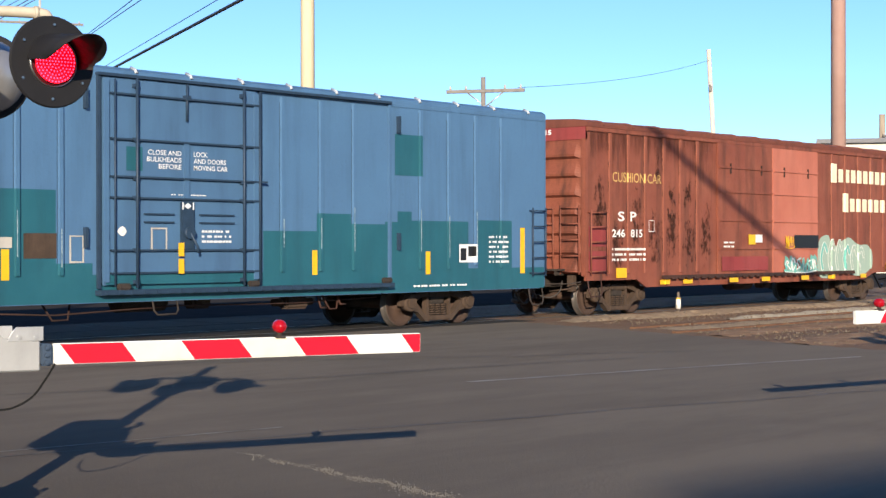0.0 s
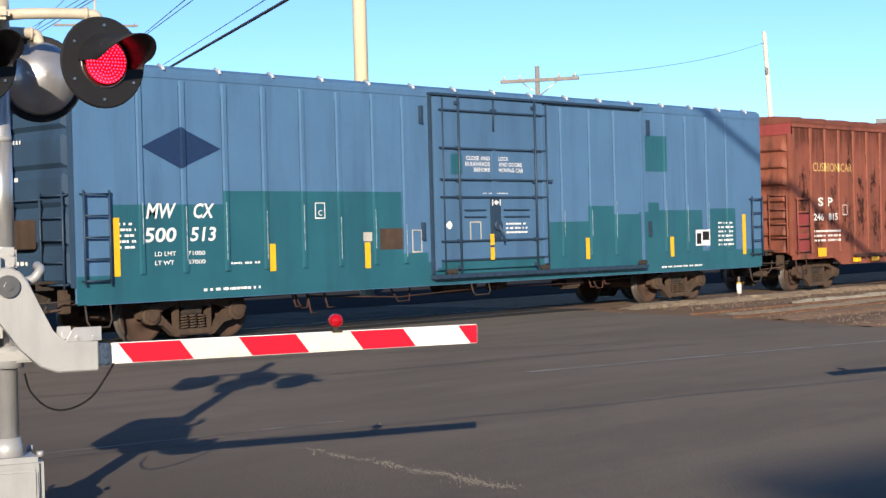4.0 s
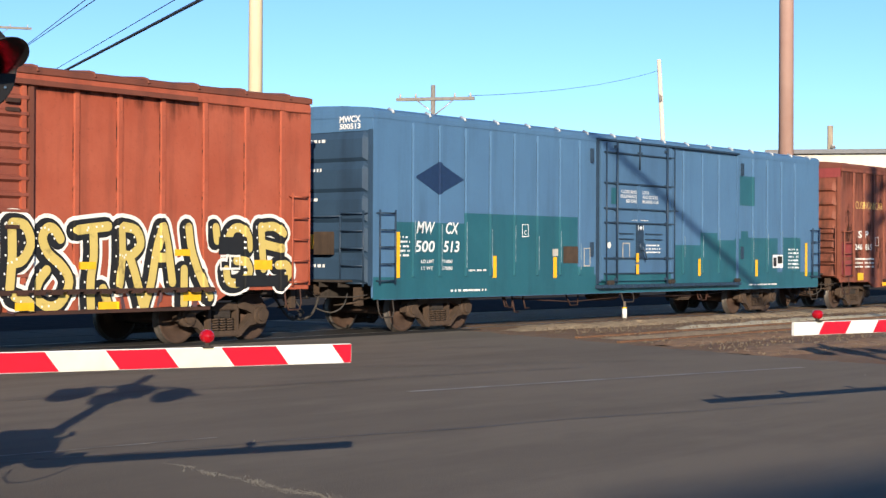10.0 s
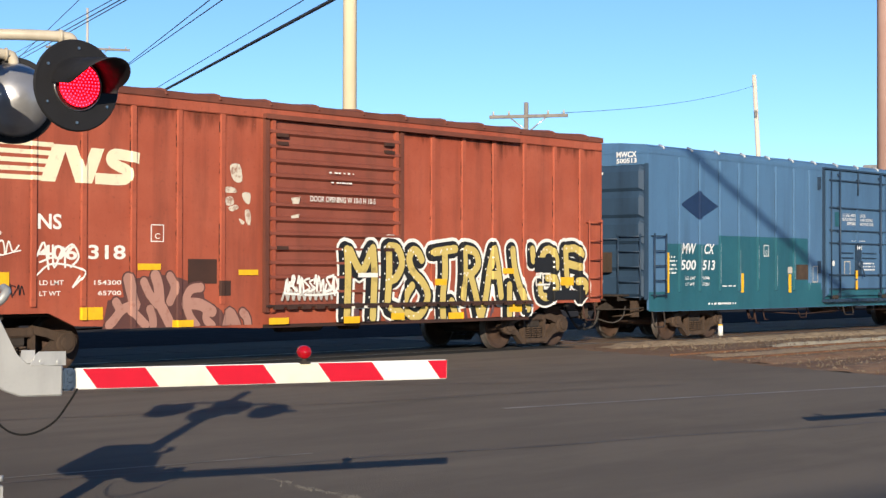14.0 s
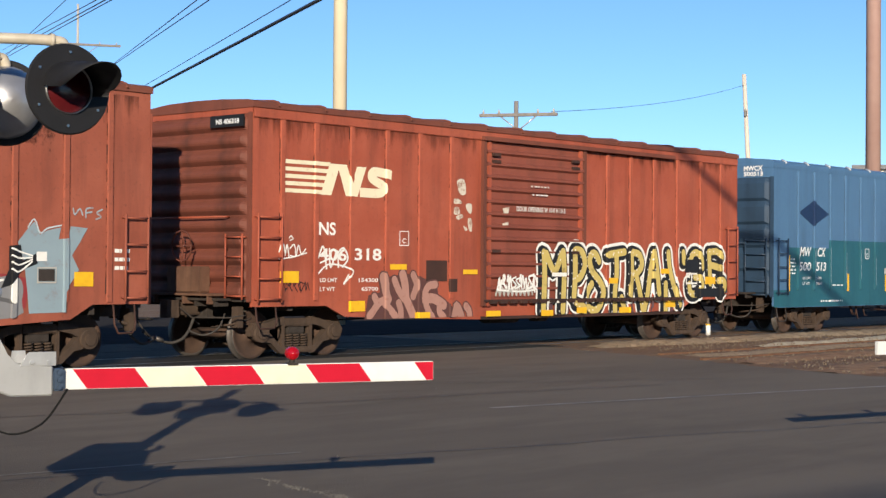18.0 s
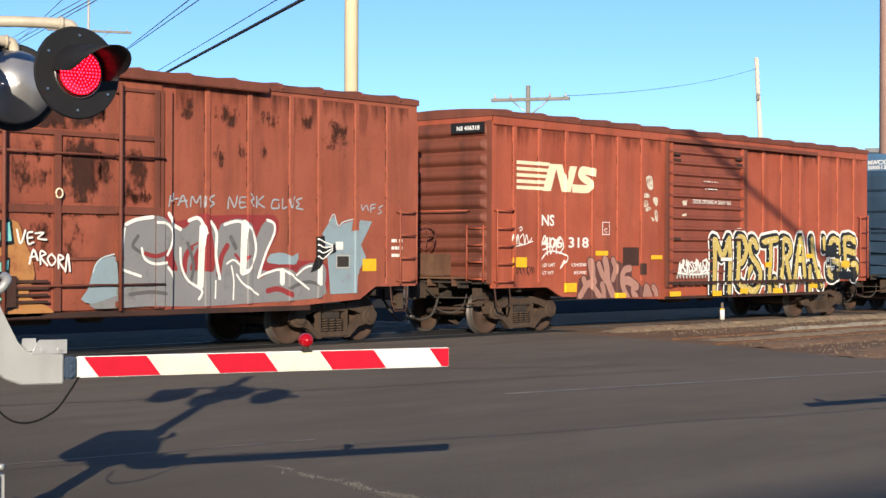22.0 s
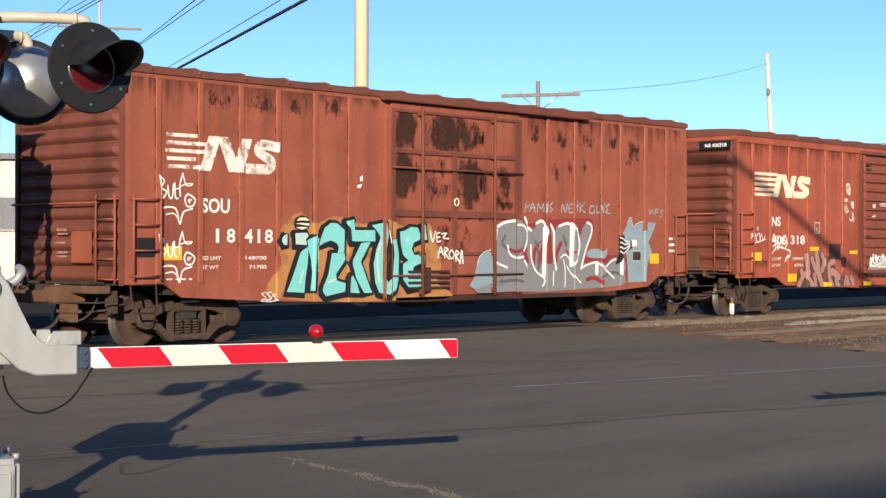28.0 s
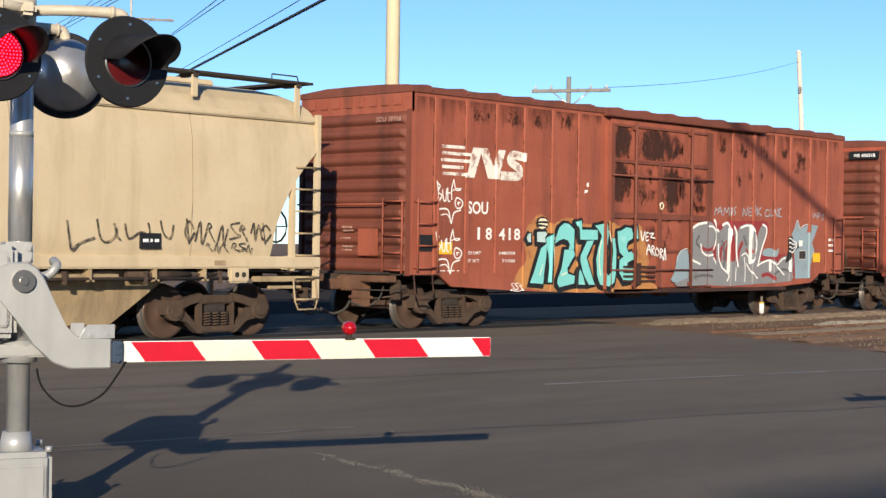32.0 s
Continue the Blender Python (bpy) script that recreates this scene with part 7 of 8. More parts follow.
        bay = part("hopper_bay", bm, TANGRIME, ob, "grimy cream discharge bay")
        bm = bmesh.new()
        box(bm, c - 0.3, 0.42, 0.2, c + 0.75, 2.58, 0.27, 0.01)
        part("gate_frame", bm, TRUCK, bay)
    bm = bmesh.new()
    tube(bm, [(2.0, 0.02, 0.98), (L - 1.6, 0.02, 0.98)], 0.03, 8)
    for i in range(9):
        box(bm, 2.2 + i * 1.45, -0.01, 0.9, 2.26 + i * 1.45, 0.04, 1.1)
    part("brake_pipe", bm, TRUCK, ob)
    bm = bmesh.new()
    box(bm, L - 2.0, -0.05, 0.91, L - 1.6, 0.06, 1.17, 0.03)
    part("jacking_pad", bm, TAN, ob)
    for u0, u1, y, z, h in ((L - 1.42, L - 0.17, 0.06, 0.92, 0.09), (L - 1.05, L - 0.35, 0.1, 0.8, 0.05), (L - 5.6, L - 4.07, 0.06, 0.98, 0.08)):
        bm = bmesh.new()
        box(bm, u0, y, z, u1, y + 0.08, z + h, 0.01)
        part("brake_lever", bm, TANGRIME, ob)
    bm = bmesh.new()
    cyl(bm, (L - 3.9, 0.12, 1.04), (L - 2.7, 0.12, 1.04), 0.06, 14)
    cyl(bm, (L - 2.7, 0.12, 1.04), (L - 2.15, 0.12, 1.04), 0.022, 8)
    part("slack_adjuster", bm, TRUCK, ob)
    for u in (L - 4.65, L - 3.46, L - 2.5):
        bm = bmesh.new()
        box(bm, u, -0.01, 0.94, u + 0.05, 0.2, 1.15, 0.008)
        box(bm, u - 0.05, -0.01, 0.94, u + 0.1, 0.2, 0.98, 0.008)
        part("pipe_hanger", bm, TANGRIME, ob)
    bm = bmesh.new()
    cyl(bm, (L - 1.87, -0.056, 1.04), (L - 1.87, -0.045, 1.04), 0.045, 12)
    part("bearing_cap", bm, DARK, ob)
    bm = bmesh.new()
    cyl(bm, (L - 1.73, -0.056, 1.04), (L - 1.73, -0.045, 1.04), 0.045, 12)
    part("bearing_cap", bm, DARK, ob)
    bm = bmesh.new()
    box(bm, L - 2.31, -0.026, 1.19, L - 2.08, -0.018, 1.27)
    part("stencil_plate", bm, TANGRIME, ob)
    # black tags
    flat = {"ob": ob, "ribs": []}

    def tag(strokes, w, y=-0.012):
        bm = bmesh.new()
        for s in strokes:
            tubepts = smooth(s, 4)
            for q in ribbon(tubepts, w, False):
                bm.faces.new([bm.verts.new((u, ((1.5 - z) * 0.03 - 0.012 if z < 1.5 else -0.006) - y, z)) for u, z, y in q])
        part("spray_tag", bm, smoke, ob, "black spray tag")
    smoke = worn("black_spray", (0.05, 0.042, 0.032), (0.4, 0.31, 0.19), 0.8, 8, lo=0.48, hi=0.6)
    for stroke in ([(10.95, 1.84), (10.99, 1.61), (11.03, 1.42), (11.17, 1.52), (11.42, 1.6)],
                   [(11.48, 1.87), (11.52, 1.66), (11.59, 1.55), (11.72, 1.56), (11.83, 1.69), (11.78, 1.81)],
                   [(11.79, 1.81), (11.83, 1.65), (11.89, 1.58)],
                   [(11.98, 1.81), (12.01, 1.66), (12.07, 1.6), (12.24, 1.69), (12.34, 1.69)],
                   [(12.41, 1.83), (12.45, 1.66)],
                   [(12.64, 1.87), (12.68, 1.72), (12.75, 1.63), (12.84, 1.63), (12.88, 1.81)]):
        tag([stroke], 0.036)
    scribble(flat, 13.08, 1.6, 14.86, 1.86, smoke, 0.036, 8, 65)
    scribble(flat, 13.5, 1.43, 14.5, 1.55, smoke, 0.02, 6, 64)
    bm = bmesh.new()
    box(bm, L - 3.74, -0.02, 1.45, L - 3.36, 0.02, 1.69)
    lab = part("stencil_board", bm, BLACK, ob, "black stencil board")
    bm = bmesh.new()
    for x, w in ((L - 3.7, 0.1), (L - 3.56, 0.04), (L - 3.48, 0.08)):
        box(bm, x, -0.026, 1.55, x + w, -0.021, 1.6)
    part("stencil", bm, WHITE_CLEAN, lab)
    bm = bmesh.new()
    box(bm, 2.6, 1.2, 0.75, L - 2.6, 1.8, 1.05)
    part("centre_sill", bm, DARK, ob)
    truck(car, L - 1.92)
    truck(car, 1.92)


maroon_car()
blue_car()
red_car()
brown_car()
hopper_car()


# ---- ground, road, tracks ----
bm = bmesh.new()
box(bm, -900, -900, -0.6, 1500, 1500, -0.01)
tagged(part("ground", bm, DIRT), "rusty brown dirt with fine gravel", "ground", kind="structure")
bm = bmesh.new()
edge = [(-120, -80), (90, -80), (90, 2), (30, 6.6), (21.7, 8.7), (22.3, 11.2), (23.9, 15.2), (25.0, 17.9), (25.5, 19.4), (26.8, 24), (32, 60), (-120, 60)]
rng = random.Random(4)
road_rim = []
for (ax, ay), (bx, by) in zip(edge, edge[1:] + edge[:1]):
    n = 14 if 5 < ay < 22 and ax > 10 and by < 26 else 1
    for k in range(n):
        road_rim.append((ax + (bx - ax) * k / n + (rng.uniform(-0.12, 0.12) if n > 1 else 0), ay + (by - ay) * k / n + (rng.uniform(-0.1, 0.1) if n > 1 else 0)))
lo = [bm.verts.new((x, y, -0.3)) for x, y in road_rim]
hi = [bm.verts.new((x, y, 0.0)) for x, y in road_rim]
bm.faces.new(hi)
for i in range(len(lo)):
    bm.faces.new((lo[i], lo[(i + 1) % len(lo)], hi[(i + 1) % len(lo)], hi[i]))
road = tagged(part("road", bm, ASPHALT), "dark worn asphalt of the level crossing", "road", kind="structure")

PAINTLINE = worn("road_paint", (0.3, 0.28, 0.25), (0.12, 0.103, 0.088), 1.0, 1.2, lo=0.42, hi=0.6)
SEAM = worn("tar_seam", (0.05, 0.045, 0.041), (0.13, 0.11, 0.09), 0.9, 1.5, lo=0.4, hi=0.6)


def strip(name, pts, w, z, m, label):
    bm = bmesh.new()
    for q in ribbon(pts, w, False):
        bm.faces.new([bm.verts.new((p[0], p[1], z)) for p in q])
    o = part(name, bm, m, road, label)
    return o


strip("lane_line", [(13.9, 11.56), (16.27, 11.03), (18.23, 10.57), (20.5, 10.0)], 0.11, 0.004, PAINTLINE, "worn white paint line")
strip("lane_line", [(5.2, 10.62), (6.67, 10.37), (7.99, 10.14), (9.3, 9.9)], 0.035, 0.004, PAINTLINE, "thin worn paint line")
for k, pts in enumerate((((9.5, 18.0), (14.77, 15.87), (17.57, 13.8), (21.0, 12.0)), ((8.0, 14.8), (11.37, 13.69), (15.43, 13.0), (19.0, 12.2)), ((4.0, 10.9), (8.83, 9.48), (12.55, 8.47), (16.5, 7.3)), ((12, 18.8), (18, 17.2), (23.5, 15.9)))):
    fine = []
    rng = random.Random(k)
    for (ax, ay), (bx, by) in zip(pts, pts[1:]):
        for j in range(6):
            fine.append((ax + (bx - ax) * j / 6 + rng.uniform(-0.05, 0.05), ay + (by - ay) * j / 6 + rng.uniform(-0.05, 0.05)))
    strip("tar_seam", fine, 0.045, 0.003, SEAM, "dark tar seam")
GRIT = plain("grit", (0.21, 0.19, 0.16), 0.95, vary=0.25, scale=60)
rng = random.Random(9)
bm = bmesh.new()
for i in range(1500):
    f = rng.random() ** 0.7
    if math.sin(f * 31) + math.sin(f * 73 + 1) + 2.4 * f < rng.uniform(-1.2, 2.2):
        continue
    x, y = 7.95 - 0.6 * f + 0.03 * math.sin(f * 19) + rng.gauss(0, 0.02 + 0.07 * f * rng.random()), 8.95 - 2.6 * f + rng.uniform(-0.05, 0.05)
    s = rng.uniform(0.003, 0.009)
    v = [bm.verts.new((x + s * a, y + s * b, c * s)) for a, b, c in ((1, 0.2, 0), (-0.4, 1, 0), (-0.8, -0.7, 0), (rng.uniform(-0.3, 0.3), 0.1, rng.uniform(0.7, 1.2)))]
    for t in ((0, 1, 3), (1, 2, 3), (2, 0, 3)):
        bm.faces.new([v[k] for k in t])
for i in range(16):
    x, y, s = rng.uniform(5, 22), rng.uniform(7, 18), rng.uniform(0.008, 0.02)
    v = [bm.verts.new((x + s * a, y + s * b, c * s)) for a, b, c in ((1, 0.2, 0), (-0.4, 1, 0), (-0.8, -0.7, 0), (0.1, 0.1, 1))]
    for t in ((0, 1, 3), (1, 2, 3), (2, 0, 3)):
        bm.faces.new([v[k] for k in t])
tagged(part("gravel", bm, GRIT), "pale loose gravel along a pavement joint", "gravel", kind="stuff")


# added dark sheets that give the shade under the train as ground colour
bm = bmesh.new()
for i in range(36):
    for y0, y1 in ((20.1, 20.8), (20.95, 22.23), (22.38, 24.0), (24.05, 26.5)):
        box(bm, -60 + i * 2.4, y0, -0.05, -57.62 + i * 2.4, y1, 0.004, 0.003)
tagged(part("shade_sheet", bm, SHADE_SHEETS), "dark sheets added between the rails as train shade", "crossing panel", kind="structure")


# ballast colour lowered to hold the shade beneath the train
bm = bmesh.new()
box(bm, 26.75, 20.1, -0.2, 160, 26.5, -0.012)
tagged(part("track_bed", bm, weathered("shaded_ballast", (0.045, 0.039, 0.035), (0.022, 0.019, 0.017), (0.062, 0.053, 0.046), 0.95, scale=3, gloss=0.05)), "ballast under the train with shade in its colour", "track bed", kind="structure")
# far road: the shade behind the train is put into its colour
bm = bmesh.new()
box(bm, -120, 26.52, -0.2, 31, 59, 0.004)
box(bm, 31, 26.52, -0.2, 160, 40, 0.004)
tagged(part("road", bm, weathered("shaded_far_road", (0.052, 0.049, 0.048), (0.034, 0.032, 0.031), (0.066, 0.062, 0.06), 0.95, scale=1.5, gloss=0.0)), "road beyond the tracks, darkened as train shade", "road", kind="structure")


def rail_line(y, x0, x1, top, label):
    bm = bmesh.new()
    pr = [(-0.035, top), (0.035, top), (0.035, top - 0.04), (0.01, top - 0.06), (0.01, top - 0.14), (0.07, top - 0.16), (-0.07, top - 0.16), (-0.01, top - 0.14), (-0.01, top - 0.06), (-0.035, top - 0.04)]
    a = [bm.verts.new((x0, y + py, pz)) for py, pz in pr]
    b = [bm.verts.new((x1, y + py, pz)) for py, pz in pr]
    bm.faces.new(a)
    bm.faces.new(b)
    for i in range(10):
        bm.faces.new((a[i], a[(i + 1) % 10], b[(i + 1) % 10], b[i]))
    return tagged(part("rail", bm, RAILRUST if "rusty" in label else RIM), label, "rail", "rails", "structure")


for y in (20.87, 22.3):
    rail_line(y, -150, 300, 0.003, "steel running rail under the train")
for y in (15.35, 16.79):
    rail_line(y, 24.2 if y < 16 else 25.0, 220, 0.025, "rusty rail of the siding")
bm = bmesh.new()
box(bm, -0.11, 14.8, -0.16, 0.11, 17.4, -0.02, 0.01)
tie = tagged(part("railway_tie", bm, TIMBER), "half-buried weathered timber tie", "railway tie", "ties of the siding")
tie.location = (25.6, 0, 0)
for i in range(1, 44):
    copy_thing(tie, pose(25.6 + i * 0.56, rng.uniform(-0.1, 0.1), rng.uniform(-0.035, 0.0), 0, 0, rng.uniform(-1.5, 1.5)))
PALEDIRT = weathered("pale_gravel_strip", (0.36, 0.31, 0.22), (0.12, 0.08, 0.05), (0.5, 0.45, 0.34), 0.95, scale=4.5, streak=0.3, spots=0.9)
TANDIRT = weathered("tan_dirt", (0.27, 0.19, 0.115), (0.09, 0.058, 0.036), (0.4, 0.31, 0.2), 0.95, scale=3.2, streak=0.7, spots=0.9, relief=0.6)
RUSTDIRT = weathered("orange_dirt", (0.23, 0.12, 0.06), (0.075, 0.045, 0.028), (0.34, 0.22, 0.125), 0.95, scale=2.6, streak=0.7, spots=0.9, relief=0.6)


STONES = weathered("brown_ballast", (0.2, 0.14, 0.09), (0.05, 0.035, 0.025), (0.38, 0.31, 0.22), 0.95, scale=9, streak=0.4, spots=0.7)


def berm(x0, x1, y0, y1, h, m, name, label, seed):
    """A low uneven bank of dirt that lies along the track."""
    rng = random.Random(seed)
    bm = bmesh.new()
    nx, ny = int((x1 - x0) * 6), 9
    rows = []
    for i in range(nx + 1):
        x = x0 + (x1 - x0) * i / nx
        taper = min(1, (x - x0) / 1.2)
        off = 0.12 * math.sin(x * 0.9 + seed) + 0.07 * math.sin(x * 2.3)
        row = []
        for j in range(ny + 1):
            f = j / ny
            z = h * math.sin(math.pi * f) ** 0.6 * taper * rng.uniform(0.55, 1.2) + 0.012 * rng.uniform(-1, 1)
            row.append(bm.verts.new((x + rng.uniform(-0.05, 0.05), y0 + (y1 - y0) * f + off * (0.4 + 0.6 * taper) + rng.uniform(-0.04, 0.04), -0.075 + 0.08 * math.sin(math.pi * f) + z)))
        rows.append(row)
    for p, q in zip(rows, rows[1:]):
        for j in range(ny):
            bm.faces.new((p[j], p[j + 1], q[j + 1], q[j])).smooth = rng.random() < 0.7
    return tagged(part(name, bm, m), label, name.replace("_", " "), kind="structure")


berm(29.5, 75, 17.0, 17.75, 0.05, PALEDIRT, "gravel_strip", "pale gravel strip beside the siding", 1)
berm(26.4, 75, 18.75, 20.05, 0.07, TANDIRT, "dirt_bank", "tan dirt bank along the running rail", 2)
berm(23.9, 60, 13.6, 15.2, 0.03, RUSTDIRT, "dirt_bank", "orange-brown dirt bank beside the siding", 3)
berm(22.6, 50, 10.9, 13.3, 0.02, RUSTDIRT, "dirt_bank", "orange-brown dirt bank beside the road", 4)
berm(25.2, 70, 15.5, 16.7, 0.02, TANDIRT, "dirt_bank", "tan dirt between the siding rails", 5)
bm = bmesh.new()
for i in range(4200):
    x, y, s = 22.5 + 26 * rng.random() ** 1.4, rng.uniform(11.5, 20), rng.uniform(0.01, 0.03)
    if x < 21.3 + (y - 8.7) * 0.5:
        continue
    v = [bm.verts.new((x + s * a, y + s * b, (0.03 if y > 17 else 0.005) + c * s)) for a, b, c in ((1, 0.2, -1), (-0.4, 1, 0), (-0.8, -0.7, 0), (rng.uniform(-0.3, 0.3), 0.1, rng.uniform(0.6, 1.2)))]
    for t in ((0, 1, 3), (1, 2, 3), (2, 0, 3)):
        bm.faces.new([v[k] for k in t])
tagged(part("ballast", bm, STONES), "rust-stained brown ballast stones round the siding", "ballast", kind="stuff")
stub = thing("marker_post", "short post with a white reflective sleeve", "marker post", 30.68, 19.3, -0.06)
bm = bmesh.new()
cyl(bm, (0, 0, 0), (0, 0, 0.58), 0.03, 10)
for i in range(7):
    cyl(bm, (0.1 * math.cos(i), 0.1 * math.sin(i), 0), (0.16 * math.cos(i), 0.16 * math.sin(i), 0.13 + 0.02 * (i % 3)), 0.03, 6, 0.008)
part("post", bm, DARKWOOD, stub)
bm = bmesh.new()
cyl(bm, (0, 0, 0.2), (0, 0, 0.42), 0.055, 12)
part("sleeve", bm, SIGWHITE, stub, "white sleeve")
bm = bmesh.new()
cyl(bm, (0, 0, 0.42), (0, 0, 0.45), 0.053, 12)
part("band", bm, YELLOW, stub, "yellow band")


# ---- crossing signals ----
flashing = []


def lamp(sig, x, y, z, face, phase, name="signal_lamp"):
    """Round lamp; face -1 looks towards -y."""
    bm = bmesh.new()
    lathe(bm, [(0.128, 0.012), (0.24, 0.012), (0.248, 0.0), (0.24, -0.012), (0.128, -0.012), (0.128, 0.012)], 40)
    d = part(name, bm, HOOD, sig, "black round signal lamp")
    for p in d.data.polygons:
        p.use_smooth = False
    d.location = (x, y, z)
    d.rotation_euler = (0, 0, radians(14) if face < 0 else math.pi)
    for k in range(6):
        b2 = bmesh.new()
        a = k * math.pi / 3 + 0.5
        cyl(b2, (0.2 * math.cos(a), -0.022, 0.2 * math.sin(a)), (0.2 * math.cos(a), -0.01, 0.2 * math.sin(a)), 0.008, 6)
        part("bolt", b2, STEEL, d)
    b2 = bmesh.new()
    lathe(b2, [(0.21, 0.012)] + [(0.21 * math.cos(a * 0.157), 0.012 + 0.2 * math.sin(a * 0.157)) for a in range(1, 11)], 32)
    part("shell", b2, CHROME, d, "polished rear shell")
    b2 = bmesh.new()
    lathe(b2, [(0.0001, -0.035), (0.05, -0.033), (0.095, -0.025), (0.13, -0.008)], 32)
    part("lens", b2, LENS, d, "dark red lens")
    b2 = bmesh.new()
    lathe(b2, [(0.129, -0.01), (0.134, -0.03), (0.139, -0.01)], 36)
    part("rim", b2, STEEL, d)
    # hood: a long tunnel visor, open below
    b2 = bmesh.new()
    n = 30
    rings = []
    for i in range(n + 1):
        a = math.radians(-12 + 190 * i / n)
        reach = 0.17 + 0.27 * max(0, math.sin(a)) ** 0.6
        rings.append([b2.verts.new((r * math.cos(a), -0.012 - h, r * math.sin(a) - 0.1 * h)) for r, h in ((0.15, 0.0), (0.15, reach * 0.5), (0.15, reach), (0.145, reach), (0.145, 0.0))])
    for p, q in zip(rings, rings[1:]):
        for k in range(4):
            b2.faces.new((p[k], p[k + 1], q[k + 1], q[k])).smooth = True
    part("visor", b2, HOOD, d)
    # light-emitting board: the lamp flashes as it comes forward of the lens and goes back behind it
    b2 = bmesh.new()
    lathe(b2, [(0.0001, 0.0), (0.118, 0.002)], 28)
    for ring in range(7):
        k = max(1, ring * 6)
        for i in range(k):
            a = 2 * math.pi * i / k
            c = (0.0182 * ring * math.cos(a), 0.0182 * ring * math.sin(a))
            v = [b2.verts.new((c[0] + 0.005 * math.cos(j * 1.047), -0.004, c[1] + 0.005 * math.sin(j * 1.047))) for j in range(6)]
            b2.faces.new(v)
    led = part("led_board", b2, LEDGLOW, d, "red light-emitting board")
    led.data.materials.append(LEDS)
    for i, p in enumerate(led.data.polygons):
        if p.center.y < -0.003:
            p.material_index = 1
    flashing.append((led, phase))
    return d


def arm_lamp(parent, x, z, lit=True):
    bm = bmesh.new()
    lathe(bm, [(0.0001, -0.05), (0.03, -0.042), (0.04, -0.02), (0.04, 0.02), (0.03, 0.042), (0.0001, 0.05)], 10)
    o = part("arm_lamp", bm, ARMRED, parent, "small red lamp")
    o.location = (x, 0, z + 0.062)
    b2 = bmesh.new()
    cyl(b2, (0, 0, -0.062), (0, 0, -0.03), 0.018, 8)
    box(b2, -0.03, -0.03, -0.068, 0.03, 0.03, -0.055)
    part("bracket", b2, DARK, o)


ARMRED = glow("arm_lamp_red", (0.32, 0.004, 0.01), 0.16)
ARMRED.node_tree.nodes["Principled BSDF"].inputs["Roughness"].default_value = 0.08


def crossing_signal(mx, my, arm_at, turn, length, reds, lamps_at, label, phase, flip=False):
    sig = thing("crossing_signal", label, "crossing signal", mx, my, 0, "crossing signals")
    sig.rotation_euler = (0, 0, turn)
    bm = bmesh.new()
    cyl(bm, (0, 0, 0.3), (0, 0, 3.3), 0.063, 24)
    off = 0.0 if flip else 0.018
    part("mast", bm, SHEET, sig, "galvanised steel mast").location.x = off
    bm = bmesh.new()
    cyl(bm, (0, 0, 2.13), (0, 0, 2.16), 0.066, 24)
    part("collar", bm, ALU, sig).location.x = off
    bm = bmesh.new()
    cyl(bm, (0, 0, 1.56), (0, 0, 2.14), 0.0655, 24)
    part("reflective_sleeve", bm, SHEET, sig, "worn silver sheeting round the mast").location.x = off
    bm = bmesh.new()
    box(bm, -0.1, -0.1, 1.43, 0.06, 0.1, 1.555, 0.012)
    for zz in (1.46, 1.52):
        cyl(bm, (-0.07, -0.115, zz), (-0.07, -0.1, zz), 0.014, 6)
        cyl(bm, (0.03, -0.115, zz), (0.03, -0.1, zz), 0.014, 6)
    part("upper_clamp", bm, ALU, sig).location.x = off
    bm = bmesh.new()
    tube(bm, smooth([(0.1, -0.05, 1.36), (0.17, -0.05, 1.38), (0.21, -0.04, 1.43), (0.21, 0.05, 1.45)], 4), 0.026, 10)
    part("conduit_elbow", bm, ALU, sig)
    # base casting with cover plate
    bm = bmesh.new()
    box(bm, -0.17, -0.17, 0.0, 0.17, 0.17, 0.42, 0.03)
    box(bm, -0.21, -0.21, 0.0, 0.21, 0.21, 0.06, 0.01)
    cyl(bm, (0, 0, 0.4), (0, 0, 0.52), 0.1, 20, 0.075)
    base = part("base", bm, ALU, sig, "cast aluminium junction base")
    base.location.x = off * 0.7
    bm = bmesh.new()
    box(bm, -0.13, -0.2, 0.05, 0.13, -0.165, 0.36, 0.015)
    part("cover", bm, ALU, base)
    for x in (-0.15, 0.15):
        for y in (-0.15, 0.15):
            bm = bmesh.new()
            cyl(bm, (x, y, 0.42), (x, y, 0.45), 0.02, 6)
            part("bolt", bm, ALU, base)
    # gate mechanism and its clamp
    bm = bmesh.new()
    s = -1 if not flip else 1
    box(bm, min(s * 0.02, s * 0.42), -0.2, 1.04, max(s * 0.02, s * 0.42), 0.2, 1.54, 0.03)
    mech = part("gate_mechanism", bm, ALU, sig, "grey cast gate mechanism housing")
    bm = bmesh.new()
    box(bm, min(s * 0.07, s * 0.38), -0.225, 1.1, max(s * 0.07, s * 0.38), -0.198, 1.48, 0.01)
    part("cover", bm, ALU, mech)
    bm = bmesh.new()
    cyl(bm, (0, 0, 0.9), (0, 0, 1.02), 0.1, 20)
    box(bm, -0.14, -0.1, 0.93, 0.14, 0.1, 1.0, 0.01)
    part("clamp", bm, ALU, sig).location.x = off
    # arm carrier in the plane of the arm
    carrier = bmesh.new()
    k = -1 if flip else 1
    out = [(-0.17, 0.06), (-0.06, 0.1), (0.02, 0.1), (0.07, 0.075), (0.11, 0.02), (0.17, -0.12), (0.225, -0.25), (0.28, -0.305), (0.475, -0.31), (0.475, -0.475), (0.25, -0.475), (0.16, -0.44), (0.06, -0.34), (-0.04, -0.2), (-0.16, -0.06)]
    slab(carrier, [(k * a, b) for a, b in out], -0.045, 0.045)
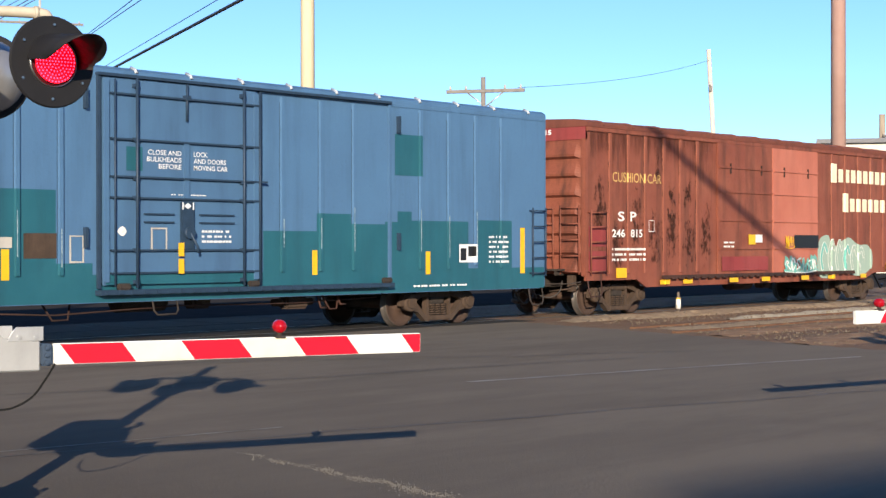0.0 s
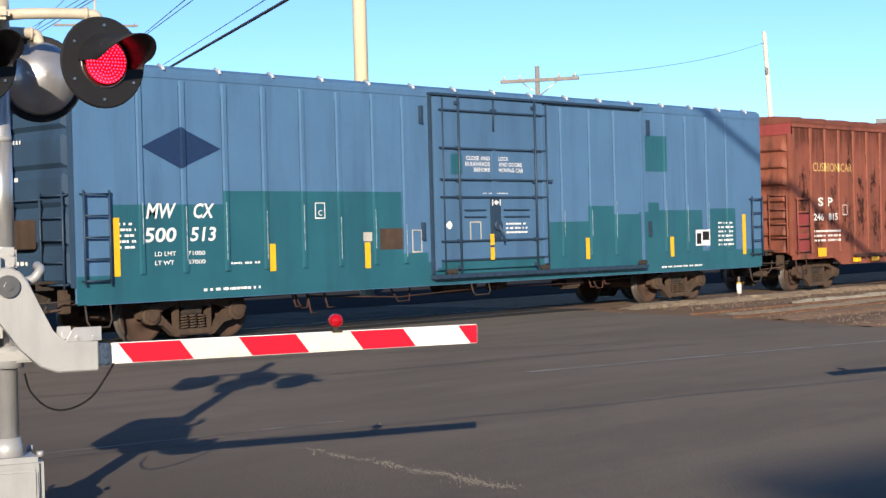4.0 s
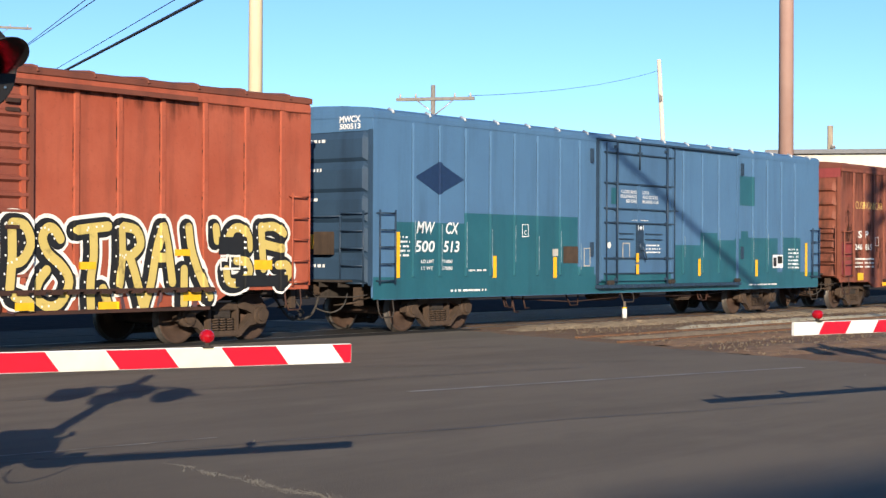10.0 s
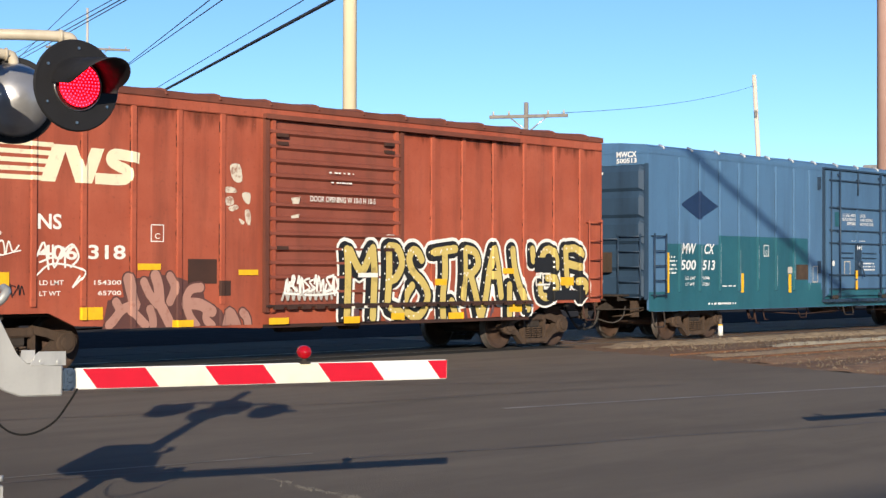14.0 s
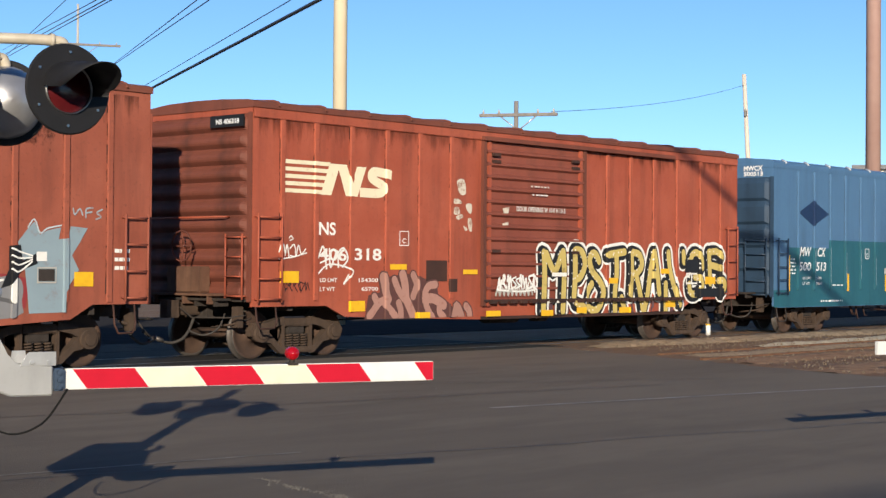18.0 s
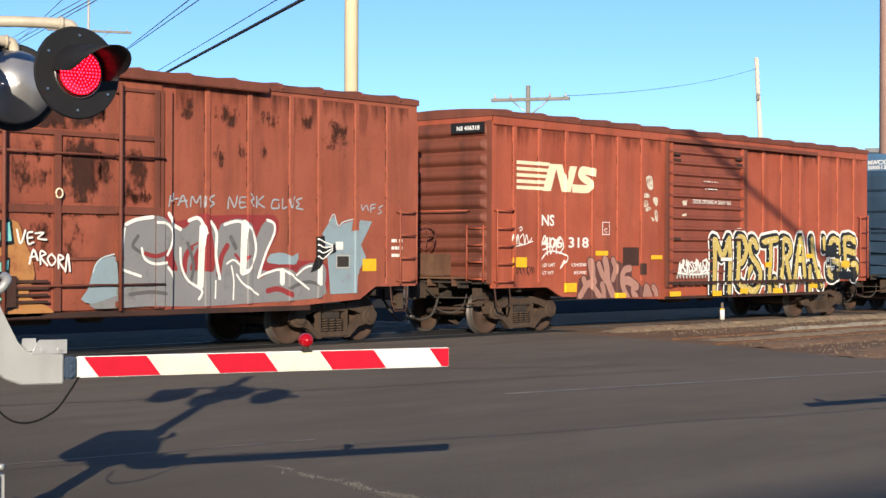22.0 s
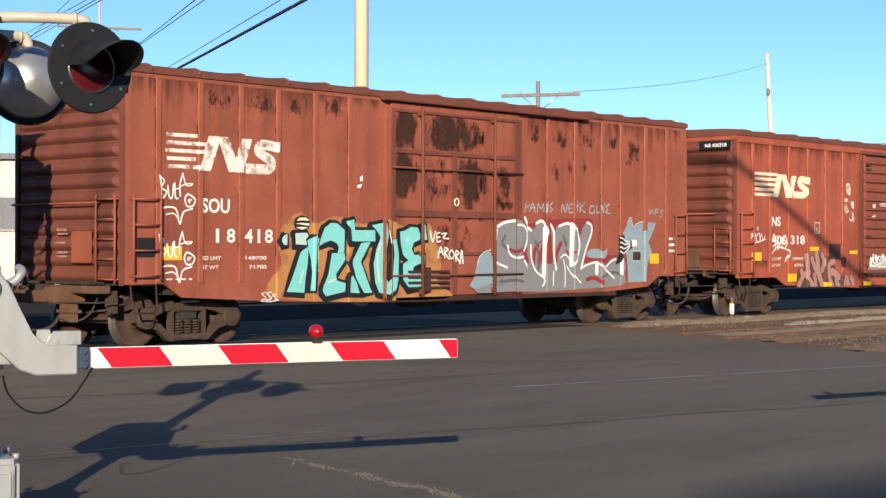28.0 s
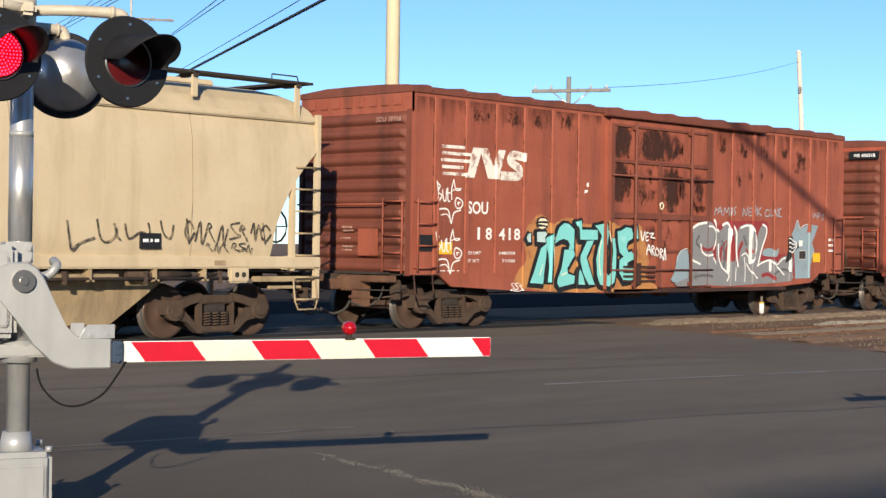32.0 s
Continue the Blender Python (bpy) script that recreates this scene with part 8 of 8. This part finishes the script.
    bmesh.ops.bevel(carrier, geom=carrier.edges[:], offset=0.008, segments=1, affect="EDGES")
    car = part("arm_carrier", carrier, ALU, sig, "cast grey arm carrier")
    px, py, pz = arm_at
    car.location = (px, py, pz)
    bm = bmesh.new()
    cyl(bm, (0, -0.07, 0), (0, -0.04, 0), 0.06, 24)
    cyl(bm, (0, -0.085, 0), (0, -0.06, 0), 0.022, 12)
    part("pivot", bm, STEEL, car)
    bm = bmesh.new()
    cyl(bm, (0, 0.04, 0), (0, 0.22, 0), 0.055, 20)
    part("shaft", bm, STEEL, car)
    bm = bmesh.new()
    slab(bm, [(k * a, b) for a, b in ((0.3, -0.31), (0.49, -0.31), (0.49, -0.235), (0.345, -0.235), (0.33, -0.25))], -0.05, -0.042)
    slab(bm, [(k * a, b) for a, b in ((0.26, -0.3), (0.345, -0.3), (0.34, -0.23), (0.27, -0.23))], 0.03, 0.04)
    for a in (0.36, 0.45):
        cyl(bm, (k * a, -0.06, -0.29), (k * a, -0.05, -0.29), 0.012, 6)
    part("stop_plate", bm, GALV, car)
    bm = bmesh.new()
    box(bm, min(k * 0.475, k * 0.545), -0.04, -0.45, max(k * 0.475, k * 0.545), 0.04, -0.33, 0.01)
    for z in (-0.43, -0.39, -0.35):
        cyl(bm, (k * 0.51, -0.055, z), (k * 0.51, -0.04, z), 0.014, 6)
    part("adapter", bm, SIGBLUE, car, "dark blue adapter")
    # striped arm
    bm = bmesh.new()
    box(bm, min(0, k * length), -0.018, -0.0575, max(0, k * length), 0.018, 0.0575, 0.004)
    arm = part("gate_arm", bm, SIGWHITE, sig, "red and white striped gate arm")
    arm.location = (px + 0.55 * k, py, pz - 0.388)
    for i, (a, b) in enumerate(reds):
        bm = bmesh.new()
        lean = 0.08
        pts = [(a, 0.054), (min(b, length - 0.004), 0.054), (min(b + lean, length - 0.004), -0.054), (min(a + lean, length - 0.004), -0.054)]
        slab(bm, [(k * x, z) for x, z in pts], -0.0205, -0.0185)
        slab(bm, [(k * x, z) for x, z in pts], 0.0185, 0.0205)
        part("stripe", bm, SIGRED, arm, "reflective red stripe")
        if i < len(reds) - 2 and not flip:
            bm = bmesh.new()
            c = reds[i + 1][0]
            slab(bm, [(k * x, z) for x, z in ((b + 0.006, 0.053), (c - 0.006, 0.053), (c + lean - 0.006, -0.053), (b + lean + 0.006, -0.053))], -0.02, -0.0185)
            part("stripe", bm, SIGPALE, arm, "pale yellowed stripe")
    for x in lamps_at:
        arm_lamp(arm, k * x, 0.0575)
    # drooping cable
    bm = bmesh.new()
    tube(bm, smooth([(px + k * a, py - 0.02, pz + b) for a, b in ((0.56, -0.44), (0.51, -0.52), (0.43, -0.62), (0.31, -0.675), (0.2, -0.66), (0.11, -0.57), (0.08, -0.47))], 5), 0.006, 6)
    part("cable", bm, RUBBER, sig)
    # lamp arms
    for face, y, ends in ((-1, -0.34, (-0.165, 0.518)), (1, 0.3, (-0.4, 0.3))):
        for x in ends:
            bm = bmesh.new()
            yy = y * 0.9
            tube(bm, smooth([(0, yy * 0.25, 0.0), (x * 0.25, yy * 0.8, 0.0), (x * 0.85, yy, 0.0), (x * 0.97, yy, -0.02), (x, yy, -0.08), (x, y + 0.05 * (-face), -0.16)], 4), 0.03, 12)
            o = part("lamp_bracket", bm, CONDUIT, sig, "cream conduit bracket")
            o.location = (0, 0, 2.8 if face < 0 else 2.765)
            b2 = bmesh.new()
            cyl(b2, (x * 0.83, yy, 0), (x * 0.87, yy, 0), 0.038, 12)
            part("coupling", b2, CONDUIT, o)
            lamp(sig, x, y, 2.537 if face < 0 else 2.51, face, phase if x > 0 else 1 - phase)
    bm = bmesh.new()
    cyl(bm, (0, 0, 2.7), (0, 0, 2.9), 0.09, 20)
    box(bm, -0.045, -0.3, 2.76, 0.045, 0.3, 2.83, 0.02)
    part("crossarm_hub", bm, CONDUIT, sig)
    return sig


SIGBLUE = plain("adapter_blue", (0.035, 0.06, 0.1), 0.5)
TURN = math.atan2(-0.384, 0.923)
crossing_signal(4.66, 7.68, (0.0, -0.2, 1.348), TURN, 2.229, [(0.037, 0.382), (0.722, 1.066), (1.4, 1.738), (2.1, 2.35)], [1.32],
                "galvanised mast with flashing lamps and lowered striped arm", 0)
TURN2 = math.atan2(-0.252, 0.968)
crossing_signal(17.75, 5.05, (0.0, -0.2, 1.318), TURN2, 4.77, [(0.32 + 0.74 * i, 0.68 + 0.74 * i) for i in range(6)], [4.45, 3.39, 2.2],
                "galvanised mast with longer striped arm lowered over the road", 0, True)


# ---- poles, wires and buildings behind the train ----
def utility_pole(x, y, h, r, m, label, arms=(), z0=-0.06, group="utility poles", lean=(0, 0)):
    p = thing("utility_pole", label, "utility pole", x, y, z0, group)
    bm = bmesh.new()
    cyl(bm, (lean[0], lean[1], 0), (0, 0, h - z0), r, 20, r * 0.82)
    part("shaft", bm, m, p)
    for z, half, ang, t in arms:
        bm = bmesh.new()
        box(bm, -half, -0.07, -t, half, 0.07, t, 0.01)
        a = part("crossarm", bm, DRIFT, p, "timber crossarm")
        a.location = (0, -r, z)
        a.rotation_euler = (0, 0, ang)
        for k in (-0.9, -0.5, 0.5, 0.9):
            b2 = bmesh.new()
            cyl(b2, (k * half, 0, t), (k * half, 0, t + 0.16), 0.05, 8, 0.03)
            part("insulator", b2, CONC, a)
        for s in (-1, 1):
            b2 = bmesh.new()
            tube(b2, [(s * half * 0.45, 0, -t), (0, 0, -t - half * 0.35)], 0.03, 6)
            part("brace", b2, GALV, a)
    return p


utility_pole(31.455, 31.98, 30, 0.21, POLE_CREAM, "tall cream steel pole behind the train")
utility_pole(49.34, 40.09, 8.36, 0.11, DRIFT, "weathered timber pole with one long crossarm", [(7.86, 1.6, -1.11, 0.065)])
utility_pole(99.35, 59.67, 15.79, 0.19, PALEWOOD, "tall pale timber pole far behind the train", [(13.0, 0.25, 0.3, 0.2)], lean=(0.54, -0.63))
utility_pole(60.1, 30.0, 34, 0.32, POLE_ROSE, "thick brown steel pole behind the train")
utility_pole(126.9, 59.2, 12.8, 0.3, WOOD, "thin far timber pole", [(11.0, 0.5, 0.2, 0.08), (10.2, 0.5, 0.2, 0.08)])
utility_pole(63.4, 89.8, 19.4, 0.1, CONC, "far grey pole with a long thin crossarm", [(16.7, 2.8, -0.55, 0.075)])
utility_pole(-14.5, -1.22, 23.4, 0.2, WOOD, "tall timber pole beside the road", [(22.0, 1.2, 0.2, 0.08)])
utility_pole(22.31, -1.22, 13.4, 0.2, WOOD, "timber pole with crossarms beside the road", [(12.6, 1.4, 0.4, 0.1), (11.6, 1.4, 0.4, 0.1)])


def wire(pts, r, label="thin dark overhead wire above the tracks", sag=0.0):
    bm = bmesh.new()
    p = [Vector(q) for q in pts]
    if len(p) == 2:
        a, b = p
        p = [a.lerp(b, i / 16) - Vector((0, 0, sag * 4 * (i / 16) * (1 - i / 16))) for i in range(17)]
    tube(bm, p, r, 6)
    return tagged(part("overhead_wire", bm, WIRE), label, "wire", "overhead wires")


def stretch(a, b, k0, k1):
    a, b = Vector(a), Vector(b)
    return [a + (b - a) * k0, a + (b - a) * k1]


wire(stretch((57.78, 75.42, 11.84), (40.94, 43.92, 11.32), -0.4, 1.8), 0.07, "thick black overhead cable")
wire(stretch((56.73, 76.16, 13.82), (37.36, 46.86, 10.92), -0.4, 1.5), 0.02)
wire(stretch((56.73, 76.16, 13.72), (37.62, 46.66, 10.92), -0.4, 1.5), 0.02)
wire(stretch((58.04, 75.17, 12.42), (39.78, 44.82, 10.98), -0.4, 1.5), 0.018)
wire(stretch((51.83, 79.57, 13.96), (34.64, 48.90, 10.82), -0.4, 1.5), 0.018)
wire(stretch((51.83, 79.57, 14.19), (34.14, 49.26, 10.58), -0.4, 1.5), 0.018)
for da, db in ((0.5, 0.25), (0.25, 0.95)):
    wire(stretch((51.83, 79.57, 14.0 + da), (34.4, 49.1, 10.7 + db), -0.4, 1.5), 0.016)
wire([(49.9, 38.75, 7.9), (99.35, 59.67, 15.0)], 0.012, "thin sagging overhead wire behind the train", 0.35)
wire([(-14.4, -1.22, 22.87), (22.2, -1.22, 6.27)], 0.1, "thick cable between two roadside poles")


def warehouse(x, y, ang, w, d, h, label):
    b = thing("warehouse", label, "building", x, y, -0.06)
    b.rotation_euler = (0, 0, ang)
    bm = bmesh.new()
    box(bm, -w / 2, 0, 0, w / 2, d, h)
    part("wall", bm, WALLM, b)
    bm = bmesh.new()
    box(bm, -w / 2 - 0.3, -0.3, h, w / 2 + 0.3, d + 0.3, h + 0.25)
    part("roof", bm, ROOFM if w < 30 else WALLM, b)
    n = int(w / 4)
    for i in range(n):
        u = -w / 2 + (i + 0.5) * w / n
        bm = bmesh.new()
        box(bm, u - 0.7, -0.05, h * 0.45, u + 0.7, 0.02, h * 0.7)
        win = part("window", bm, ROOFM, b)
        bm = bmesh.new()
        box(bm, u - 0.75, -0.1, h * 0.45 - 0.08, u + 0.75, 0.0, h * 0.45)
        part("sill", bm, CONC, win)


warehouse(30.0, 66.0, -0.55, 24, 14, 5.6, "low pale warehouse seen past the train")
warehouse(88.0, 36.0, -1.1, 16, 14, 7.6, "pale flat-roofed building behind the train")


# unseen building added behind the viewpoint to cast a shadow on the road
warehouse(-17.4, -50.9, -0.168, 40, 14, 16.0, "unseen flat-roofed building added to shade the road")


# ---- movement ----
def rolled(t):
    for (ta, a), (tb, b) in zip(ROLL, ROLL[1:]):
        if t <= tb:
            return a + (b - a) * (t - ta) / (tb - ta)
    return ROLL[-1][1]


def motions():
    for ob, x0 in rolling:
        walk(ob, [(t, pose(x0 + s, TRACK_Y, 0)) for t, s in ROLL])
    turns = []
    n = 96
    for i in range(n + 1):
        t = 32.0 * i / n
        turns.append((t, math.degrees(rolled(t) / 0.43)))
    for w, x in axles:
        walk(w, [(t, pose(x, 0, 0.43, 0, a, 0)) for t, a in turns])
    period, lit = 1.095, 0.55
    for led, phase in flashing:
        rows = [(0.0, pose(0, -0.04 if phase == 0 else 0.03, 0))]
        for k in range(31):
            end = 0.15 + period * k
            for t, on in ((end - lit, True), (end, False)):
                front = on == (phase == 0)
                if 0.04 < t < 31.97:
                    rows.append((t - 0.017, pose(0, 0.03 if front else -0.04, 0)))
                    rows.append((t + 0.017, pose(0, -0.04 if front else 0.03, 0)))
        rows.append((32.0, rows[-1][1]))
        walk(led, rows)


motions()
